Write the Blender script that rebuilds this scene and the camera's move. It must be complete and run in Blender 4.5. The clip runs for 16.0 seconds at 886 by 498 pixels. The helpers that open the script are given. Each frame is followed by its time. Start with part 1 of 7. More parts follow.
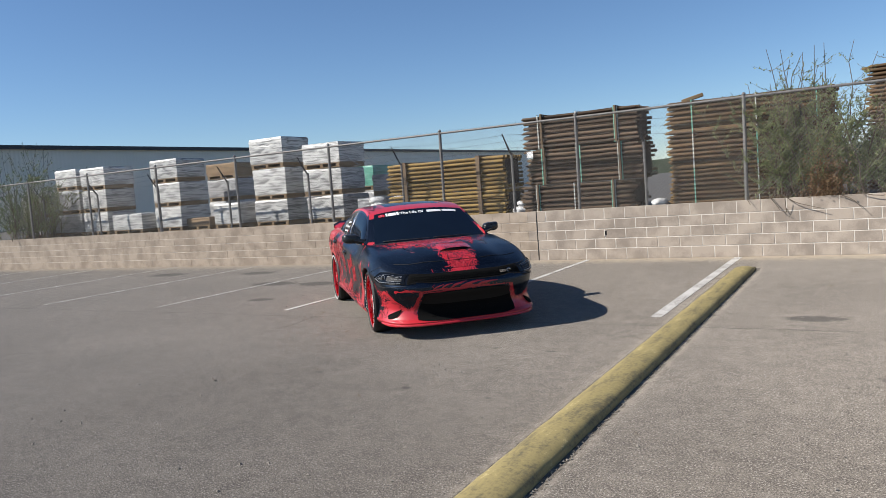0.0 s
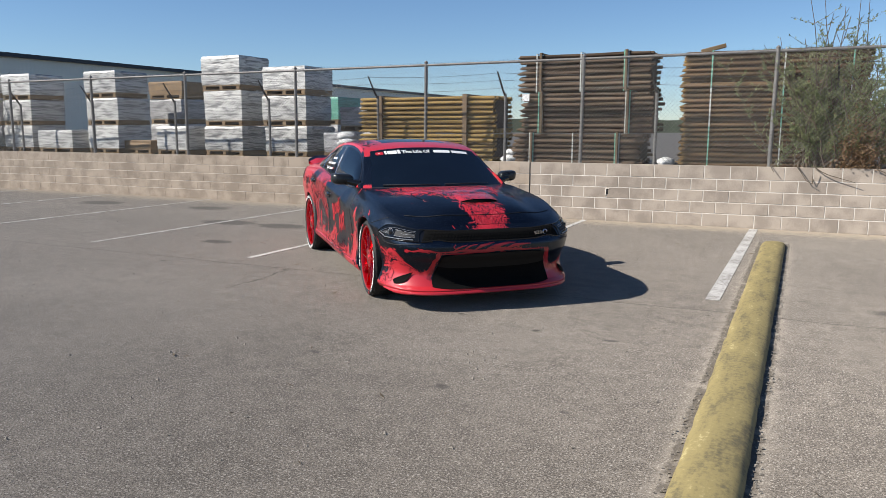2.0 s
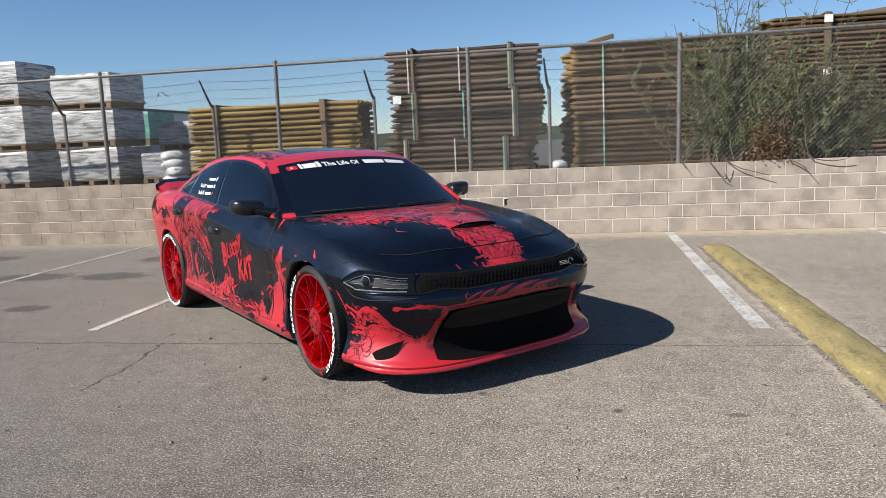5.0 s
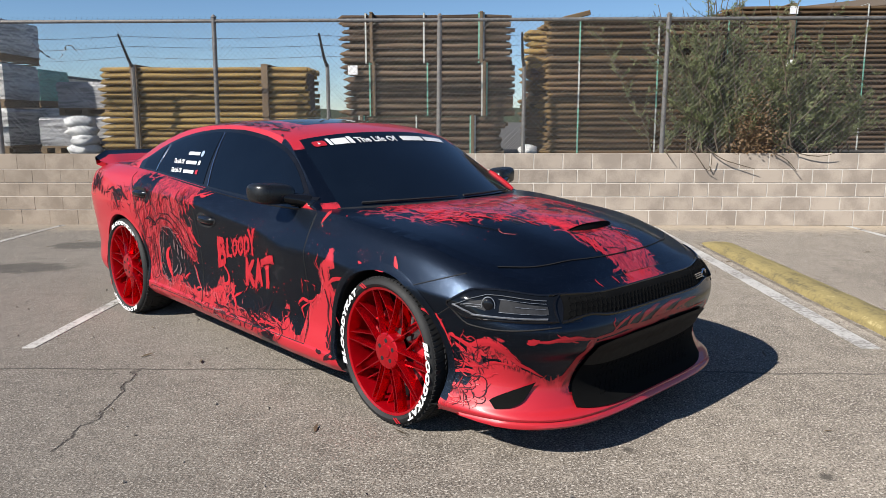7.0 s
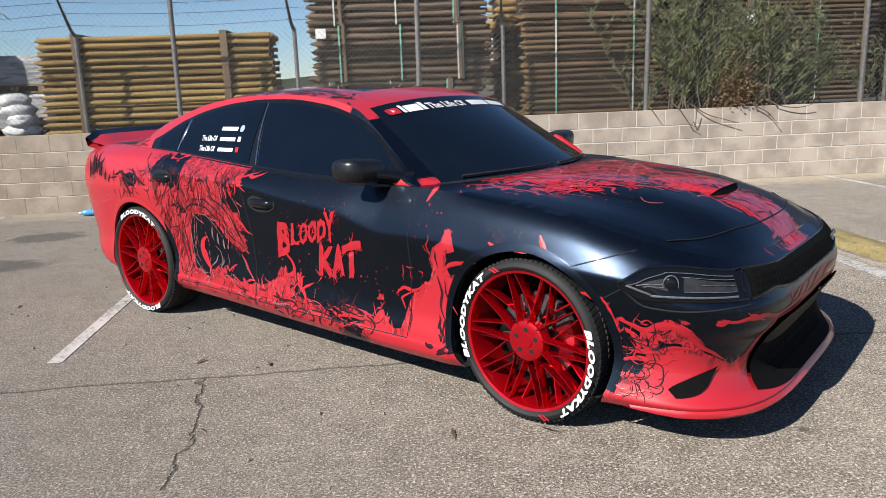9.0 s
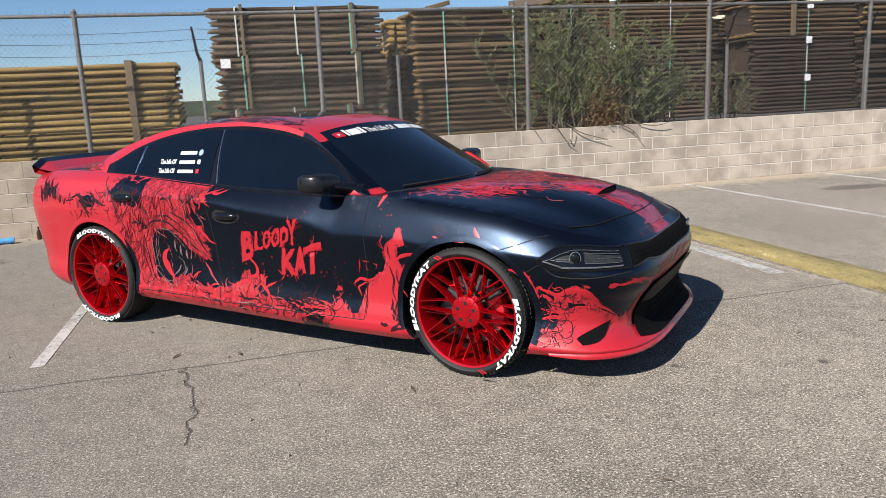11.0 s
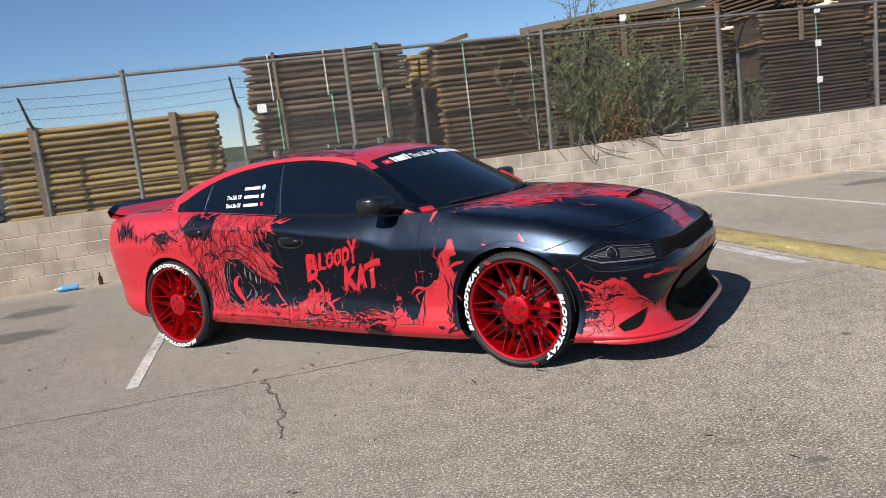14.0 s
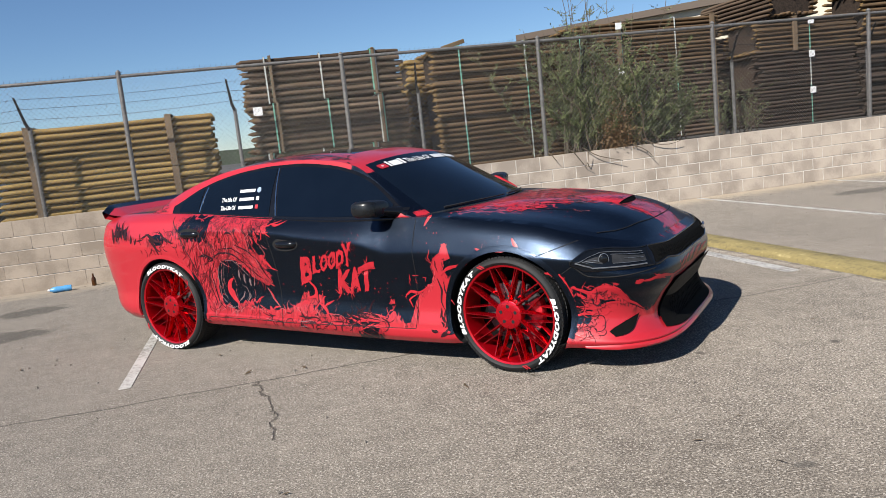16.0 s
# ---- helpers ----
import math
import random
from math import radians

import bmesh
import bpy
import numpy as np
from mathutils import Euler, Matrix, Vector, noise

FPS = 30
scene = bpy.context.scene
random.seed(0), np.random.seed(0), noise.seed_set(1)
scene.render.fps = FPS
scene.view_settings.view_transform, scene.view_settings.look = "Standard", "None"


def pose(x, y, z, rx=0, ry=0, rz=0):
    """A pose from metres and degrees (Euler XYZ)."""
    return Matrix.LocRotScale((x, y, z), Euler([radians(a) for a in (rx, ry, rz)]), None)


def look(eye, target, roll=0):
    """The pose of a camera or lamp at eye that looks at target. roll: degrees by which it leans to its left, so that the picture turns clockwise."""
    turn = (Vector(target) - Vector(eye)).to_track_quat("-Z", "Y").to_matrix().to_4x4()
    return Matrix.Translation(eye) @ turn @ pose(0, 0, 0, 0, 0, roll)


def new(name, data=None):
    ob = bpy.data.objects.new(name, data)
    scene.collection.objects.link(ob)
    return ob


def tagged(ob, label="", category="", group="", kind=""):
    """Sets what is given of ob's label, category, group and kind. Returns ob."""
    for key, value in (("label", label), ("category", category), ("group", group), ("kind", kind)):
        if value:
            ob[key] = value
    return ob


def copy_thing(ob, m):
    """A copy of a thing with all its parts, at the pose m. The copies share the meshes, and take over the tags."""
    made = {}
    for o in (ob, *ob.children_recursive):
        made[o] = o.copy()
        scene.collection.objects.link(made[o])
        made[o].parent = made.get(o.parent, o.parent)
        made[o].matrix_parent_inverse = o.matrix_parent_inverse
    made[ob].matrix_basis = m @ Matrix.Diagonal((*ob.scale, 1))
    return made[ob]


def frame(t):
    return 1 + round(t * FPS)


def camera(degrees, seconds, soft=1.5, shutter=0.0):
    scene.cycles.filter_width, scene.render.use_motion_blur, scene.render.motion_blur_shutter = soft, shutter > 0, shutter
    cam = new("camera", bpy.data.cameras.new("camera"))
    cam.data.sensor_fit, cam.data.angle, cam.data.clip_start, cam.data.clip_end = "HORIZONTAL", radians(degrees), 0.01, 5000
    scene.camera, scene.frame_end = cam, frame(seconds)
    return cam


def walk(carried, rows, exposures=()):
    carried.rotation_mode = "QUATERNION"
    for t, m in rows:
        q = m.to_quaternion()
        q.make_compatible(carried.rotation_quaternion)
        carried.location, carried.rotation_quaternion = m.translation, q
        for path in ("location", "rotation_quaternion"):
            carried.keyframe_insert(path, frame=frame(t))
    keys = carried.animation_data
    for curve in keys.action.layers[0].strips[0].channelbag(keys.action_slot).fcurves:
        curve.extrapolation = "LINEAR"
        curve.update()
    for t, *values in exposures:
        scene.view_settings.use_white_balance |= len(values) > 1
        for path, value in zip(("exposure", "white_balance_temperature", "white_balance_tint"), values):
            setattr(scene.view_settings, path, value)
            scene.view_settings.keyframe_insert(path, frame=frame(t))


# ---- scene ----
import functools

cam = camera(61.4, 16.0, soft=0.8)
PATH = [
    (0, (0.421, -0.067, 1.64), (-0.595, 1.648, 1.477), -4.4),
    (0.5, (0.065, 0.236, 1.605), (-0.869, 1.989, 1.366), -1.6),
    (1, (-0.334, 0.478, 1.582), (-1.225, 2.247, 1.302), -0.1),
    (1.5, (-0.705, 0.71, 1.569), (-1.574, 2.487, 1.269), 0.3),
    (2, (-1.086, 0.989, 1.58), (-1.951, 2.765, 1.266), 0.1),
    (2.5, (-1.465, 1.145, 1.582), (-2.308, 2.931, 1.269), -0.6),
    (3, (-1.78, 1.373, 1.558), (-2.553, 3.193, 1.256), -1.2),
    (3.5, (-2.135, 1.673, 1.534), (-2.79, 3.541, 1.249), -1.4),
    (4, (-2.466, 1.91, 1.509), (-2.982, 3.823, 1.235), -2.1),
    (4.2, (-2.593, 2.045, 1.492), (-3.067, 3.97, 1.23), -2.5),
    (6.3, (-4.018, 3.24, 1.462), (-4.196, 5.204, 1.126), -0.5),
    (6.5, (-4.134, 3.328, 1.467), (-4.27, 5.294, 1.128), -0.4),
    (7, (-4.477, 3.589, 1.459), (-4.524, 5.56, 1.121), -0.1),
    (7.5, (-4.779, 3.756, 1.457), (-4.764, 5.729, 1.13), 0.0),
    (8, (-5.029, 3.905, 1.462), (-4.966, 5.878, 1.141), -0.5),
    (8.5, (-5.215, 4.091, 1.459), (-5.138, 6.062, 1.129), -1.4),
    (9, (-5.444, 4.04, 1.457), (-5.272, 5.986, 1.027), -2.1),
    (9.5, (-5.588, 3.851, 1.493), (-5.218, 5.768, 1.06), -2.3),
    (9.7, (-5.598, 3.762, 1.495), (-5.204, 5.679, 1.086), -3.3),
    (11.8, (-6.06, 2.992, 1.501), (-5.549, 4.889, 1.127), -2.2),
    (12, (-6.063, 2.927, 1.489), (-5.61, 4.841, 1.123), -3.0),
    (12.5, (-6.108, 2.826, 1.473), (-5.751, 4.761, 1.118), -5.4),
    (13, (-6.185, 2.834, 1.474), (-5.857, 4.777, 1.13), -7.1),
    (13.5, (-6.182, 2.833, 1.47), (-5.819, 4.773, 1.147), -7.5),
    (14, (-6.172, 2.815, 1.472), (-5.745, 4.745, 1.17), -7.1),
    (14.5, (-6.159, 2.793, 1.47), (-5.683, 4.712, 1.168), -6.6),
    (15, (-6.153, 2.775, 1.463), (-5.661, 4.688, 1.149), -6.5),
    (15.5, (-6.155, 2.792, 1.468), (-5.682, 4.71, 1.156), -6.7),
    (16, (-6.176, 2.787, 1.469), (-5.732, 4.716, 1.179), -6.4),
]
walk(cam, [(t, look(eye, target, roll)) for t, eye, target, roll in PATH], [(0.0, 0.74), (4.0, 0.71), (6.5, 0.64), (9.5, 0.65), (12.0, 0.6), (16.0, 0.6)])

# ---- light ----
SUN_TO = Vector((-0.77, -0.64, 0.785)).normalized()
world = bpy.data.worlds.new("sky")
scene.world = world
world.use_nodes = True
wn = world.node_tree.nodes
sky = wn.new("ShaderNodeTexSky")
sky.sky_type = "NISHITA"
sky.sun_disc = False
sky.sun_elevation = math.asin(SUN_TO.z)
sky.sun_rotation = math.atan2(SUN_TO.x, SUN_TO.y)
sky.dust_density = 0.0
sky.air_density = 0.9
sky.ozone_density = 6.5
world.node_tree.links.new(sky.outputs["Color"], wn["Background"].inputs["Color"])
wn["Background"].inputs["Strength"].default_value = 0.069
sun = new("sun", bpy.data.lights.new("sun", "SUN"))
sun.data.energy = 5.0
sun.data.angle = radians(0.55)
sun.data.color = (1.0, 0.95, 0.87)
sun.matrix_world = look(SUN_TO * 50, (0, 0, 0))


# ---- materials ----
class Nodes:
    """Small helper to wire a node material."""

    def __init__(self, name):
        self.mat = bpy.data.materials.new(name)
        self.mat.use_nodes = True
        self.tree = self.mat.node_tree
        self.bsdf = self.tree.nodes["Principled BSDF"]
        self.out = self.tree.nodes["Material Output"]

    def node(self, kind, **props):
        n = self.tree.nodes.new(kind)
        for k, v in props.items():
            setattr(n, k, v)
        return n

    def put(self, value, socket):
        if hasattr(value, "is_output"):
            self.tree.links.new(value, socket)
        elif isinstance(value, (tuple, list)) and len(value) == 3 and socket.type == "RGBA":
            socket.default_value = (*value, 1)
        else:
            socket.default_value = value
        return self

    def set(self, **values):
        for k, v in values.items():
            self.put(v, self.bsdf.inputs[k.replace("_", " ")])
        return self

    def coord(self, kind="Object"):
        return self.node("ShaderNodeTexCoord").outputs[kind]

    def scaled(self, vec, s):
        n = self.node("ShaderNodeMapping")
        self.put(vec, n.inputs["Vector"])
        n.inputs["Scale"].default_value = s
        return n.outputs[0]

    def noise(self, vec, scale, detail=3.0, rough=0.55, warp=0.0):
        n = self.node("ShaderNodeTexNoise")
        self.put(vec, n.inputs["Vector"])
        n.inputs["Scale"].default_value = scale
        n.inputs["Detail"].default_value = detail
        n.inputs["Roughness"].default_value = rough
        n.inputs["Distortion"].default_value = warp
        return n.outputs["Fac"]

    def voronoi(self, vec, scale, feature="F1", out="Distance"):
        n = self.node("ShaderNodeTexVoronoi", feature=feature)
        self.put(vec, n.inputs["Vector"])
        n.inputs["Scale"].default_value = scale
        return n.outputs[out]

    def math(self, op, a, b=0.0, c=None):
        n = self.node("ShaderNodeMath", operation=op)
        self.put(a, n.inputs[0])
        self.put(b, n.inputs[1])
        if c is not None:
            self.put(c, n.inputs[2])
        return n.outputs[0]

    def ramp(self, fac, lo, hi, a=0.0, b=1.0):
        n = self.node("ShaderNodeMapRange", interpolation_type="SMOOTHSTEP")
        for v, i in ((fac, 0), (lo, 1), (hi, 2), (a, 3), (b, 4)):
            self.put(v, n.inputs[i])
        return n.outputs[0]

    def mix(self, fac, a, b):
        n = self.node("ShaderNodeMix", data_type="RGBA")
        self.put(fac, n.inputs[0])
        self.put(a, n.inputs[6])
        self.put(b, n.inputs[7])
        return n.outputs[2]

    def bump(self, height, strength=0.3, dist=0.01):
        n = self.node("ShaderNodeBump")
        n.inputs["Strength"].default_value = strength
        n.inputs["Distance"].default_value = dist
        self.put(height, n.inputs["Height"])
        self.put(n.outputs[0], self.bsdf.inputs["Normal"])
        return self

    def split(self, vec):
        n = self.node("ShaderNodeSeparateXYZ")
        self.put(vec, n.inputs[0])
        return n.outputs


def simple(name, col, rough=0.5, metal=0.0, var=0.25, scale=12.0, bump=0.0, coat=0.0, spec=0.5):
    """A plain surface with two scales of variation."""
    m = Nodes(name)
    v = m.coord()
    n = m.math("ADD", m.math("MULTIPLY", m.noise(v, scale, 5), 0.6), m.math("MULTIPLY", m.noise(v, scale * 7, 3), 0.4))
    dark = tuple(c * (1 - var) for c in col)
    lite = tuple(min(1, c * (1 + var)) for c in col)
    m.set(Base_Color=m.mix(m.ramp(n, 0.32, 0.68), dark, lite), Metallic=metal, Coat_Weight=coat, Coat_Roughness=0.08, Specular_IOR_Level=spec)
    m.set(Roughness=m.ramp(n, 0.3, 0.7, max(0.02, rough - 0.06), min(1, rough + 0.06)))
    if bump:
        m.bump(n, bump, 0.01)
    return m.mat


def varied(name, col_a, col_b, rough=0.85, scale=(2, 30, 30), bump=0.4, spec=0.3, tip=None):
    """Wood-like surface: streaks along x, each piece its own tone; tip: the colour of the sharpened end before x = 0."""
    m = Nodes(name)
    r = m.node("ShaderNodeObjectInfo").outputs["Random"]
    v = m.node("ShaderNodeVectorMath", operation="ADD")
    m.put(m.scaled(m.coord(), scale), v.inputs[0])
    c = m.node("ShaderNodeCombineXYZ")
    m.put(m.math("MULTIPLY", r, 57.0), c.inputs[0])
    m.put(c.outputs[0], v.inputs[1])
    n = m.noise(v.outputs[0], 1.0, 5, 0.6)
    t = m.math("ADD", m.math("MULTIPLY", m.ramp(n, 0.3, 0.7), 0.5), m.math("MULTIPLY", r, 0.5))
    col = m.mix(t, col_a, col_b)
    if tip:
        col = m.mix(m.ramp(m.split(m.coord())[0], 0.03, -0.03, 0.0, 0.85), col, tip)
    m.set(Base_Color=col, Roughness=rough, Specular_IOR_Level=spec).bump(n, bump, 0.006)
    return m.mat


def asphalt_material():
    m = Nodes("asphalt")
    v = m.coord()
    x, y, z = m.split(v)
    fine = m.noise(v, 95, 3, 0.8)
    grain = m.noise(v, 74, 2, 0.6)
    pits = m.noise(v, 110, 2, 0.6)
    mid = m.noise(v, 6, 4)
    big = m.noise(v, 0.55, 5, 0.6, 0.4)
    tone = m.math("ADD", m.math("MULTIPLY", fine, 0.76), m.math("ADD", m.math("MULTIPLY", mid, 0.13), m.math("MULTIPLY", big, 0.11)))
    col = m.mix(m.ramp(tone, 0.41, 0.59), (0.0646, 0.0547, 0.0456), (0.251, 0.219, 0.184))
    col = m.mix(m.ramp(grain, 0.56, 0.65, 0.0, 0.95), col, (0.426, 0.388, 0.342))
    worn = m.noise(v, 17, 5, 0.75)
    col = m.mix(m.ramp(worn, 0.52, 0.7, 0.0, 0.55), col, (0.07, 0.06, 0.05))
    col = m.mix(m.ramp(worn, 0.47, 0.33, 0.0, 0.4), col, (0.33, 0.295, 0.25))
    col = m.mix(m.ramp(pits, 0.42, 0.33, 0.0, 0.95), col, (0.0266, 0.0228, 0.0198))
    dust = m.ramp(m.math("ADD", y, m.math("MULTIPLY", m.math("SUBTRACT", mid, 0.5), 0.9)), 13.2, 14.1, 0.0, 0.8)
    col = m.mix(dust, col, (0.319, 0.262, 0.194))
    # ground's sun response painted into the colour: darker south, lighter west
    patchy = m.math("MULTIPLY", m.math("SUBTRACT", big, 0.5), 2.4)
    col = m.mix(m.ramp(m.math("ADD", y, patchy), 6.2, 4.4, 0.0, 0.2), col, (0.06, 0.052, 0.045))
    col = m.mix(m.ramp(m.math("ADD", x, patchy), -4.8, -6.3, 0.0, 0.13), col, (0.34, 0.305, 0.262))
    # pale grit swept along the kerb, and small tar spots
    side = m.math("ADD", m.math("ABSOLUTE", m.math("ADD", m.math("ADD", x, m.math("MULTIPLY", y, 0.007)), 1.361)), m.math("MULTIPLY", m.math("SUBTRACT", m.noise(v, 8, 4), 0.5), 0.22))
    grit = m.math("MULTIPLY", m.ramp(side, 0.17, 0.3, 0.42, 0.0), m.ramp(y, 12.5, 12.8, 1.0, 0.0))
    col = m.mix(grit, col, (0.37, 0.325, 0.27))
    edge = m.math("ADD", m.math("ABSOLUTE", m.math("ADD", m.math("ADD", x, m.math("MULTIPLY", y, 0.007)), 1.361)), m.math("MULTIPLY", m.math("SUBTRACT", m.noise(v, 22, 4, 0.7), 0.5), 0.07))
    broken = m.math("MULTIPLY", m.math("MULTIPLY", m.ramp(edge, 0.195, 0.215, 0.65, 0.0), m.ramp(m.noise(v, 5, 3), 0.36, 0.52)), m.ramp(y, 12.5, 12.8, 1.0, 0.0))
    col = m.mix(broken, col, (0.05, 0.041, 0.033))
    spot = m.math("ADD", m.voronoi(v, 1.15), m.math("MULTIPLY", m.math("SUBTRACT", m.noise(v, 20, 3), 0.5), 0.06))
    col = m.mix(m.ramp(spot, 0.02, 0.05, 0.8, 0.0), col, (0.035, 0.031, 0.027))
    flecks = m.math("ADD", m.voronoi(v, 3.1), m.math("MULTIPLY", m.math("SUBTRACT", m.noise(v, 26, 3), 0.5), 0.1))
    col = m.mix(m.ramp(flecks, 0.02, 0.06, 0.6, 0.0), col, (0.05, 0.043, 0.037))
    # long construction joint and a branching crack
    wob = m.math("MULTIPLY", m.math("SUBTRACT", m.noise(v, 1.6, 4), 0.5), 0.16)
    d1 = m.math("ABSOLUTE", m.math("SUBTRACT", m.math("ADD", y, wob), 7.82))
    wob2 = m.math("MULTIPLY", m.math("SUBTRACT", m.noise(v, 5.0, 4), 0.5), 0.2)
    d2 = m.math("ABSOLUTE", m.math("SUBTRACT", m.math("ADD", m.math("ADD", x, wob2), m.ramp(y, 7.2, 7.8, 0.0, 0.09)), -6.3))
    d2 = m.math("ADD", d2, m.math("ADD", m.ramp(y, 7.84, 7.9, 0, 1), m.ramp(y, 6.7, 6.55, 0, 1)))
    crack = m.math("MINIMUM", d1, d2)
    cm = m.ramp(crack, 0.004, 0.014, 0.66, 0.0)
    col = m.mix(cm, col, (0.0342, 0.0304, 0.0266))
    # oil stains
    stain = None
    for sx, sy, ra, rb in ((-8.64, 9.09, 0.26, 0.16), (-10.05, 10.9, 0.6, 0.3), (-12.06, 12.57, 0.5, 0.3), (-9.0, 12.3, 0.42, 0.3), (-4.2, 5.27, 0.055, 0.035), (-8.9, 10.9, 0.5, 0.28),
                           (-3.05, 5.0, 0.05, 0.04), (-2.34, 6.49, 0.06, 0.03), (-2.23, 4.92, 0.03, 0.02), (-0.2, 8.4, 0.3, 0.16), (1.7, 9.4, 0.5, 0.3), (2.6, 12.2, 0.6, 0.25), (-15.0, 12.4, 0.6, 0.35), (0.6, 6.1, 0.22, 0.1)):
        c = m.node("ShaderNodeVectorMath", operation="SUBTRACT")
        m.put(v, c.inputs[0])
        c.inputs[1].default_value = (sx, sy, 0)
        s = m.scaled(c.outputs[0], (1 / ra, 1 / rb, 0))
        ln = m.node("ShaderNodeVectorMath", operation="LENGTH")
        m.put(s, ln.inputs[0])
        stain = ln.outputs["Value"] if stain is None else m.math("MINIMUM", stain, ln.outputs["Value"])
    sm = m.ramp(m.math("ADD", stain, m.math("MULTIPLY", m.math("SUBTRACT", m.noise(v, 9, 4), 0.5), 1.3)), 0.7, 1.15, 0.6, 0.0)
    col = m.mix(sm, col, (0.038, 0.0357, 0.0327))
    m.set(Base_Color=col, Roughness=0.88, Specular_IOR_Level=0.35, Diffuse_Roughness=0.85)
    m.bump(m.math("SUBTRACT", m.math("ADD", m.math("MULTIPLY", fine, 0.7), grain), m.math("MULTIPLY", cm, 2.0)), 0.7, 0.007)
    return m.mat


def paint_line_material(name="worn_white_paint", lo=0.44, hi=0.62):
    m = Nodes(name)
    v = m.coord()
    n = m.math("ADD", m.math("MULTIPLY", m.noise(v, 30, 5, 0.7), 0.6), m.math("MULTIPLY", m.noise(v, 3.5, 3), 0.4))
    m.set(Base_Color=m.mix(m.ramp(n, lo, hi), (0.48, 0.465, 0.44), (0.22, 0.203, 0.184)), Roughness=0.8).bump(n, 0.3, 0.004)
    return m.mat


def kerb_material():
    m = Nodes("worn_yellow_paint")
    v = m.coord()
    n = m.math("ADD", m.math("MULTIPLY", m.noise(m.scaled(v, (3, 0.7, 3)), 3.2, 5, 0.65), 0.6), m.math("MULTIPLY", m.noise(v, 35, 4, 0.7), 0.4))
    a = m.mix(m.ramp(n, 0.34, 0.54), (0.11, 0.092, 0.05), (0.265, 0.212, 0.088))
    m.set(Base_Color=m.mix(m.ramp(n, 0.56, 0.68), a, (0.456, 0.38, 0.182)), Roughness=0.75).bump(n, 0.5, 0.01)
    return m.mat


def block_material(name="concrete_block", dark=(0.26, 0.219, 0.184), lite=(0.462, 0.396, 0.332)):
    m = Nodes(name)
    r = m.node("ShaderNodeObjectInfo").outputs["Random"]
    i = m.node("ShaderNodeNewGeometry").outputs["Random Per Island"]
    p = m.node("ShaderNodeNewGeometry").outputs["Position"]
    n = m.math("ADD", m.math("MULTIPLY", m.noise(p, 2.4, 4, 0.55), 0.78), m.math("MULTIPLY", m.noise(p, 60, 3, 0.7), 0.22))
    t = m.math("ADD", m.math("MULTIPLY", m.ramp(n, 0.38, 0.6), 0.65), m.math("MULTIPLY", m.math("ADD", r, i), 0.2))
    m.set(Base_Color=m.mix(t, dark, lite), Roughness=0.92, Specular_IOR_Level=0.25, Diffuse_Roughness=0.8).bump(m.noise(p, 150, 2, 0.7), 0.4, 0.004)
    return m.mat


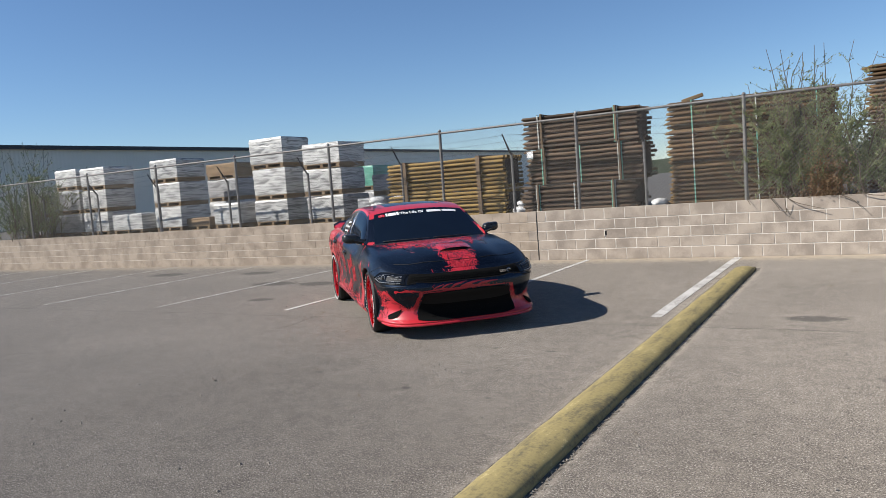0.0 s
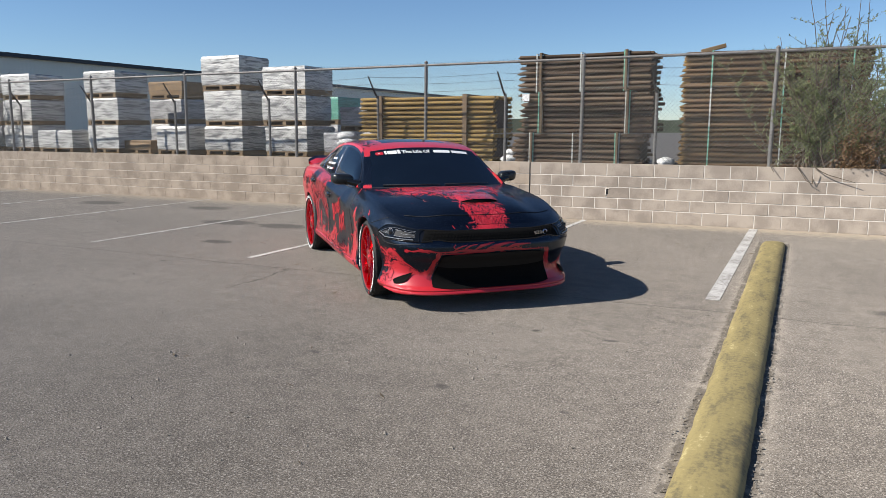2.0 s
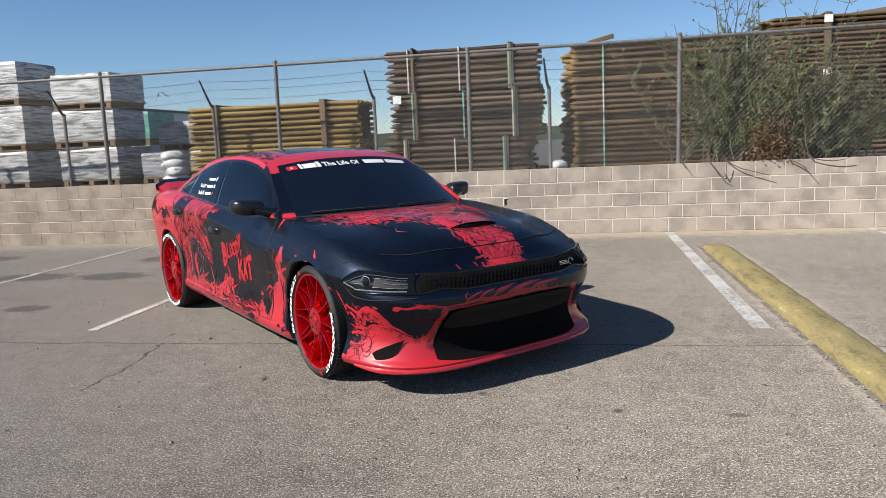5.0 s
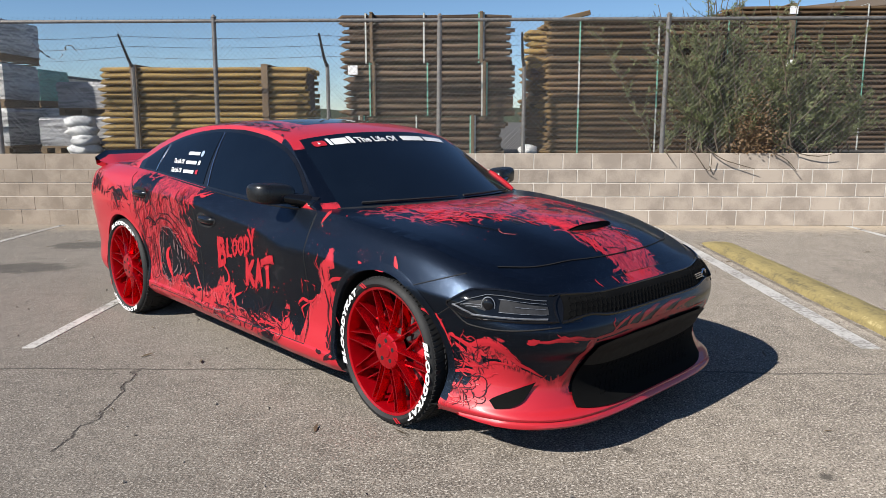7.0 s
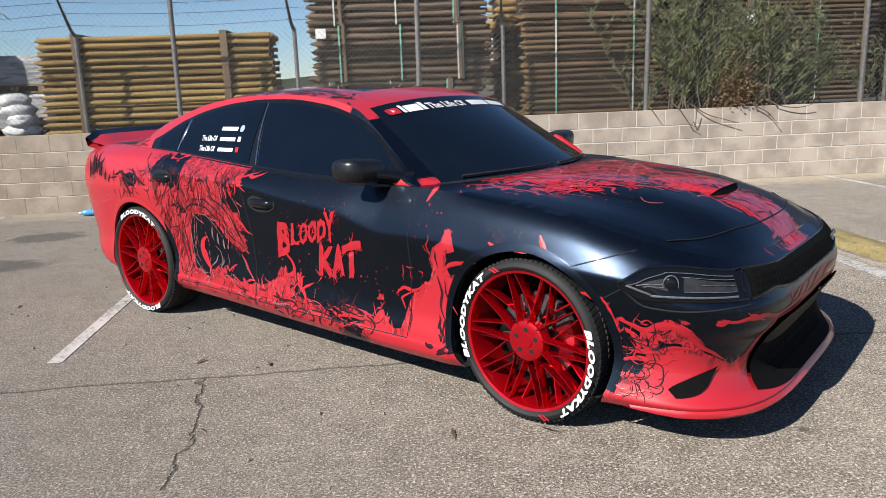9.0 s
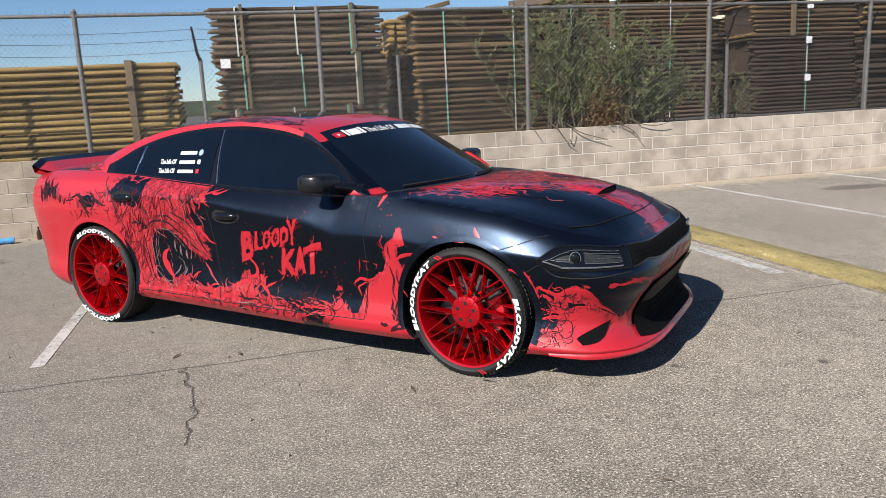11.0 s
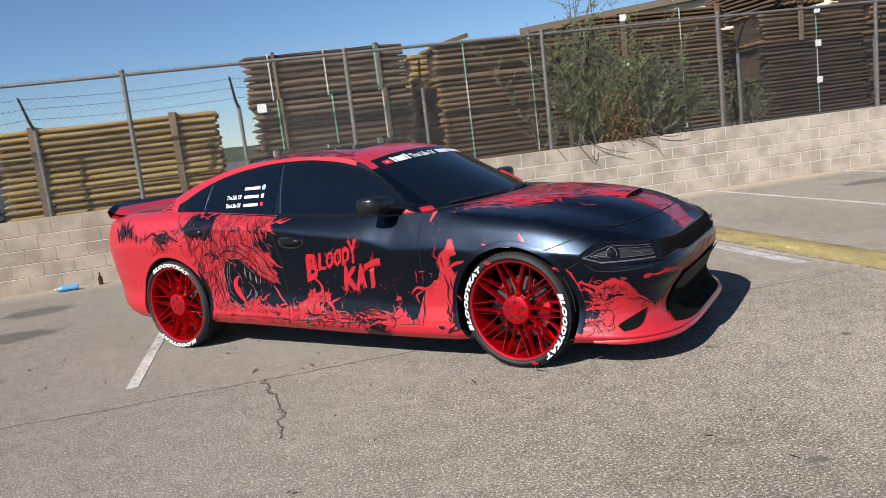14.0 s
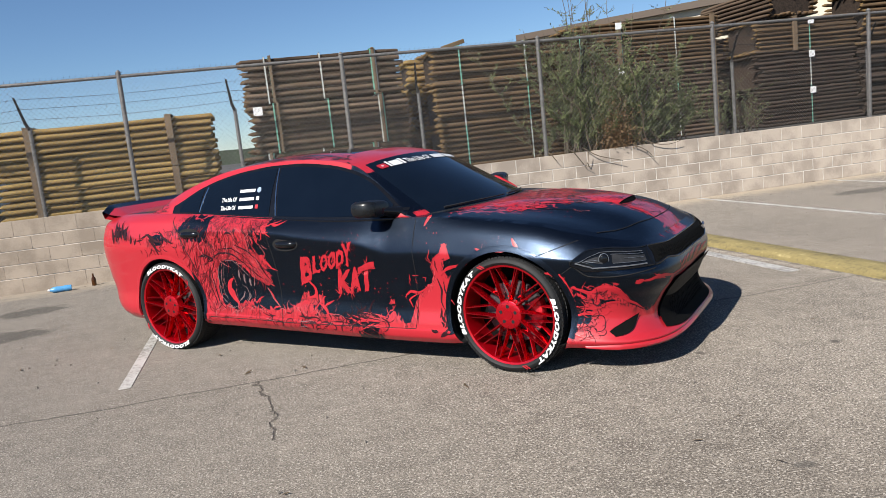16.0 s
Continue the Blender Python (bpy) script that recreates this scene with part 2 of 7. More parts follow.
def wrap_material(name, hair, flowing, rag):
    """Printed vinyl wrap: blue-black ground with torn red brushwork. The vertex value 'wrap' says how red a place is; past 1.25 either way it is plain."""
    m = Nodes(name)
    v = m.coord()
    a = m.node("ShaderNodeAttribute", attribute_name="wrap").outputs["Fac"]
    x, y, z = m.split(v)
    free = m.ramp(m.math("ABSOLUTE", a), 1.0, 1.25, 1, 0)
    flow = m.scaled(v, flowing)
    n1 = m.noise(flow, 3.3, 3, 0.5, 1.2)
    n2 = m.noise(flow, 9, 3, 0.55, 1.6)
    torn = m.math("ADD", m.math("MULTIPLY", m.math("SUBTRACT", n1, 0.5), 1.5), m.math("MULTIPLY", m.math("SUBTRACT", n2, 0.5), 1.7))
    red = m.ramp(m.math("ADD", a, m.math("MULTIPLY", m.math("MULTIPLY", torn, rag), free)), -0.02, 0.02)
    # winding strands, thin far from the red and thick near it
    near = m.math("MULTIPLY", m.math("MAXIMUM", m.math("ADD", a, 0.55), 0.0), free)
    for scale, warp, k in ((2.4, 1.6, 0.026), (4.2, 1.8, 0.022)):
        n = m.noise(flow, scale, 1, 0.4, warp)
        d = m.math("SUBTRACT", m.math("ABSOLUTE", m.math("SUBTRACT", n, 0.5)), m.math("MULTIPLY", near, k))
        red = m.math("MAXIMUM", red, m.math("MULTIPLY", m.ramp(d, 0.0, 0.005, 1, 0), m.ramp(near, 0.1, 0.16)))
    # dark pen hatching and pale strokes inside the red
    hv = m.scaled(v, hair)
    n4 = m.noise(hv, 11, 3, 0.55, 1.3)
    n5 = m.noise(hv, 21, 2, 0.5, 1.0)
    mixed = m.ramp(a, 1.02, 0.35)
    patch = m.ramp(n1, 0.42, 0.56, 0.35, 1.0)
    pen = m.math("MULTIPLY", m.math("MAXIMUM", m.ramp(m.math("ABSOLUTE", m.math("SUBTRACT", n4, 0.5)), 0.008, 0.03, 1, 0), m.ramp(m.math("ABSOLUTE", m.math("SUBTRACT", n5, 0.46)), 0.008, 0.026, 0.9, 0)), m.math("MULTIPLY", mixed, patch))
    pale = m.math("MULTIPLY", m.ramp(m.math("ABSOLUTE", m.math("SUBTRACT", n4, 0.6)), 0.002, 0.014, 0.6, 0), mixed)
    rcol = m.mix(m.math("MULTIPLY", m.ramp(n2, 0.5, 0.36), mixed), (0.432, 0.016, 0.0264), (0.24, 0.0064, 0.0128))
    rcol = m.mix(pale, rcol, (0.528, 0.12, 0.128))
    rcol = m.mix(m.math("MULTIPLY", pen, 0.93), rcol, (0.024, 0.0032, 0.0056))
    flake = m.split(m.voronoi(v, 850, out="Color"))[0]
    black = m.mix(m.ramp(flake, 0.95, 1.0), (0.0185, 0.027, 0.043), (0.16, 0.19, 0.25))
    col = m.mix(red, black, rcol)
    m.set(Base_Color=col, Metallic=m.math("MULTIPLY", m.math("SUBTRACT", 1.0, red), 0.97))
    m.set(Roughness=m.mix(red, (0.355, 0.355, 0.355), (0.42, 0.42, 0.42)), Coat_Weight=m.mix(red, (0.3, 0.3, 0.3), (0.65, 0.65, 0.65)), Coat_Roughness=m.mix(red, (0.08, 0.08, 0.08), (0.07, 0.07, 0.07)), Specular_IOR_Level=m.mix(red, (0.25, 0.25, 0.25), (0.45, 0.45, 0.45)))
    # metal flakes lie at slightly different tilts under the clear coat
    tilt = m.node("ShaderNodeVectorMath", operation="SUBTRACT")
    m.put(m.voronoi(v, 420, out="Color"), tilt.inputs[0])
    tilt.inputs[1].default_value = (0.5, 0.5, 0.5)
    amount = m.node("ShaderNodeVectorMath", operation="SCALE")
    m.put(tilt.outputs[0], amount.inputs[0])
    m.put(m.math("MULTIPLY", m.math("SUBTRACT", 1.0, red), 0.05), amount.inputs["Scale"])
    tilted = m.node("ShaderNodeVectorMath", operation="ADD")
    m.put(m.node("ShaderNodeNewGeometry").outputs["Normal"], tilted.inputs[0])
    m.put(amount.outputs[0], tilted.inputs[1])
    unit = m.node("ShaderNodeVectorMath", operation="NORMALIZE")
    m.put(tilted.outputs[0], unit.inputs[0])
    m.put(unit.outputs[0], m.bsdf.inputs["Normal"])
    return m.mat


def glass_material():
    m = Nodes("tinted_glass")
    n = m.noise(m.coord(), 4, 3)
    m.set(Base_Color=m.mix(n, (0.003, 0.006, 0.012), (0.005, 0.009, 0.017)), Roughness=0.03, Specular_IOR_Level=0.13, Specular_Tint=(0.33, 0.53, 1.0, 1.0))
    return m.mat


def rim_material(name, metal, rough):
    m = Nodes(name)
    n = m.noise(m.coord(), 20, 3)
    m.set(Base_Color=m.mix(n, (0.62, 0.002, 0.011), (0.74, 0.004, 0.018)), Metallic=metal, Roughness=rough, Coat_Weight=0.8, Coat_Roughness=0.05)
    return m.mat


def plastic_film_material(name, a, b):
    m = Nodes(name)
    r = m.node("ShaderNodeObjectInfo").outputs["Random"]
    v = m.coord()
    n = m.noise(m.scaled(v, (0.8, 0.8, 6.0)), 3.0, 5, 0.6, 0.5)
    k = m.noise(m.scaled(v, (1, 1, 2.2)), 6, 3, 0.6, 1.0)
    layer = m.ramp(m.math("FRACT", m.math("MULTIPLY", m.split(v)[2], 11.0)), 0.0, 0.16, 0.55, 0.0)
    # shade in the film's creases painted in as dark streaks, following the bump
    t = m.math("ADD", m.math("MULTIPLY", m.ramp(n, 0.36, 0.56), 0.65), m.math("MULTIPLY", r, 0.35))
    col = m.mix(m.math("MULTIPLY", layer, m.ramp(k, 0.4, 0.6)), m.mix(t, a, b), tuple(c * 0.5 for c in a))
    m.set(Base_Color=col, Roughness=0.4, Specular_IOR_Level=0.5).bump(m.math("ADD", n, m.math("MULTIPLY", k, 0.5)), 0.6, 0.03)
    return m.mat


def leaf_material(name, a, b):
    m = Nodes(name)
    i = m.node("ShaderNodeNewGeometry").outputs["Random Per Island"]
    n = m.noise(m.coord(), 2.0, 3)
    t = m.math("ADD", m.math("MULTIPLY", i, 0.6), m.math("MULTIPLY", n, 0.4))
    m.set(Base_Color=m.mix(t, a, b), Roughness=0.6, Specular_IOR_Level=0.3)
    tr = m.node("ShaderNodeBsdfTranslucent")
    m.put(m.mix(t, a, b), tr.inputs["Color"])
    ms = m.node("ShaderNodeMixShader")
    ms.inputs[0].default_value = 0.25
    m.tree.links.new(m.bsdf.outputs[0], ms.inputs[1])
    m.tree.links.new(tr.outputs[0], ms.inputs[2])
    m.tree.links.new(ms.outputs[0], m.out.inputs[0])
    return m.mat


def corrugated_material(name, col):
    m = Nodes(name)
    v = m.coord()
    n = m.noise(v, 0.4, 4)
    w = m.math("SINE", m.math("MULTIPLY", m.split(v)[1], 20.0))
    m.set(Base_Color=m.mix(n, tuple(c * 0.85 for c in col), col), Roughness=0.55, Metallic=0.0).bump(w, 0.3, 0.02)
    return m.mat


M_ASPHALT = asphalt_material()
M_LINE = paint_line_material()
M_LINEFADED = paint_line_material("faded_white_paint", 0.36, 0.56)
M_KERB = kerb_material()
M_BLOCK = block_material()
M_BLOCKTAN = block_material("tan_concrete_block", (0.292, 0.238, 0.187), (0.492, 0.41, 0.329))
M_MORTARTAN = simple("tan_mortar", (0.56, 0.5, 0.43), 0.95, var=0.15, scale=8, bump=0.3)
M_MORTAR = simple("mortar", (0.54, 0.5, 0.445), 0.95, var=0.2, scale=8, bump=0.3)
M_WRAP = wrap_material("printed_vinyl_wrap", (1.5, 1.5, 0.42), (1.0, 1.1, 0.7), 0.5)
M_WRAPTOP = wrap_material("printed_hood_wrap", (0.8, 1.3, 1.0), (0.8, 1.15, 1.0), 1.0)
M_INK = simple("black_print", (0.02, 0.024, 0.032), 0.55, var=0.2, scale=30, spec=0.2)
M_DARKINK = simple("dark_red_print", (0.03, 0.009, 0.013), 0.6, var=0.5, scale=8, spec=0.15)
M_DEEPINK = simple("deep_red_print", (0.16, 0.006, 0.011), 0.5, var=0.4, scale=12, spec=0.3)
M_PALEINK = simple("pale_red_print", (0.4, 0.09, 0.1), 0.5, var=0.2, scale=30)
M_GREYINK = simple("grey_print", (0.15, 0.1, 0.105), 0.4, var=0.4, scale=30)
M_GLASS = glass_material()
M_RIM = rim_material("candy_red_metal", 0.74, 0.3)
M_SPOKE = rim_material("polished_candy_red_metal", 0.86, 0.14)
M_TYRE = simple("rubber", (0.009, 0.009, 0.0095), 0.7, var=0.3, scale=30, bump=0.1)
M_WHITE = simple("white_print", (0.705, 0.705, 0.705), 0.45, var=0.04)
M_REDPRINT = simple("red_print", (0.4, 0.0144, 0.024), 0.4, var=0.12, scale=20)
M_BLUEPRINT = simple("blue_print", (0.266, 0.342, 0.471), 0.45, var=0.05)
M_BLACK = simple("gloss_black_trim", (0.006, 0.006, 0.007), 0.16, var=0.2, coat=0.35, spec=0.3)
M_MATTE = simple("matte_black_plastic", (0.012, 0.012, 0.013), 0.6, var=0.3, scale=25)
M_SATIN = simple("satin_black_shell", (0.009, 0.0095, 0.0105), 0.3, var=0.2, scale=20)
M_PANEL = simple("dark_grey_plastic", (0.006, 0.006, 0.006), 0.6, var=0.25, scale=30, spec=0.2)
# near-black colour for the shade in openings; the black meshes share it
M_HOLE = simple("cavity_shade_and_mesh", (0.004, 0.004, 0.004), 0.9, var=0.3, spec=0.1)
M_LAMP = simple("smoked_lens", (0.005, 0.006, 0.008), 0.035, var=0.2, spec=0.3)
M_LAMPIN = simple("lamp_reflector", (0.34, 0.35, 0.37), 0.38, metal=0.8, var=0.3, scale=60)
M_LAMPDARK = simple("smoked_lamp_inside", (0.022, 0.023, 0.026), 0.6, var=0.3, scale=30, spec=0.15)
M_CHROME = simple("bright_metal", (0.6, 0.6, 0.62), 0.18, metal=1.0, var=0.1)
M_DISC = simple("brake_steel", (0.1, 0.1, 0.105), 0.5, metal=0.7, var=0.3)
M_SEAM = simple("seam_shadow", (0.004, 0.004, 0.005), 0.8, var=0.1)
M_GALV = simple("galvanised_steel", (0.162, 0.155, 0.149), 0.6, metal=0.3, var=0.3, scale=18)
M_WIRE = simple("fence_wire", (0.1, 0.098, 0.096), 0.5, metal=0.2, var=0.3)
M_RUST = simple("rusty_steel", (0.05, 0.045, 0.042), 0.7, metal=0.3, var=0.4, scale=20)
M_LOGDARK = varied("weathered_post_wood", (0.016, 0.01, 0.0064), (0.15, 0.102, 0.068), tip=(0.1, 0.06, 0.028))
# also painted on the bundle cores as shade between the logs
M_LOGOLD = varied("blackened_post_wood_and_gap_shade", (0.0122, 0.00836, 0.00608), (0.0646, 0.0441, 0.0319))
M_LOGBROWN = varied("brown_post_wood", (0.016, 0.0098, 0.0055), (0.15, 0.094, 0.05), tip=(0.17, 0.105, 0.04))
M_LOGGOLD = varied("treated_post_wood", (0.085, 0.05, 0.0145), (0.36, 0.24, 0.082))
M_STAKE = varied("stake_wood", (0.0988, 0.0684, 0.0418), (0.182, 0.129, 0.0836), scale=(30, 30, 3))
M_PALLET = varied("pallet_wood", (0.12, 0.078, 0.042), (0.26, 0.185, 0.11))
M_FILM = plastic_film_material("white_wrap_film", (0.1, 0.1, 0.102), (0.6, 0.595, 0.575))
M_FILMGREY = plastic_film_material("grey_wrap_film", (0.13, 0.13, 0.14), (0.4, 0.4, 0.405))
M_SACK = simple("white_woven_sack", (0.6, 0.6, 0.59), 0.6, var=0.12, scale=9, bump=0.3)
M_FILMTEAL = plastic_film_material("teal_wrap_film", (0.015, 0.18, 0.125), (0.14, 0.38, 0.3))
M_CARTON = simple("brown_carton", (0.205, 0.137, 0.076), 0.85, var=0.2, scale=5, bump=0.1)
M_STRAPG = simple("green_strap", (0.152, 0.38, 0.289), 0.4, var=0.15)
M_STRAPW = simple("white_strap", (0.456, 0.471, 0.441), 0.4, var=0.1)
M_YARD = simple("yard_gravel", (0.06, 0.055, 0.049), 0.95, var=0.3, scale=3, bump=0.5)
M_LEAF = leaf_material("grey_green_leaves", (0.05, 0.07, 0.028), (0.28, 0.31, 0.145))
M_DRYLEAF = leaf_material("dry_leaves", (0.122, 0.0684, 0.0342), (0.228, 0.152, 0.0836))
M_BARK = simple("bark", (0.0988, 0.076, 0.0532), 0.9, var=0.35, scale=25, bump=0.4)
M_SHEDWALL = corrugated_material("pale_metal_siding", (0.8, 0.76, 0.66))
M_SHEDROOF = corrugated_material("dark_metal_roof", (0.03, 0.035, 0.045))
M_TANWALL = corrugated_material("tan_metal_siding", (0.6, 0.53, 0.41))
M_BROWNROOF = corrugated_material("brown_metal_roof", (0.0912, 0.0646, 0.0456))
M_FAR = simple("distant_trees", (0.0266, 0.038, 0.0228), 1.0, var=0.4, scale=0.15)
M_PEBBLE = simple("pebbles", (0.213, 0.19, 0.16), 0.9, var=0.5, scale=40)
M_DRY = simple("dry_litter", (0.0912, 0.0646, 0.038), 0.9, var=0.5, scale=60)
M_AMBER = simple("amber_glass", (0.06, 0.022, 0.006), 0.12, var=0.2)
M_CUP = simple("blue_plastic", (0.0912, 0.304, 0.57), 0.3, var=0.1)


# ---- mesh helpers ----
def finish(me, mat, smooth=None):
    if mat is not None:
        me.materials.append(mat)
    if smooth is not None:
        me.polygons.foreach_set("use_smooth", [True] * len(me.polygons))
        me.set_sharp_from_angle(angle=radians(smooth))
    me.update()
    return me


def mesh_of(bm, name, mat, smooth=None):
    me = bpy.data.meshes.new(name)
    bmesh.ops.recalc_face_normals(bm, faces=bm.faces)
    bm.to_mesh(me)
    bm.free()
    return finish(me, mat, smooth)


def thing(name, m, label, category, group="", kind=""):
    ob = new(name)
    ob.empty_display_size = 0.2
    ob.matrix_basis = m
    return tagged(ob, label, category, group, kind)


def part(name, bm, mat, parent, label="", smooth=None, m=None):
    me = bm if isinstance(bm, bpy.types.Mesh) else mesh_of(bm, name, mat, smooth)
    ob = new(name, me)
    ob.parent = parent
    if m is not None:
        ob.matrix_basis = m
    return tagged(ob, label)


def solo(name, bm, mat, label, category, kind="", m=None, smooth=None, group=""):
    ob = new(name, mesh_of(bm, name, mat, smooth))
    if m is not None:
        ob.matrix_basis = m
    return tagged(ob, label, category, group, kind)


def add_box(bm, x0, x1, y0, y1, z0, z1, bevel=0.0, m=None):
    vs = [bm.verts.new(((x0, x1)[i & 1], (y0, y1)[i >> 1 & 1], (z0, z1)[i >> 2])) for i in range(8)]
    fs = [bm.faces.new([vs[i] for i in q]) for q in ((0, 2, 3, 1), (4, 5, 7, 6), (0, 1, 5, 4), (2, 6, 7, 3), (0, 4, 6, 2), (1, 3, 7, 5))]
    if bevel:
        es = {e for f in fs for e in f.edges}
        r = bmesh.ops.bevel(bm, geom=list(es), offset=bevel, segments=2, affect="EDGES", profile=0.5)
        vs = list({v for f in r["faces"] for v in f.verts} | {v for v in vs if v.is_valid})
    if m is not None:
        for v in vs:
            v.co = m @ v.co
    return bm


def add_tube(bm, pts, radius, sides=6, cap=True):
    """A tube along points; radius a number or one for each point."""
    pts = [Vector(p) for p in pts]
    rad = radius if isinstance(radius, (list, tuple)) else [radius] * len(pts)
    rings = []
    ref = None
    for i, p in enumerate(pts):
        d = (pts[min(i + 1, len(pts) - 1)] - pts[max(i - 1, 0)]).normalized()
        if ref is None:
            ref = Vector((0, 0, 1)) if abs(d.z) < 0.9 else Vector((1, 0, 0))
        a = (ref - d * ref.dot(d)).normalized()
        b = d.cross(a)
        ref = a
        rings.append([bm.verts.new(p + rad[i] * (a * math.cos(2 * math.pi * k / sides) + b * math.sin(2 * math.pi * k / sides))) for k in range(sides)])
    for r, s in zip(rings, rings[1:]):
        for k in range(sides):
            bm.faces.new((r[k], r[(k + 1) % sides], s[(k + 1) % sides], s[k]))
    if cap and sides > 2:
        bm.faces.new(rings[0][::-1])
        bm.faces.new(rings[-1])
    return bm


def add_grid(bm, rows, close=False):
    """Faces over rows of points."""
    vs = [[bm.verts.new(p) for p in row] for row in rows]
    for a, b in zip(vs, vs[1:]):
        n = len(a)
        for k in range(n if close else n - 1):
            bm.faces.new((a[k], a[(k + 1) % n], b[(k + 1) % n], b[k]))
    return vs


def add_lathe(bm, profile, seg=48, axis="y"):
    """Profile of (radius, offset) spun round the axis."""
    rows = []
    for k in range(seg):
        a = 2 * math.pi * k / seg
        rows.append([(r * math.cos(a), o, r * math.sin(a)) for r, o in profile])
    vs = [[bm.verts.new(p) for p in row] for row in rows]
    for k in range(seg):
        a, b = vs[k], vs[(k + 1) % seg]
        for i in range(len(a) - 1):
            bm.faces.new((a[i], b[i], b[i + 1], a[i + 1]))
    return bm


def text_points(body, size, spacing=1.0, bold=0.0):
    """A mesh of words in the built-in font, flat in x and y, with a small thickness."""
    cu = bpy.data.curves.new("words", "FONT")
    cu.body, cu.size, cu.space_character, cu.resolution_u, cu.offset = body, size, spacing, 2, bold
    ob = new("words", cu)
    me = bpy.data.meshes.new_from_object(ob.evaluated_get(bpy.context.evaluated_depsgraph_get()))
    bpy.data.objects.remove(ob)
    bm = bmesh.new()
    bm.from_mesh(me)
    bpy.data.meshes.remove(me)
    return bm


def kv(x, pts):
    """Smooth value through (x, value) keys in rising x."""
    if x <= pts[0][0]:
        return pts[0][1]
    if x >= pts[-1][0]:
        return pts[-1][1]
    for i in range(len(pts) - 1):
        if x <= pts[i + 1][0]:
            break

    def slope(j):
        if j <= 0 or j >= len(pts) - 1:
            k = min(max(j, 0), len(pts) - 2) if j > 0 else 0
            return (pts[k + 1][1] - pts[k][1]) / (pts[k + 1][0] - pts[k][0])
        a = (pts[j][1] - pts[j - 1][1]) / (pts[j][0] - pts[j - 1][0])
        b = (pts[j + 1][1] - pts[j][1]) / (pts[j + 1][0] - pts[j][0])
        return 0.0 if a * b <= 0 else 2 * a * b / (a + b)

    (x0, v0), (x1, v1) = pts[i], pts[i + 1]
    h = x1 - x0
    t = (x - x0) / h
    return (v0 * (2 * t**3 - 3 * t**2 + 1) + slope(i) * h * (t**3 - 2 * t**2 + t) + v1 * (3 * t**2 - 2 * t**3) + slope(i + 1) * h * (t**3 - t**2))


def sstep(a, b, x):
    t = min(1, max(0, (x - a) / (b - a)))
    return t * t * (3 - 2 * t)


# ---- ground, yard, wall ----
WALL_Y0, WALL_Y1, WALL_H, YARD_Z = 14.12, 14.32, 1.01, 0.95
bm = bmesh.new()
add_grid(bm, [[(x, y, 0) for x in (-700, -40, 20, 700)] for y in (-700, -20, 14.2, 700)])
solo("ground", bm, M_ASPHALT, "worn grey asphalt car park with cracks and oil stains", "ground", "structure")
bm = bmesh.new()
add_box(bm, -120, 160, WALL_Y1 + 0.003, 400, 0.3, YARD_Z)
solo("yard_ground", bm, M_YARD, "raised gravel storage yard behind a retaining wall", "ground", "structure")

bm = bmesh.new()
for x in (-7.3, -4.62, 0.94, 3.55, 6.3, 9.0):
    add_box(bm, x - 0.042, x + 0.042, 8.22 if x < -3 else 9.2, 14.05, -0.02, 0.004)
solo("parking_lines", bm, M_LINE, "worn white parking bay lines on asphalt", "road marking", "structure")
bm = bmesh.new()
for x in (-26.2, -23.0, -19.8, -16.6, -13.4, -10.17):
    add_box(bm, x - 0.045, x + 0.045, 8.22, 14.05, -0.02, 0.004)
solo("faded_parking_lines", bm, M_LINEFADED, "faded white parking bay lines on asphalt", "road marking", "structure")
bm = bmesh.new()
add_box(bm, -1.88, -1.75, 8.3, 14.0, -0.02, 0.004)
solo("bay_edge_line", bm, M_LINE, "wide worn white line beside the yellow kerb", "road marking", "structure")

# yellow half-round kerb
rng = random.Random(3)
bm = bmesh.new()
rows = []
for i in range(141):
    y = 12.5 - i * 0.13
    end = min(1, 0.35 + i * 0.25)
    w = 0.155 * (0.8 + 0.2 * end)
    rows.append([(-1.41 - 0.007 * (y - 7.0) + w * math.cos(a) + rng.uniform(-0.004, 0.004), y, max(-0.01, 0.082 * end * math.sin(a) ** 0.7 + rng.uniform(-0.003, 0.003)) if 0.01 < a < 3.13 else -0.01)
                 for a in [math.pi * k / 12 for k in range(13)]])
add_grid(bm, rows)
bm.faces.new([bm.verts.new((p[0], p[1] + 0.002, p[2])) for p in rows[0]])
solo("kerb", bm, M_KERB, "worn yellow painted half-round concrete kerb", "kerb", "structure", smooth=50)
# broken grit along the foot of the kerb
bm = bmesh.new()
for i in range(2200):
    s = rng.choice((-1, 1))
    y = rng.uniform(-4, 12.5)
    x = -1.41 - 0.007 * (y - 7.0) + s * (0.17 + abs(rng.gauss(0, 0.025)))
    r = rng.uniform(0.003, 0.012)
    c = Vector((x, y, r * 0.4))
    vs = [bm.verts.new(c + Vector((r * math.cos(a), r * math.sin(a), rng.uniform(-0.3, 0.3) * r))) for a in (0, 2.1, 4.2)] + [bm.verts.new(c + Vector((0, 0, r * 0.8)))]
    for q in ((0, 1, 3), (1, 2, 3), (2, 0, 3)):
        bm.faces.new([vs[k] for k in q])
solo("kerb_grit", bm, M_PEBBLE, "loose grit along the foot of the kerb", "gravel", "stuff")
bm = bmesh.new()
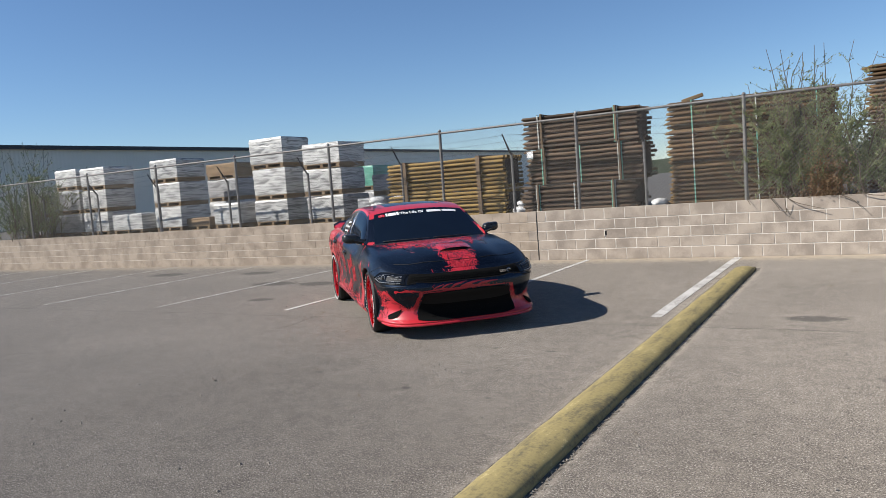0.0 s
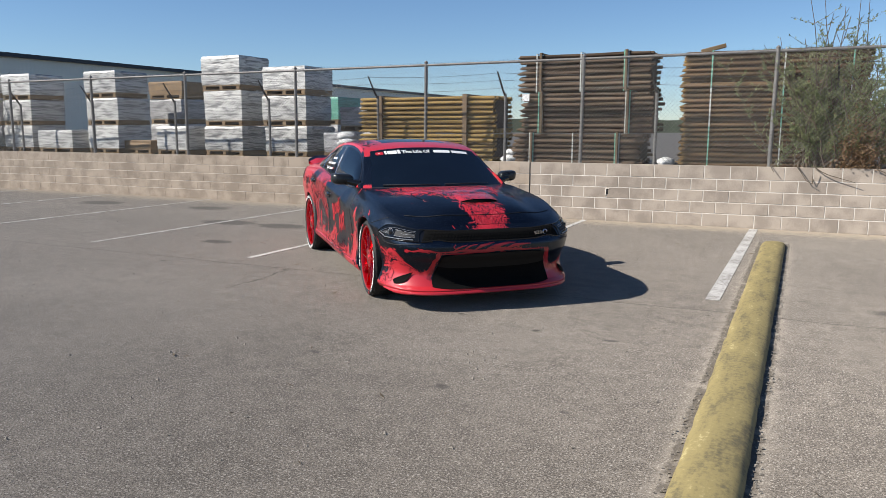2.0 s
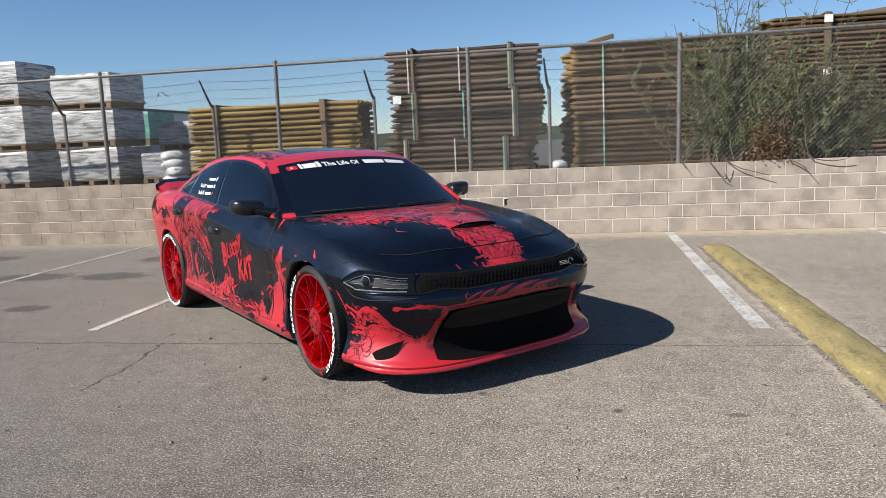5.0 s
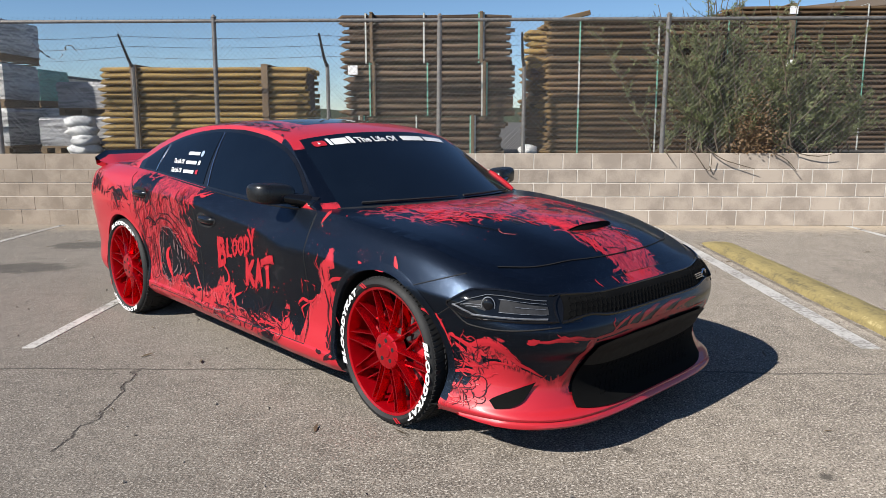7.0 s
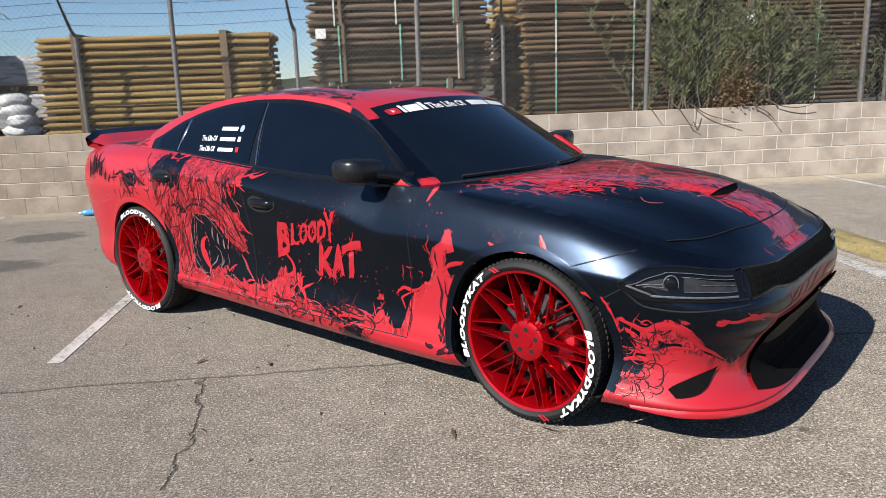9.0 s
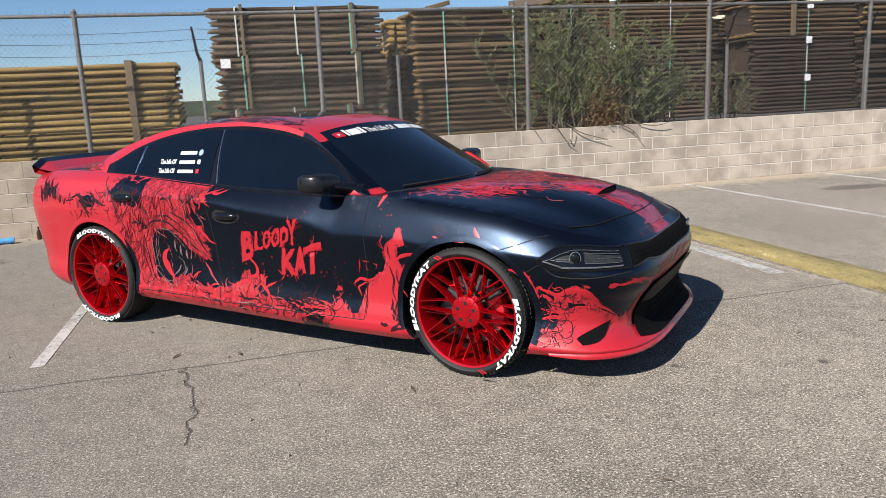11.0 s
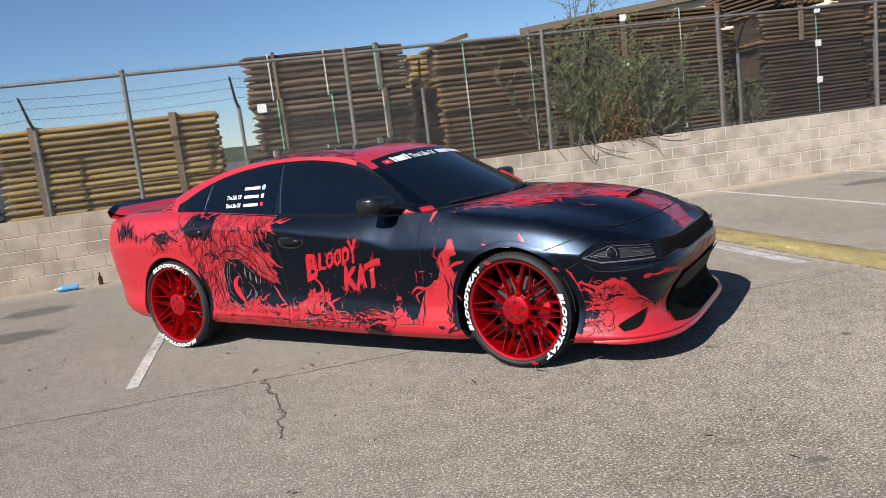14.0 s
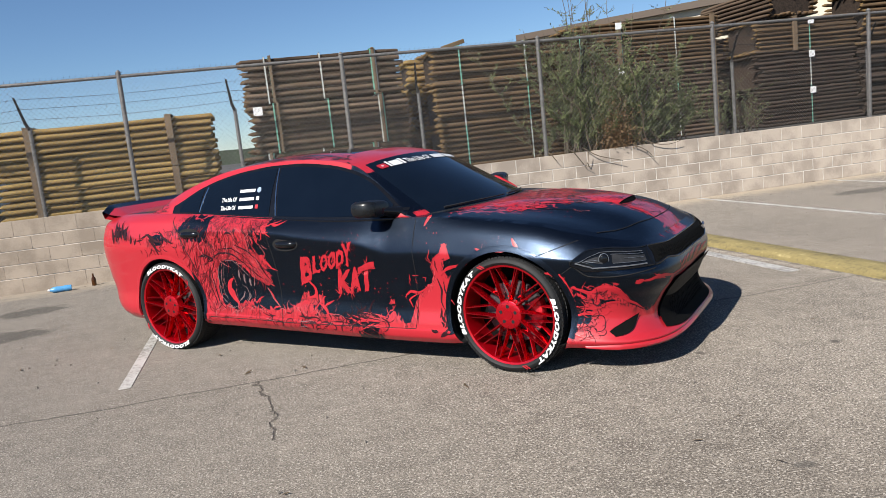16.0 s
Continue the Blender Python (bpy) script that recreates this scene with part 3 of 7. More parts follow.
for i in range(2600):
    x, y = rng.uniform(-12, 5), rng.uniform(0.8, 13.9)
    r = rng.choice((0.004, 0.005, 0.006, 0.009, 0.014))
    c = Vector((x, y, r * 0.3))
    vs = [bm.verts.new(c + Vector((r * math.cos(a + x), r * math.sin(a + x), 0))) for a in (0, 2.1, 4.2)] + [bm.verts.new(c + Vector((0, 0, r * 0.7)))]
    for q in ((0, 1, 3), (1, 2, 3), (2, 0, 3)):
        bm.faces.new([vs[k] for k in q])
solo("loose_stones", bm, M_PEBBLE, "small loose stones scattered on the asphalt", "gravel", "stuff")
bm = bmesh.new()
for i in range(260):
    x, y = rng.uniform(-11, 4), rng.uniform(1.5, 13.9) if i % 3 else rng.uniform(13.6, 14.05)
    r, a = rng.choice((0.015, 0.02, 0.025, 0.035, 0.05)), rng.uniform(0, 6.3)
    u, w = Vector((math.cos(a), math.sin(a), 0.1)) * r, Vector((-math.sin(a), math.cos(a), 0.25)) * r * 0.45
    c = Vector((x, y, 0.008))
    bm.faces.new([bm.verts.new(p) for p in (c - u, c + w * 0.6, c + u, c - w * 0.3)])
solo("leaf_litter", bm, M_DRY, "dry leaves and twigs blown over the asphalt", "litter", "stuff")

# block retaining wall: mortar core with single blocks
wall = thing("wall_north", pose(0, 0, 0), "weathered grey concrete block retaining wall", "wall", kind="structure")
bm = bmesh.new()
add_box(bm, -5.7, 40, WALL_Y0 + 0.004, WALL_Y1, -0.2, WALL_H - 0.006)
part("mortar_core", bm, M_MORTAR, wall)
bm = bmesh.new()
add_box(bm, -60, -5.702, WALL_Y0 + 0.006, WALL_Y1, -0.2, WALL_H - 0.006)
part("mortar_core", bm, M_MORTARTAN, wall)


# ---- fences ----
FY, FZ0, FZ1 = 14.22, WALL_H, 2.83
IY, IZ1 = 14.66, 2.28


def chain_link(x0, x1, y, z0, z1, pitch=0.072, r=0.0017):
    bm = bmesh.new()
    h = z1 - z0
    n = int((x1 - x0 + h) / pitch)
    for d in (1, -1):
        for i in range(n):
            a = x0 - h + i * pitch if d > 0 else x0 + i * pitch
            lo, hi = Vector((a, y + 0.003 * d, z0)), Vector((a + h * d, y + 0.003 * d, z1))
            if d < 0 and lo.x > x1 + h:
                continue
            add_tube(bm, (lo, hi), r, 3, cap=False)
    return bm


fence = thing("chain_link_fence", pose(0, 0, 0), "tall galvanised chain-link fence standing on the block wall", "fence")
posts = [-4.77 + 3.13 * k for k in range(-7, 7)]
FX0, FX1 = posts[0] - 1.2, posts[-1] + 1.0
for x in posts:
    bm = bmesh.new()
    add_tube(bm, ((x - 0.02, FY, FZ0 - 0.05), (x, FY, FZ1 + 0.05)), 0.033, 10)
    add_tube(bm, ((x, FY, FZ1 + 0.05), (x, FY, FZ1 + 0.085)), [0.042, 0.012], 10)
    part("post", bm, M_GALV, fence, smooth=40)
bm = bmesh.new()
add_tube(bm, ((FX0, FY, FZ1), (FX1, FY, FZ1)), 0.024, 10)
part("top_rail", bm, M_GALV, fence, smooth=40)
bm = chain_link(FX0, FX1, FY - 0.04, FZ0 + 0.02, FZ1 - 0.01)
mesh = part("wire_mesh", bm, M_WIRE, fence)
tagged(mesh, kind="stuff")
bm = bmesh.new()
for i in range(int((FX1 - FX0) / 0.075)):
    x = FX0 + i * 0.075
    add_tube(bm, ((x - 0.012, FY - 0.04, FZ1), (x + 0.012, FY - 0.04, FZ1 + 0.055)), 0.002, 3, cap=False)
tagged(part("knuckled_edge", bm, M_WIRE, fence), kind="stuff")

inner = thing("barbed_wire_fence", pose(0, 0, 0), "lower rusty fence with barbed wire on slanted arms", "fence")
iposts = [-6.414 + 2.85 * k for k in range(-7, 6)]
for k, x in enumerate(iposts):
    bm = bmesh.new()
    add_tube(bm, ((x, IY, YARD_Z - 0.05), (x, IY, IZ1)), 0.028, 8)
    p = part("post", bm, M_GALV, inner, smooth=40)
    bm = bmesh.new()
    add_tube(bm, ((x, IY, IZ1 - 0.05), (x - 0.03, IY - 0.06, IZ1 + 0.06), (x - 0.06, IY - 0.28, IZ1 + 0.4)), [0.024, 0.022, 0.014], 6)
    part("arm", bm, M_RUST, inner, "dark rusty slanted arm")
for j, (dy, dz) in enumerate(((-0.1, 0.1), (-0.19, 0.24), (-0.27, 0.37))):
    bm = bmesh.new()
    pts = []
    for a, b in zip(iposts, iposts[1:]):
        for s in range(8):
            u = s / 8
            pts.append((a + (b - a) * u, IY + dy, IZ1 + dz - 0.05 * math.sin(math.pi * u) * (1 + 0.4 * math.sin(a * 3 + j))))
    add_tube(bm, pts, 0.0032, 3)
    for i in range(int((iposts[-1] - iposts[0]) / 0.14)):
        x = iposts[0] + i * 0.14
        u = ((x - iposts[0]) / 2.85) % 1
        z = IZ1 + dz - 0.05 * math.sin(math.pi * u)
        add_tube(bm, ((x - 0.012, IY + dy, z - 0.02), (x + 0.012, IY + dy, z + 0.02)), 0.0022, 3, cap=False)
    part("barbed_wire", bm, M_RUST, inner)
bm = chain_link(iposts[0], iposts[-1], IY - 0.03, YARD_Z + 0.03, IZ1 - 0.03, 0.09, 0.0009)
tagged(part("wire_mesh", bm, M_RUST, inner), kind="stuff")


# ---- timber post bundles ----
def log_mesh(length, r, seed, mat):
    rg = random.Random(seed)
    bm = bmesh.new()
    n = 6
    pts, rad = [], []
    for i in range(n + 1):
        u = i / n
        pts.append((length * u, rg.uniform(-0.006, 0.006), rg.uniform(-0.006, 0.006)))
        rad.append(r * rg.uniform(0.8, 1.08))
    tip = rg.uniform(0.04, 0.1)
    pts = [(-tip, rg.uniform(-0.01, 0.01), rg.uniform(-0.01, 0.01))] + pts
    rad = [r * 0.2] + rad
    add_tube(bm, pts, rad, 8)
    return mesh_of(bm, "log", mat, 50)


LOGS = {}


def bundle(x0, x1, yf, depth, z0, z1, mat, label, r=0.042, ragged=0.03, strap=None, along="x", stakes=(0.16, 0.84), tag=False, seed=0, flip=False, lean=0.0, sw=0.05, turn=0.0):
    """A strapped bundle of round posts resting at z0."""
    rg = random.Random(seed)
    length = x1 - x0
    key = (round(length, 2), r, mat.name)
    if key not in LOGS:
        LOGS[key] = [log_mesh(length, r, s, mat) for s in range(7)]
    ob = thing("timber_bundle", pose(x0, yf, z0, 0, lean, turn), label, "timber bundle", "stacked timber bundles")
    rows = max(2, round((z1 - z0 - 0.02) / (2 * r * 1.22)))
    step = (z1 - z0 - 2 * r) / (rows - 1)
    cols = int(depth / (2 * r))
    for j in range(rows):
        for i in range(cols):
            if 2 <= i < cols - 1 and 1 <= j < rows - 1:
                continue
            if i == 0 and 0 < j < rows - 1 and rg.random() < 0.07:
                continue
            m = pose(rg.gauss(0, ragged), r + i * 2 * r + (r if j % 2 else 0) * 0.3 + rg.uniform(-0.012, 0.012), r + j * step + (step / 2 if i % 2 and j < rows - 1 else 0) * 0.6 + rg.uniform(-0.006, 0.006), rg.uniform(0, 360), 0, rg.gauss(0, 0.25))
            if flip:
                m = m @ pose(length, 0, 0, 0, 0, 180)
            part("log", LOGS[key][rg.randrange(7)], None, ob, m=m)
    # dark core whose colour paints the shade in the gaps between logs
    bm = bmesh.new()
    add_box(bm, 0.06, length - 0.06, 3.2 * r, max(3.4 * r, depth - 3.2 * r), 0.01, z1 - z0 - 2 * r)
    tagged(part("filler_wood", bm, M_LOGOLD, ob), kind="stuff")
    for s in stakes:
        x = length * s
        bm = bmesh.new()
        add_box(bm, x - sw, x + sw, -0.05, -0.006, 0.0, z1 - z0 + rg.uniform(0.0, 0.03), 0.006)
        part("stake", bm, M_STAKE, ob)
        bm = bmesh.new()
        add_box(bm, x - sw, x + sw, -0.052, depth + 0.03, z1 - z0 + 0.012, z1 - z0 + 0.035, 0.004)
        part("top_batten", bm, M_STAKE, ob)
    for k, s in enumerate(strap or ()):
        x = length * s
        bm = bmesh.new()
        w = 0.011
        for a, b in (((-0.012, 0.0), (-0.012, z1 - z0 + 0.02)), ((-0.012, z1 - z0 + 0.02), (depth, z1 - z0 + 0.02))):
            add_box(bm, x - w, x + w, min(a[0], b[0]) - 0.003, max(a[0], b[0]) + 0.003, min(a[1], b[1]) - 0.003, max(a[1], b[1]) + 0.003)
        part("strap", bm, M_STRAPG if (seed + k) % 2 else M_STRAPW, ob, "thin plastic strap")
    if tag:
        bm = bmesh.new()
        x = length * tag
        add_box(bm, x - 0.07, x + 0.07, -0.062, -0.055, z1 - z0 - 0.15, z1 - z0 - 0.02)
        part("paper_tag", bm, M_WHITE, ob, "blank white paper tag")
    return ob


L_GOLD = "bundle of golden treated round fence posts stacked in the yard"
L_DARK = "bundle of weathered brown round fence posts strapped together"
for i, (z0, z1) in enumerate(((0.95, 1.51), (1.525, 2.27))):
    bundle(-9.9, -6.8, 15.02, 1.05, z0, z1, M_LOGGOLD, L_GOLD, 0.037, 0.02, stakes=(0.16, 0.8), seed=10 + i)
for i, (z0, z1) in enumerate(((0.95, 1.52), (1.535, 2.29), (2.305, 3.0))):
    bundle(-6.2 + (-0.12, 0.05, 0.0)[i], -3.75 + (-0.12, 0.05, 0.0)[i], 14.93, 1.1, z0, z1, M_LOGDARK, L_DARK, 0.037, 0.035, strap=(0.13, 0.16, 0.48, 0.81, 0.84), stakes=(0.145 + 0.01 * i, 0.825), sw=0.022, seed=20 + i, tag=0.03 if i == 1 else False)
for i, (z0, z1) in enumerate(((0.95, 1.63), (1.645, 2.31), (2.325, 2.95))):
    bundle(-3.15, -0.25, 15.06, 1.15, z0, z1, M_LOGBROWN, L_DARK, 0.034, 0.025, strap=(0.15, 0.55, 0.9), stakes=(), seed=31 + i)
for i, (z0, z1) in enumerate(((0.95, 1.72), (1.732, 2.51), (2.522, 3.4))):
    bundle(0.3, 3.5, 17.0, 1.2, z0, z1, M_LOGDARK if i < 2 else M_LOGBROWN, L_DARK, 0.033, 0.05, strap=(0.3, 0.68), stakes=(0.28, 0.95), seed=41 + i, tag=0.28 if i else False)
for i, (z0, z1) in enumerate(((0.95, 1.72), (1.732, 2.47), (2.482, 3.15))):
    bundle(4.15, 6.6, 16.6, 1.2, z0, z1, M_LOGOLD if i < 2 else M_LOGBROWN, L_DARK, 0.032, 0.06, strap=(0.5,), stakes=(0.35,) if i == 2 else (), seed=51 + i, tag=0.5)
bundle(3.0, 6.4, 18.6, 1.2, 0.95, 3.05, M_LOGOLD, L_DARK, 0.04, 0.06, stakes=(), seed=58)
bundle(5.6, 8.0, 16.62, 1.25, 3.19, 3.8, M_LOGDARK, L_DARK, 0.037, 0.05, stakes=(), seed=60, turn=90)
bundle(6.66, 9.8, 16.4, 1.2, 0.95, 2.42, M_LOGOLD, L_DARK, 0.04, 0.08, strap=(0.5,), stakes=(), seed=55)
bundle(6.66, 9.8, 16.4, 1.2, 2.432, 3.6, M_LOGBROWN, L_DARK, 0.04, 0.08, strap=(0.5,), stakes=(), seed=56)
for i, (z0, z1) in enumerate(((0.95, 1.63), (1.645, 2.31), (2.325, 2.95))):
    bundle(-3.32, -0.4, 16.3, 1.2, z0, z1, (M_LOGDARK, M_LOGBROWN, M_LOGGOLD)[i], L_DARK if i < 2 else L_GOLD, 0.045, 0.03, stakes=(), seed=70 + i)
bm = bmesh.new()
add_box(bm, -0.22, 0.2, -0.05, 0.05, 0, 0.07, 0.008)
solo("board_offcut", bm, M_PALLET, "short yellow board lying on top of the posts", "board", m=pose(-2.72, 15.3, 2.985, 0, -14, 12))


# ---- wrapped pallet loads ----
def pallet_load(x, y, z, w, d, h, mat, label, seed, puff=0.02):
    """A film-wrapped block of goods on a wooden pallet; z is its support."""
    rg = random.Random(seed)
    ob = thing("pallet_load", pose(x, y, z, 0, 0, rg.uniform(-2.5, 2.5)), label, "pallet load", "wrapped pallet loads")
    pal = part("pallet", add_box(bmesh.new(), -w / 2, w / 2, 0.0, d, 0.105, 0.13), M_PALLET, ob, "pale wooden pallet")
    for u in (0.06, 0.5, 0.94):
        bm = bmesh.new()
        add_box(bm, -w / 2 + w * u - 0.05, -w / 2 + w * u + 0.05, 0.005, d - 0.005, 0.02, 0.104, 0.006)
        part("bearer", bm, M_PALLET, pal)
    for u in (0.0, 0.5, 1.0):
        bm = bmesh.new()
        add_box(bm, -w / 2 + 0.002, w / 2 - 0.002, 0.004 + u * (d - 0.108), 0.104 + u * (d - 0.108), 0.0, 0.019)
        part("board", bm, M_PALLET, pal)
    bm = bmesh.new()
    rows = []
    n, k = 10, 8
    for j in range(n + 1):
        zz = 0.134 + (h - 0.134) * j / n
        ring = []
        for s in range(4 * k):
            e, u = divmod(s, k)
            u /= k
            px, py = ((-w / 2 + w * u, 0), (w / 2, d * u), (w / 2 - w * u, d), (-w / 2, d - d * u))[e]
            off = noise.noise(Vector((px * 2.5 + seed, py * 2.5, zz * 5))) * puff
            course = 0.008 * math.sin(zz * 60)
            cx, cy = px, py - d / 2
            ln = math.hypot(cx, cy)
            f = 1 + (off + course) / ln - 0.02 * (j in (0, n)) / ln
            ring.append((cx * f, d / 2 + cy * f, zz))
        rows.append(ring)
    vs = add_grid(bm, rows, close=True)
    c = bm.verts.new((0, d / 2, h + 0.01))
    for s in range(4 * k):
        bm.faces.new((vs[-1][s], vs[-1][(s + 1) % (4 * k)], c))
    part("wrapped_block", bm, mat, ob, smooth=35)
    return ob


L_FILM = "stack of goods wrapped in white plastic film on a pallet"
L_GREY = "pallet load wrapped in greyish torn plastic film"
L_BOX = "brown carton load on a wooden pallet"


def column(x, y, hs, w=1.22, d=1.1, mats=(), seed=0):
    z = YARD_Z
    for i, h in enumerate(hs):
        mt = mats[i] if i < len(mats) else M_FILM
        pallet_load(x + 0.02 * ((seed + i) % 3 - 1), y, z, w, d, h, mt, L_FILM if mt is M_FILM else L_BOX if mt is M_CARTON else L_GREY, seed * 7 + i, 0.016)
        z += h + 0.012


column(-14.2, 15.45, (0.72, 0.85, 0.83), seed=1)
column(-12.3, 15.45, (0.72, 0.7, 0.66), w=1.25, seed=2)
column(-15.75, 15.3, (0.72,), w=1.1, seed=3)
column(-18.45, 15.45, (0.75, 0.72, 0.7), w=1.2, seed=4)
column(-20.1, 15.2, (0.62,), w=1.4, seed=5)
column(-20.4, 17.0, (0.75, 0.75, 0.8), w=1.1, mats=(M_FILMGREY, M_FILMGREY, M_FILM), seed=6)
column(-17.4, 15.6, (0.35,), w=1.15, mats=(M_CARTON,), seed=7)
column(-18.1, 17.4, (0.8, 0.7, 0.5), w=1.3, mats=(M_FILMGREY, M_FILMGREY, M_CARTON), seed=8)
column(-21.9, 15.4, (0.75, 0.72, 0.72), w=1.25, seed=9)
column(-23.6, 15.6, (0.75, 0.8, 0.7), w=1.25, mats=(M_FILMGREY, M_FILMGREY, M_FILM), seed=10)
column(-25.4, 15.4, (0.7, 0.75), w=1.25, mats=(M_FILMGREY, M_FILMGREY), seed=11)
column(-14.9, 18.2, (0.75, 0.75), w=1.1, mats=(M_FILM, M_FILM), seed=12)
column(-13.35, 18.4, (0.78, 0.74), w=1.15, mats=(M_FILMGREY, M_FILMTEAL), seed=13)
column(-10.85, 16.3, (0.6, 0.56), w=0.88, d=0.9, mats=(M_FILMGREY, M_FILMGREY), seed=15)
column(-10.8, 15.25, (0.58,), w=0.5, d=0.8, mats=(M_FILMGREY,), seed=16)


def sack(x, y, z, r, seed):
    rg = random.Random(seed)
    bm = bmesh.new()
    bmesh.ops.create_icosphere(bm, subdivisions=3, radius=1)
    for v in bm.verts:
        p = v.co.copy()
        n = noise.noise(p * 2.2 + Vector((seed, 0, 0))) * 0.22 + noise.noise(p * 7 + Vector((seed, 3, 0))) * 0.08
        v.co = Vector((p.x * r * 1.3, p.y * r, p.z * r * 0.6)) * (1 + n)
        v.co.z = max(v.co.z, -r * 0.42)
    return solo("sack", bm, M_SACK, "slumped white plastic sack on the yard ground", "sack", m=pose(x, y, z + r * 0.42, 0, 0, rg.uniform(0, 90)), smooth=60, group="white sacks")


for k, (dx, r) in enumerate(((0.0, 0.19), (0.03, 0.185), (-0.02, 0.18), (-0.06, 0.165))):
    sack(-10.33 + dx, 15.18, YARD_Z + 0.145 * k, r, 1 + k)
sack(-6.45, 15.1, YARD_Z, 0.16, 14)
sack(-6.4, 15.12, YARD_Z + 0.15, 0.13, 5)
sack(-3.45, 15.2, YARD_Z, 0.15, 6)


# ---- shrubs ----
def shrub(name, x, y, z, w, d, h, stems, leaves, seed, label, dry=False, spread=0.5, lean=0.35):
    """Many thin upright shoots, feathered with small leaves, bare at the tips."""
    rg = random.Random(seed)
    ob = thing(name, pose(x, y, z), label, "shrub")
    bs, bl = bmesh.new(), bmesh.new()
    shoots = []
    for i in range(stems):
        b = Vector((rg.gauss(0, w * 0.2), rg.gauss(0, d * 0.2), 0))
        out = Vector((rg.uniform(-1, 1) * w * spread, rg.uniform(-1, 1) * d * spread, 0))
        ht = h * rg.uniform(0.35, 1.0) * (1 - 0.3 * (abs(out.x) / (w * spread)) ** 2)
        pts = [b + out * ((k / 7) ** 1.3) + Vector((rg.gauss(0, 0.025), rg.gauss(0, 0.025), ht * k / 7)) for k in range(8)]
        add_tube(bs, pts, [0.012 * (1 - 0.75 * k / 7) + 0.001 for k in range(8)], 4)
        shoots.append((pts, 0.03, 1.0))
        for k in range(1, 7):
            for q in range(2):
                s = pts[k]
                e = s + Vector((rg.gauss(0, 0.2), rg.gauss(0, 0.1), rg.uniform(0.12, 0.42) * (1.1 - 0.08 * k)))
                mid = (s + e) / 2 + Vector((rg.gauss(0, 0.02), 0, -0.02))
                add_tube(bs, (s, mid, e), [0.0045, 0.003, 0.001], 3)
                shoots.append(([s, mid, e], 0.016, 1.0))
    per = max(1, leaves // len(shoots))
    for pts, jit, _ in shoots:
        for i in range(per):
            u = rg.random() * (len(pts) - 1.001)
            k = int(u)
            c = pts[k].lerp(pts[k + 1], u - k) + Vector((rg.gauss(0, jit * 0.6), rg.gauss(0, jit * 0.6), rg.gauss(0, jit * 0.6)))
            if c.z > h * 0.6 and rg.random() < 0.3 + 0.4 * min(1, (c.z / h - 0.6) / 0.15):
                continue
            a = ((pts[k + 1] - pts[k]).normalized() + Vector((rg.gauss(0, 0.55), rg.gauss(0, 0.55), rg.gauss(0, 0.45)))).normalized() * rg.uniform(0.03, 0.062)
            p = a.orthogonal().normalized()
            p = (Matrix.Rotation(rg.uniform(0, 6.3), 3, a.normalized()) @ p) * a.length * 0.17
            bl.faces.new([bl.verts.new(v) for v in (c, c + a * 0.5 + p, c + a, c + a * 0.5 - p)])
    tagged(part("branchwork", bs, M_BARK, ob), kind="stuff")
    tagged(part("leaves", bl, M_LEAF, ob), kind="stuff")
    if dry:
        bd = bmesh.new()
        for i in range(2200):
            c = Vector((rg.gauss(0.1, w * 0.07), rg.gauss(-0.3, 0.06), abs(rg.gauss(0.0, 0.35)) + 0.05))
            a = Vector((rg.gauss(0, 1), rg.gauss(0, 1), rg.gauss(0, 1))).normalized() * rg.uniform(0.02, 0.05)
            p = a.orthogonal().normalized() * a.length * 0.3
            bd.faces.new([bd.verts.new(v) for v in (c, c + a * 0.5 + p, c + a, c + a * 0.5 - p)])
        tagged(part("dry_leaves", bd, M_DRYLEAF, ob, "brown withered leaves"), kind="stuff")
    return ob


shrub("shrub", -0.5, 14.5, YARD_Z, 2.5, 0.85, 2.75, 74, 42000, 5, "straggly grey-green shrub growing behind the fence", True)
shrub("shrub", 0.75, 14.95, YARD_Z, 1.6, 0.6, 2.0, 26, 14000, 6, "lower grey-green shrub behind the fence")
shrub("shrub", 2.6, 15.2, YARD_Z, 1.2, 0.6, 1.3, 10, 1500, 8, "small sparse shrub between fence and timber")
shrub("shrub", -24.5, 14.75, YARD_Z, 3.6, 1.4, 3.4, 70, 40000, 7, "tall bushy shrub leaning over the far fence")
bm = bmesh.new()
for keys in (((-1.62, 1.03), (-1.6, 0.98), (-1.555, 0.93)), ((-1.236, 1.02), (-1.16, 0.91), (-1.087, 0.806), (-1.013, 0.766)), ((-1.01, 0.77), (-1.005, 0.88), (-1.019, 1.0)), ((-1.005, 1.03), (-0.9, 0.96), (-0.798, 0.909), (-0.6, 0.85), (-0.42, 0.8)),
             ((-0.138, 1.01), (-0.05, 0.965), (0.04, 0.9), (0.158, 0.762)), ((0.156, 1.02), (0.3, 0.985), (0.439, 0.973), (0.56, 0.985), (0.654, 1.016))):
    n = len(keys) - 1
    pts = [(keys[0][0], WALL_Y0 + 0.25, 1.1)] + [(x + rng.gauss(0, 0.008), WALL_Y0 - 0.05 - 0.05 * k / n, z) for k, (x, z) in enumerate(keys)]
    add_tube(bm, pts, [0.009 - 0.0045 * k / len(keys) for k in range(len(pts))], 5)
solo("twigs", bm, M_BARK, "thin bare twigs hanging over the wall top", "twigs", "stuff")

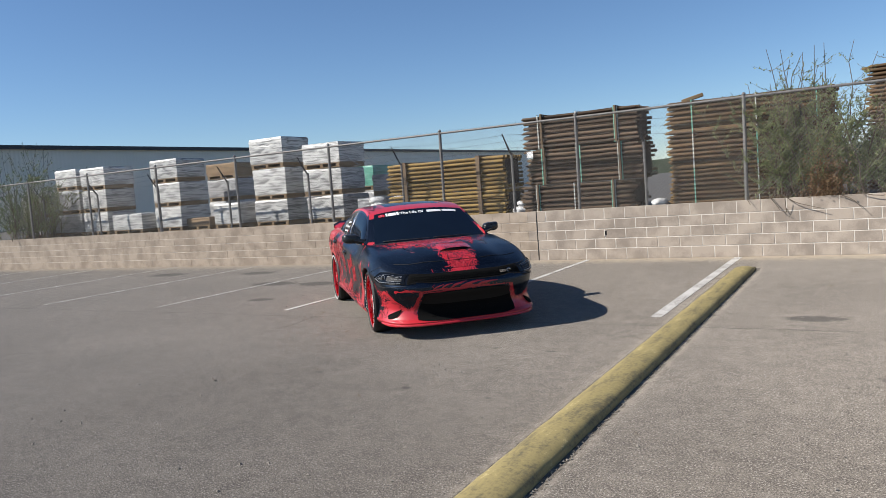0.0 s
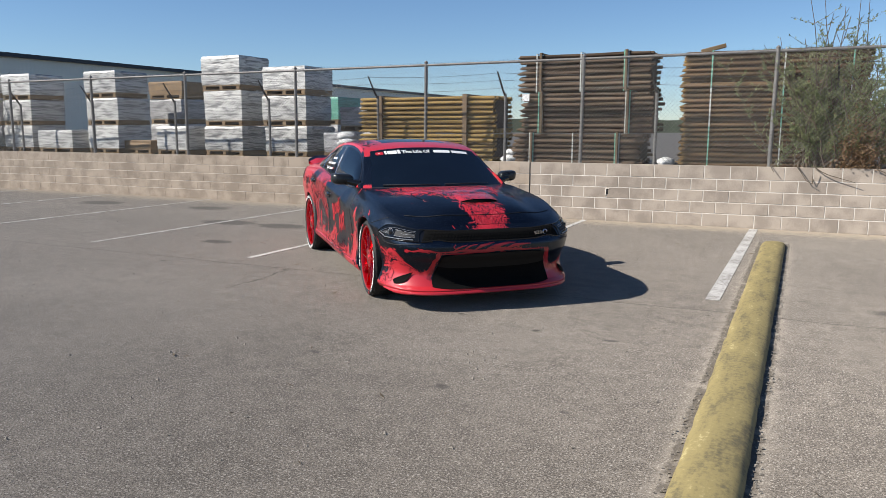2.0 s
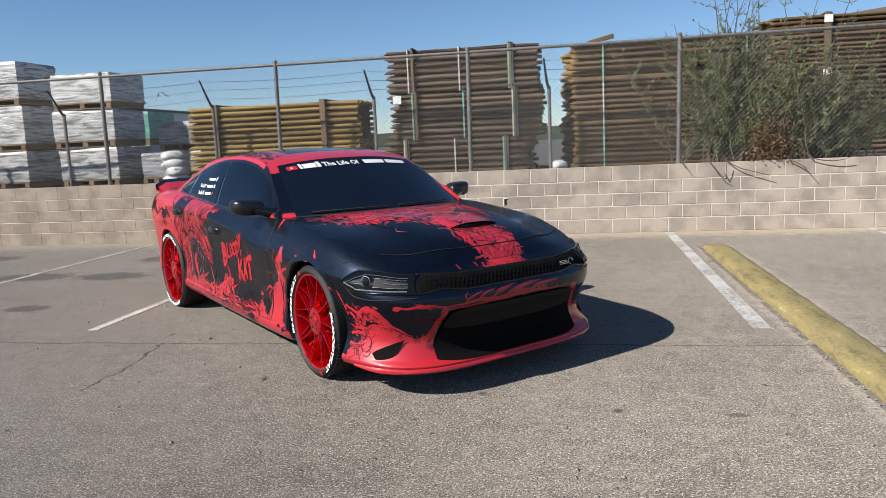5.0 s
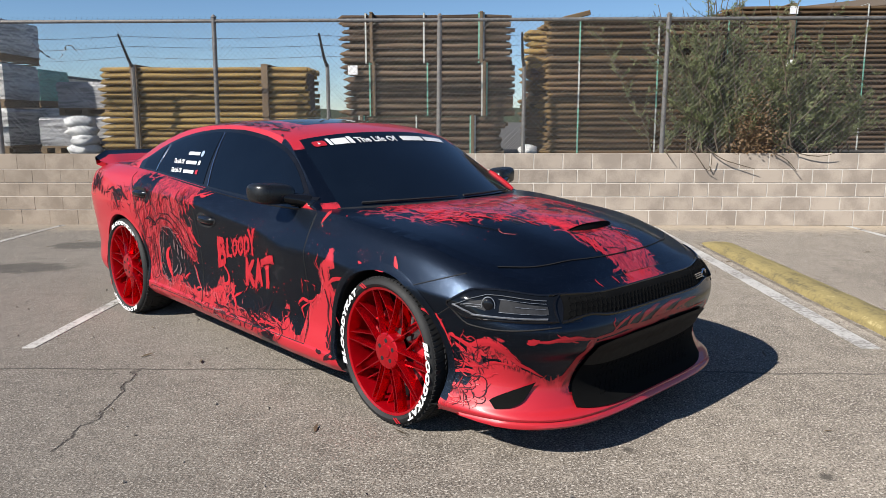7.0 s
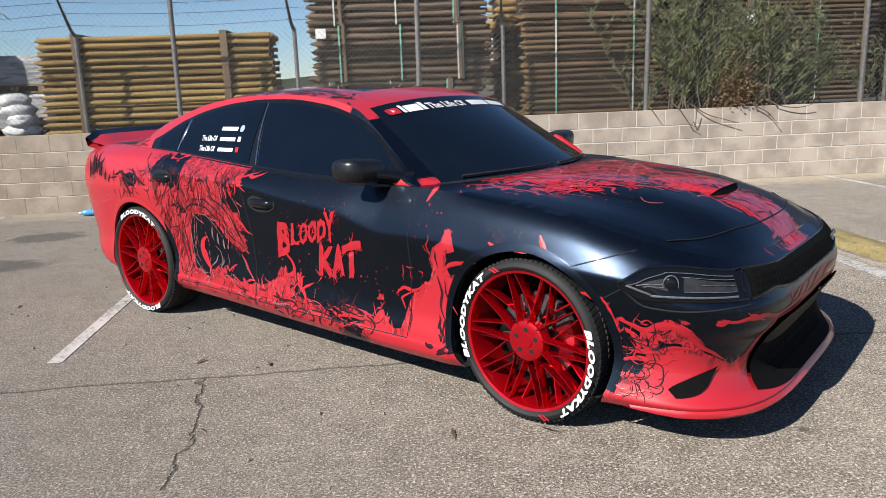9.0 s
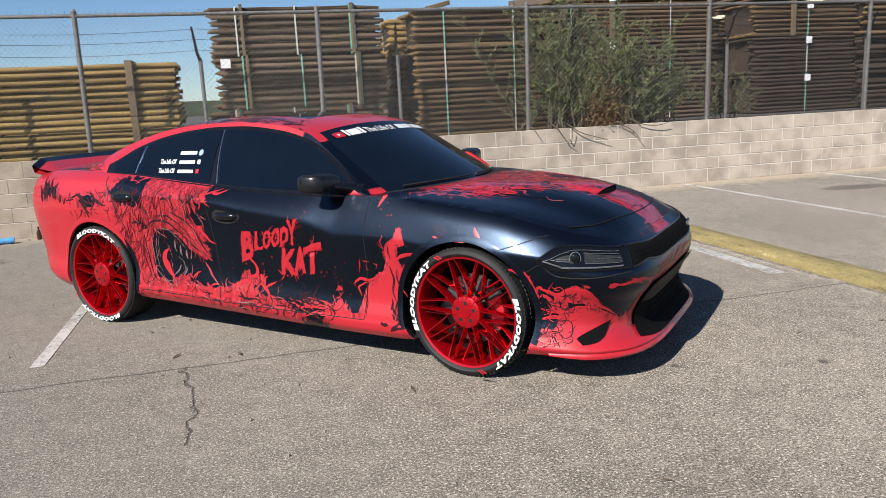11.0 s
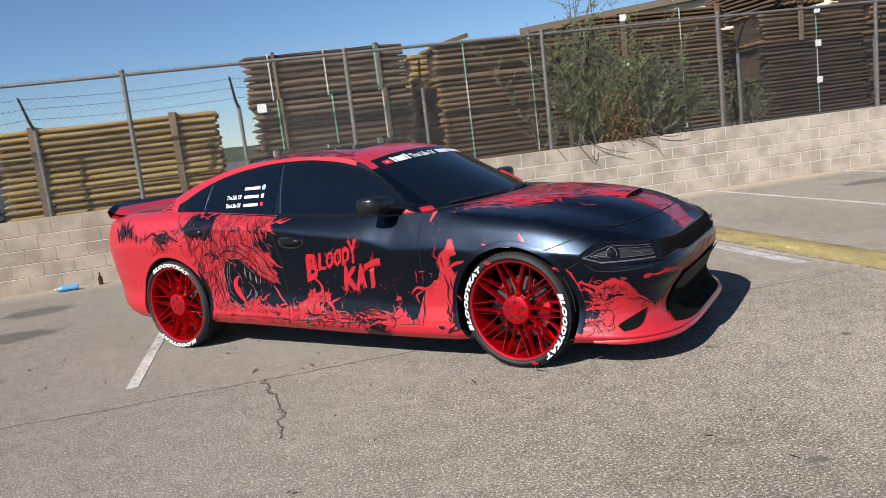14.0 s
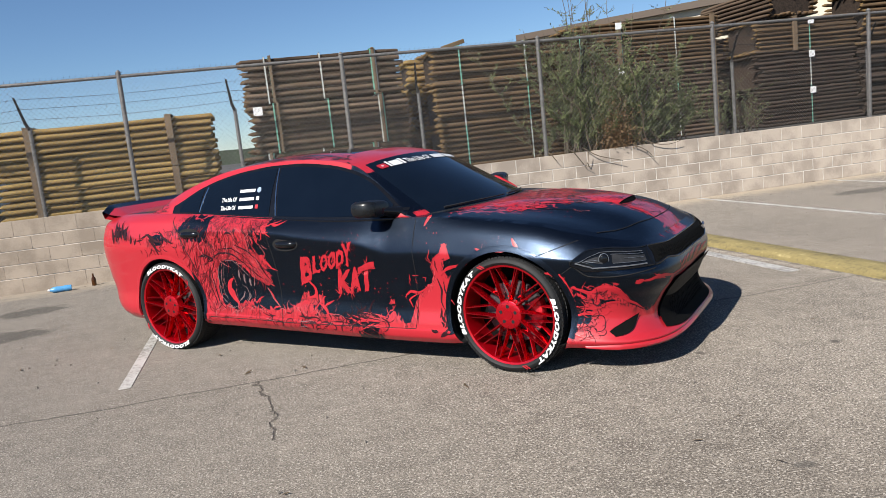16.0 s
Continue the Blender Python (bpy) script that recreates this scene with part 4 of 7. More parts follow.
for keys, w in ((((-10.58, 2.55), (-10.5, 2.48), (-10.44, 2.44), (-10.36, 2.37), (-10.26, 2.33)), 0.05), (((-10.19, 2.37), (-10.13, 2.45), (-10.08, 2.53), (-10.0, 2.52), (-9.95, 2.46), (-9.85, 2.44)), 0.022)):
    bm = bmesh.new()
    n = len(keys) - 1
    rows = []
    for k in range(n * 5 + 1):
        u = k / 5
        x, z = kv(u, [(i, q[0]) for i, q in enumerate(keys)]), kv(u, [(i, q[1]) for i, q in enumerate(keys)])
        h = w * (0.35 + 0.65 * abs(noise.noise(Vector((x * 9, z * 9, 0.3))))) * (1.1 - u / n)
        rows.append([(x + 0.01 * math.sin(k), 14.4 + 0.03 * math.sin(k * 1.3 + q), z + h * q) for q in (-1, 0, 1)])
    add_grid(bm, rows)
    solo("plastic_scrap", bm, M_FILMGREY, "torn pale plastic film caught on barbed wire", "scrap", smooth=60)

# ---- distance ----
shed = thing("warehouse", pose(-53, 62, 0), "long pale metal warehouse with a dark roof edge", "building")
bm = bmesh.new()
add_box(bm, -30, 0, -55, 60, 0.3, 6.72)
part("wall", bm, M_SHEDWALL, shed)
bm = bmesh.new()
add_box(bm, -30.5, 0.35, -55.4, 60.4, 6.72, 7.0)
part("roof", bm, M_SHEDROOF, shed, "dark metal roof edge")
bm = bmesh.new()
add_box(bm, 0.02, 0.3, -16.3, -15.0, 5.2, 5.7, 0.03)
part("wall_lamp", bm, M_MATTE, shed, "small dark wall lamp")
hall = thing("storage_building", pose(8.46, 40.97, 0, 0, 0, -47), "tan metal storage building with a brown roof", "building")
bm = bmesh.new()
add_box(bm, 0, 25, 0, 15, 0.3, 6.15)
part("wall", bm, M_TANWALL, hall)
bm = bmesh.new()
rows = [[(x, y, z) for y, z in ((-0.4, 6.11), (-0.4, 6.42), (7.5, 6.7), (15.4, 6.42), (15.4, 6.11))] for x in (-0.5, 25.5)]
add_grid(bm, rows, close=True)
part("roof", bm, M_BROWNROOF, hall)
bm = bmesh.new()
rows = []
for i in range(161):
    a = math.pi * (0.02 + 0.96 * i / 160)
    h = 3.2 + 1.6 * noise.noise(Vector((i * 0.21, 0, 0))) + 0.8 * noise.noise(Vector((i * 0.9, 3, 0)))
    rows.append([(260 * math.cos(a), 260 * math.sin(a), 0.5), (262 * math.cos(a), 262 * math.sin(a), h + 2.5), (275 * math.cos(a), 275 * math.sin(a), h + 1.5)])
add_grid(bm, rows)
solo("backdrop", bm, M_FAR, "distant dark line of trees on the horizon", "treeline", "structure", smooth=60)

# ---- dropped bottle ----
bottle = thing("plastic_bottle", pose(-9.0, 13.72, 0.042, 0, 0, 96) @ Matrix.Scale(1.28, 4), "crushed blue plastic bottle lying by the wall", "bottle")
bm = bmesh.new()
add_lathe(bm, ((0.0, -0.1), (0.03, -0.1), (0.033, -0.05), (0.028, 0.0), (0.033, 0.04), (0.028, 0.08), (0.012, 0.11), (0.0, 0.11)), 14)
part("body", bm, M_CUP, bottle, smooth=40)
bm = bmesh.new()
add_lathe(bm, ((0.0, 0.112), (0.014, 0.112), (0.014, 0.13), (0.0, 0.13)), 12)
part("cap", bm, M_WHITE, bottle, smooth=40)

amber = thing("glass_bottle", pose(-8.62, 13.9, 0.0), "small brown glass bottle standing by the wall", "bottle")
bm = bmesh.new()
add_lathe(bm, ((0.0, 0.0), (0.03, 0.0), (0.031, 0.08), (0.028, 0.1), (0.012, 0.13), (0.012, 0.17), (0.0, 0.17)), 14)
bmesh.ops.rotate(bm, verts=bm.verts, cent=(0, 0, 0), matrix=Matrix.Rotation(math.pi / 2, 3, "X"))
part("body", bm, M_AMBER, amber, smooth=40)

# ---- the car: x ahead, y to its left, z up ----
car = thing("car", pose(-5.296, 8.769, 0, 0, 0, -44.0), "black four-door saloon with torn red brushwork wrap and red wheels", "car")
XA, XR, NF, NR = 1.25, -1.3, 4.2, 4.2
Z_BOT = ((-2.62, 0.27), (-2.0, 0.24), (-1.1, 0.228), (1.1, 0.165), (1.95, 0.172), (2.6, 0.16))
Z_SH = ((-2.62, 1.085), (-2.3, 1.115), (-1.9, 1.125), (-1.27, 1.105), (-0.83, 1.075), (-0.37, 1.04), (0.26, 1.0), (0.97, 0.985), (1.34, 0.95), (1.72, 0.9), (1.92, 0.85), (2.12, 0.797), (2.3, 0.752), (2.5, 0.738))
W_SH = ((-2.62, 0.80), (-1.9, 0.80), (-1.2, 0.825), (-0.3, 0.85), (0.8, 0.85), (1.5, 0.83), (2.6, 0.86))
# height share, width taken off, nose, tail
LEVELS = (
    (0.00, 0.060, 2.43, -2.46), (0.055, 0.022, 2.465, -2.50), (0.11, 0.016, 2.41, -2.54), (0.28, 0.036, 2.375, -2.59), (0.45, 0.028, 2.405, -2.63),
    (0.60, 0.012, 2.455, -2.64), (0.71, 0.000, 2.462, -2.63), (0.79, 0.006, 2.447, -2.62), (0.87, 0.022, 2.425, -2.60), (0.92, 0.040, 2.405, -2.59), (1.00, None, 2.335, -2.54))
WMAX = 0.953
K_OFF = [(l[0], l[1] if l[1] is not None else 0.1) for l in LEVELS]
K_NOSE = [(l[0], l[2]) for l in LEVELS]
K_TAIL = [(l[0], l[3]) for l in LEVELS]
HUB_X, HUB_Z, ARCH_R = 1.527, 0.366, 0.402


# height of the crease along the doors, over a shallow scallop
Z_CREASE = ((-1.3, 0.985), (-0.7, 0.965), (-0.28, 0.935), (-0.06, 0.902), (0.24, 0.868), (0.45, 0.84), (0.6, 0.797), (0.72, 0.772), (0.9, 0.772), (1.1, 0.765), (1.3, 0.745), (1.6, 0.735), (2.0, 0.7), (2.3, 0.68))


def half_width(x, f):
    edge = kv(x, W_SH)
    if f > 0.92:
        w = (WMAX - 0.04) + (edge - (WMAX - 0.04)) * ((f - 0.92) / 0.08) ** 1.5
    else:
        w = WMAX - kv(f, K_OFF)
    b = sstep(-1.25, -0.7, x) * sstep(2.2, 1.95, x)
    if b > 0:
        zb, zs = kv(x, Z_BOT), kv(x, Z_SH)
        fc = (kv(x, Z_CREASE) - zb) / (zs - zb)
        if f < fc:
            c = WMAX - kv(f * 0.71 / fc, K_OFF)
        else:
            u, lead = (f - fc) / (1 - fc), sstep(0.9, 1.35, x)
            c = WMAX - (1 - lead) * (WMAX - edge) * u**1.3 - lead * 0.115 * (0.6 * u + 0.4 * u**5)
        w += b * (c - w)
    # ledge of the side skirt
    w += 0.014 * sstep(0.122, 0.104, f) * sstep(1.16, 1.1, abs(x))
    if f < 0.15 and x > 1.2:
        w += 0.03 * sstep(1.2, 1.9, x) * (1 - f / 0.15)
    w -= (1 - b) * 0.05 * sstep(1.2, 1.65, x) * sstep(2.35, 2.05, x) * max(0, (f - 0.76) / 0.24) ** 2 * (1 if f <= 0.92 else max(0, 1 - (f - 0.92) / 0.08) * 0.6 + 0.4)
    swell = math.exp(-(((abs(x) - HUB_X) / 0.42) ** 2)) * math.exp(-(((f - 0.66) / 0.26) ** 2))
    return w + 0.012 * swell


def ring_point(q, f):
    """q: 0 tail centre .. 1 tail corner .. 2 front corner .. 3 nose centre; f: share of height."""
    nose, tail = kv(f, K_NOSE), kv(f, K_TAIL)
    if q <= 1:
        u, n, base, tip = 1 - q, NR, XR, tail
    elif q >= 2:
        u, n, base, tip = q - 2, NF, XA, nose
    else:
        u, n, base, tip = 0, 2, 0, 0
        x = XR + (XA - XR) * (q - 1)
        return x, half_width(x, f)
    if u < 0.72:
        t = u / 0.72 * 0.86
        k = (1 - t**n) ** (1 / n)
    else:
        k0 = (1 - 0.86**n) ** (1 / n)
        k = k0 * (1 - (u - 0.72) / 0.28)
        t = (1 - k**n) ** (1 / n)
    x = base + (tip - base) * t
    return x, half_width(x, f) * k


def body_point(q, f):
    x, y = ring_point(q, f)
    zb, zs = kv(x, Z_BOT), kv(x, Z_SH)
    return Vector((x, y, zb + (zs - zb) * f))


Z_MID = ((-2.62, 1.085), (-2.5, 1.135), (-2.2, 1.155), (-1.8, 1.13), (-1.5, 1.1), (0.7, 1.0), (1.0, 1.005), (1.25, 1.01), (1.5, 0.995), (1.8, 0.962), (2.0, 0.922), (2.19, 0.862), (2.28, 0.812), (2.34, 0.748))


def top_point(q, w):
    x, y = ring_point(q, 1.0)
    zs, zm = kv(x, Z_SH), kv(x, Z_MID)
    c = 1 - (1 - w) ** 2.3
    z = zs + (zm - zs) * c
    yy = y * (1 - w)
    if x > 1.1:
        # raised hood centre between two shallow valleys
        z += 0.016 * sstep(1.15, 1.5, x) * sstep(2.35, 2.1, x) * (sstep(0.52, 0.36, abs(yy)) - 0.55 * math.exp(-(((abs(yy) - 0.58) / 0.09) ** 2)))
    return Vector((x, yy, z))


def side_y(x, z):
    """Half-width of the body side at x and height z."""
    zb, zs = kv(x, Z_BOT), kv(x, Z_SH)
    f = min(1, max(0, (z - zb) / (zs - zb)))
    if x > XA:
        nose = kv(f, K_NOSE)
        t = min(0.9999, (x - XA) / (nose - XA))
        return half_width(x, f) * (1 - t**NF) ** (1 / NF)
    if x < XR:
        t = min(0.9999, (x - XR) / (kv(f, K_TAIL) - XR))
        return half_width(x, f) * (1 - t**NR) ** (1 / NR)
    return half_width(x, f)


def nose_x(y, z):
    """Where the front face stands at y and height z."""
    x = 2.4
    for _ in range(6):
        zb, zs = kv(x, Z_BOT), kv(x, Z_SH)
        f = min(1, max(0, (z - zb) / (zs - zb)))
        k = min(1, abs(y) / half_width(x, f))
        x = XA + (kv(f, K_NOSE) - XA) * (1 - k**NF) ** (1 / NF)
    return x


def blob(dx, dy, soft=1.0):
    return math.exp(-(dx * dx + dy * dy) * soft)


RED_REAR = ((-2.9, 0.1), (0.58, 0.1), (0.58, 0.2), (0.36, 0.25), (0.3, 0.29), (0.16, 0.35), (0.11, 0.33), (0.04, 0.36), (-0.05, 0.385), (0.02, 0.43), (0.1, 0.46), (0.04, 0.46), (0.01, 0.44), (-0.05, 0.44), (-0.05, 0.48),
            (-0.1, 0.47), (-0.13, 0.41), (-0.25, 0.38), (-0.4, 0.36), (-0.55, 0.37), (-0.61, 0.44), (-0.69, 0.45), (-0.66, 0.5), (-0.56, 0.57), (-0.5, 0.58), (-0.42, 0.54), (-0.36, 0.57), (-0.45, 0.67), (-0.405, 0.7), (-0.41, 0.77),
            (-0.49, 0.8), (-0.54, 0.83), (-0.53, 0.9), (-0.5, 0.95), (-0.46, 0.98), (-0.43, 0.93), (-0.38, 0.95), (-0.33, 1.03), (-0.36, 1.12), (-2.9, 1.3))
HOLLOW = ((-0.93, 0.636), (-0.888, 0.714), (-0.805, 0.765), (-0.7, 0.735), (-0.6, 0.65), (-0.508, 0.568), (-0.42, 0.535), (-0.34, 0.5), (-0.33, 0.4), (-0.45, 0.405), (-0.593, 0.42), (-0.68, 0.42), (-0.764, 0.36), (-0.88, 0.395), (-0.932, 0.495))
DARK_HANDLE = ((-1.3, 0.985), (-1.211, 1.08), (-0.959, 1.084), (-0.94, 0.972), (-0.974, 0.877), (-1.08, 0.905), (-1.167, 0.885))
RED_DOOR = ((0.56, 0.1), (0.58, 0.28), (0.5, 0.315), (0.4, 0.335), (0.4, 0.352), (0.53, 0.35), (0.63, 0.322), (0.675, 0.37), (0.67, 0.44), (0.65, 0.48), (0.68, 0.45), (0.7, 0.37), (0.73, 0.32), (0.78, 0.29), (0.815, 0.3), (0.855, 0.42),
            (0.9, 0.48), (0.96, 0.53), (1.02, 0.57), (1.045, 0.62), (1.028, 0.676), (1.05, 0.738), (1.105, 0.768), (1.12, 0.81), (1.14, 0.84), (1.165, 0.79), (1.185, 0.73), (1.13, 0.718), (1.112, 0.658), (1.135, 0.615), (1.2, 0.6), (1.4, 0.1))
RED_CORNER = ((1.78, 0.63), (1.81, 0.632), (1.88, 0.6), (1.94, 0.55), (1.99, 0.52), (2.09, 0.525), (2.14, 0.545), (2.2, 0.525), (2.235, 0.45), (2.27, 0.405), (2.33, 0.365), (2.6, 0.35), (2.6, 0.0), (1.78, 0.0))

def sdist(px, pz, poly):
    """Signed distance to a closed outline, positive inside."""
    d, inside = 9.0, False
    ax, az = poly[-1]
    for bx, bz in poly:
        ex, ez = bx - ax, bz - az
        t = min(1, max(0, ((px - ax) * ex + (pz - az) * ez) / (ex * ex + ez * ez)))
        d = min(d, math.hypot(px - ax - t * ex, pz - az - t * ez))
        if (az > pz) != (bz > pz) and px < ax + (pz - az) / (bz - az) * ex:
            inside = not inside
        ax, az = bx, bz
    return d if inside else -d


def wrap_side(x, z, y=0.9):
    """How red the wrap is on the sides: over 0 red, under 0 black."""
    if x < 0.35:
        a = 14 * sdist(x, z, RED_REAR)
        a = min(a, -14 * sdist(x, z, HOLLOW), -11 * sdist(x, z, DARK_HANDLE))
        if a > 0:
            a = min(a, 0.74 - 0.3 * sstep(-1.3, -1.05, x) * sstep(0.34, 0.42, z) + 0.4 * sstep(-1.2, -1.4, x)) + 0.8 * sstep(-1.6, -2.1, x) * sstep(0.98, 0.75, z) + 0.8 * sstep(-1.2, -1.6, x) * sstep(0.62, 0.4, z)
        a -= 1.9 * blob((x + 2.06) / 0.08, (z - 0.985) / 0.085) + 1.6 * blob((x + 1.93) / 0.04, (z - 0.985) / 0.07) + 1.5 * blob((x + 1.84) / 0.035, (z - 0.925) / 0.03) + 1.8 * blob((x + 1.52) / 0.14, (z - 0.92) / 0.06)
        a -= 0.55 * blob((x + 0.72) / 0.05, (z - 0.94) / 0.03) + 0.6 * blob((x + 0.98) / 0.07, (z - 0.76) / 0.025)
        if z < 0.3:
            a = min(a, 0.55 + 0.35 * math.sin(x * 7))
    elif x < 1.5:
        a = (22 + 26 * sstep(0.5, 0.62, z)) * sdist(x, z, RED_DOOR)
        if z < 0.27:
            a = min(max(a, 0.1 + 0.35 * math.sin(x * 9)), 0.4 + 0.9 * sstep(0.5, 0.75, x))
    else:
        a = 16 * sdist(x, z, RED_CORNER)
        if a > 0:
            a = min(1.3, a + 1.5 * sstep(0.3, 0.2, z - 0.13 * sstep(2.05, 2.25, x)))
            a -= 2.0 * blob((x - 1.98) / 0.085, (z - 0.38) / 0.12) + 1.5 * blob((x - 2.13) / 0.07, (z - 0.44) / 0.035) + 1.2 * blob((x - 1.9) / 0.05, (z - 0.2) / 0.06)
    return max(-1.0, min(1.2, a)) if a < 1.05 else 1.3


def wrap_nose(y, z):
    ay = abs(y)
    a = -1.3
    a += 2.6 * sstep(0.30, 0.22, z)
    a += 2.6 * blob((ay - 0.68) / 0.13, (z - 0.285) / 0.075)
    strut = 0.525 + 0.3 * (0.5 - z)
    a += 1.9 * blob((ay - strut) / 0.035, 0) * sstep(0.28, 0.36, z) * sstep(0.56, 0.5, z)
    a += 1.45 * blob((y - 0.06) / 0.36, (z - 0.545) / 0.045) + 0.55 * blob((ay - 0.45) / 0.2, (z - 0.53) / 0.02)
    a += 2.1 * sstep(0.7, 0.712, z) * blob((y + 0.02) / 0.2, 0)
    return max(-1.3, min(1.3, a))


def wrap_top(x, y):
    a = -1.0
    if x > 0.8:
        a += 1.7 * blob((x - 1.4) / 0.42, (y + 0.08) / 0.56)
        a += 0.6 * blob((x - 1.1) / 0.2, (y + 0.5) / 0.3)
        a += 1.35 * sstep(0.31, 0.08, abs(y + 0.01 - 0.04 * (x - 2))) * sstep(1.7, 1.95, x)
    else:
        a += 1.6
        a -= 1.0 * blob((x + 1.95) / 0.25, (abs(y) - 0.72) / 0.1)
    return max(-1.0, min(1.2, a))


def wrap_roof(t, q):
    x = t
    a = 1.0
    a -= 1.25 * blob((x + 0.75) / 0.45, (abs(q) - 0.72) / 0.2)
    a -= 1.0 * blob((x + 0.1) / 0.3, (abs(q) - 0.75) / 0.15)
    a -= 2.6 * sstep(0.4, 0.46, x) * (sstep(0.86, 0.8, x) if q < 0 else sstep(0.66, 0.58, x))
    a -= 1.3 * blob((x + 1.55) / 0.25, (abs(q) - 0.9) / 0.2)
    return max(-1.3, min(1.2, a))


QS = sorted({*[i / 34 for i in range(35)], *[1 + i / 220 for i in range(221)], *[2 + i / 64 for i in range(65)]})
FS = [i / 84 for i in range(85)]
TW = [i / 14 for i in range(15)]


def panel_of(x, y, z, f, top):
    if top:
        if x > 0.98 and f > 0.045:
            return "hood"
        if x < -1.75 and f > 0.1:
            return "boot_lid"
        return "front_fender" if x > 0.0 else "quarter_panel"
    if x > 2.25 and z > 0.7 and abs(y) < 0.7:
        return "hood"
    if x > 1.93 and z < 0.775 - 0.3 * sstep(2.05, 1.93, x):
        return "front_bumper"
    if x < -2.1 and z < 0.8:
        return "rear_bumper"
    if abs(x) < 1.14 and f < 0.105:
        return "side_skirt"
    if -0.30 < x < 0.86:
        return "front_door"
    if -1.2 < x <= -0.30:
        return "rear_door"
    return "front_fender" if x > 0 else "quarter_panel"


def build_shell():
    panels = {}

    def put(key, pts, wraps):
        p = panels.setdefault(key, ({}, [], [], []))
        face = []
        for pt, wr in zip(pts, wraps):
            k = (round(pt[0], 5), round(pt[1], 5), round(pt[2], 5))
            if k not in p[0]:
                p[0][k] = len(p[1])
                p[1].append(pt)
                p[3].append(wr)
            if p[0][k] not in face:
                face.append(p[0][k])
        if len(face) > 2:
            p[2].append(face)

    grid = [[body_point(q, f) for f in FS] for q in QS]
    tops = [[top_point(q, w) for w in TW] for q in QS]

    def near_hub(p):
        hx = HUB_X if p[0] > 0 else -HUB_X
        return math.hypot(p[0] - hx, p[2] - HUB_Z), hx

    # open the wheel arches
    inside = [[near_hub(p)[0] < ARCH_R and abs(p[1]) > 0.6 for p in row] for row in grid]
    moved = [[p.copy() for p in row] for row in grid]
    for i in range(len(QS)):
        for j in range(len(FS)):
            if inside[i][j]:
                p = grid[i][j]
                d, hx = near_hub(p)
                s = ARCH_R / max(d, 1e-4)
                nx, nz = hx + (p[0] - hx) * s, HUB_Z + (p[2] - HUB_Z) * s
                moved[i][j] = Vector((nx, side_y(nx, nz), nz))

    @functools.cache
    def wrap_at(p, top):
        if top:
            return wrap_top(p[0], p[1])
        nose = sstep(2.2, 2.33, p[0])
        s = wrap_side(p[0], p[2]) if nose < 1 else 0
        n = wrap_nose(p[1], p[2]) if nose > 0 else 0
        return s + (n - s) * nose

    for sgn in (1, -1):
        for i in range(len(QS) - 1):
            for j in range(len(FS) - 1):
                cells = [(i, j), (i + 1, j), (i + 1, j + 1), (i, j + 1)]
                if all(inside[a][b] for a, b in cells):
                    continue
                c = sum((grid[a][b] for a, b in cells), Vector()) / 4
                pts = [moved[a][b] for a, b in cells]
                if near_hub(sum(pts, Vector()) / 4)[0] < ARCH_R and abs(c.y) > 0.6:
                    if sum(inside[a][b] for a, b in cells) >= 3:
                        continue
                put((panel_of(c.x, c.y, c.z, (FS[j] + FS[j + 1]) / 2, False), sgn if abs(c.x) < 2.6 and panel_of(c.x, c.y, c.z, FS[j], False) not in ("front_bumper", "rear_bumper", "hood") else 0),
                    [(p.x, p.y * sgn, p.z) for p in pts], [wrap_at((p.x, p.y * sgn, p.z), False) for p in pts])
            for j in range(len(TW) - 1):
                pts = [tops[i][j], tops[i + 1][j], tops[i + 1][j + 1], tops[i][j + 1]]
                c = sum(pts, Vector()) / 4
                if -1.7 < c.x < 0.75 and TW[j] > 0.15:
                    continue
                key = panel_of(c.x, c.y, c.z, (TW[j] + TW[j + 1]) / 2, True)
                put((key, 0 if key in ("hood", "boot_lid") else sgn), [(p.x, p.y * sgn, p.z) for p in pts], [wrap_at((p.x, p.y * sgn, p.z), True) for p in pts])
    for (key, sgn), (_, verts, faces, wr) in panels.items():
        me = bpy.data.meshes.new(key)
        me.from_pydata([tuple(v) for v in verts], [], faces)
        at = me.attributes.new("wrap", "FLOAT", "POINT")
        at.data.foreach_set("value", wr)
        bm = bmesh.new()
        bm.from_mesh(me)
        bmesh.ops.recalc_face_normals(bm, faces=bm.faces)
        # normals outwards
        ref = max(bm.faces, key=lambda f: f.calc_area())
        c = ref.calc_center_median()
        if ref.normal.dot(c - Vector((c.x * 0.7, 0, 0.3))) < 0:
            bmesh.ops.reverse_faces(bm, faces=bm.faces)
        bm.to_mesh(me)
        bm.free()
        finish(me, M_WRAPTOP if key == "hood" else M_WRAP, 38)
        part(key, me, None, car)


build_shell()

# wheel wells and underbody
for sx in (1, -1):
    for sy in (1, -1):
        bm = bmesh.new()
        rows = []
        for k in range(25):
            a = math.pi * (-0.22 + 1.44 * k / 24)
            px = sx * HUB_X + ARCH_R * math.cos(a)
            low = kv(px, Z_BOT) + 0.02
            pz = max(low, HUB_Z + ARCH_R * math.sin(a))
            y = side_y(px, max(pz, 0.2)) - 0.004
            rows.append([(px, sy * y, pz), (px, sy * (y - 0.03), pz), (sx * HUB_X + (ARCH_R + 0.02) * math.cos(a), sy * (y - 0.035), max(low, HUB_Z + (ARCH_R + 0.02) * math.sin(a))), (px, sy * 0.6, pz)])
        add_grid(bm, rows)
        bm.faces.new([bm.verts.new(r[3]) for r in rows])
        part("wheel_well", bm, M_MATTE, car, "matte black wheel well liner", smooth=40)
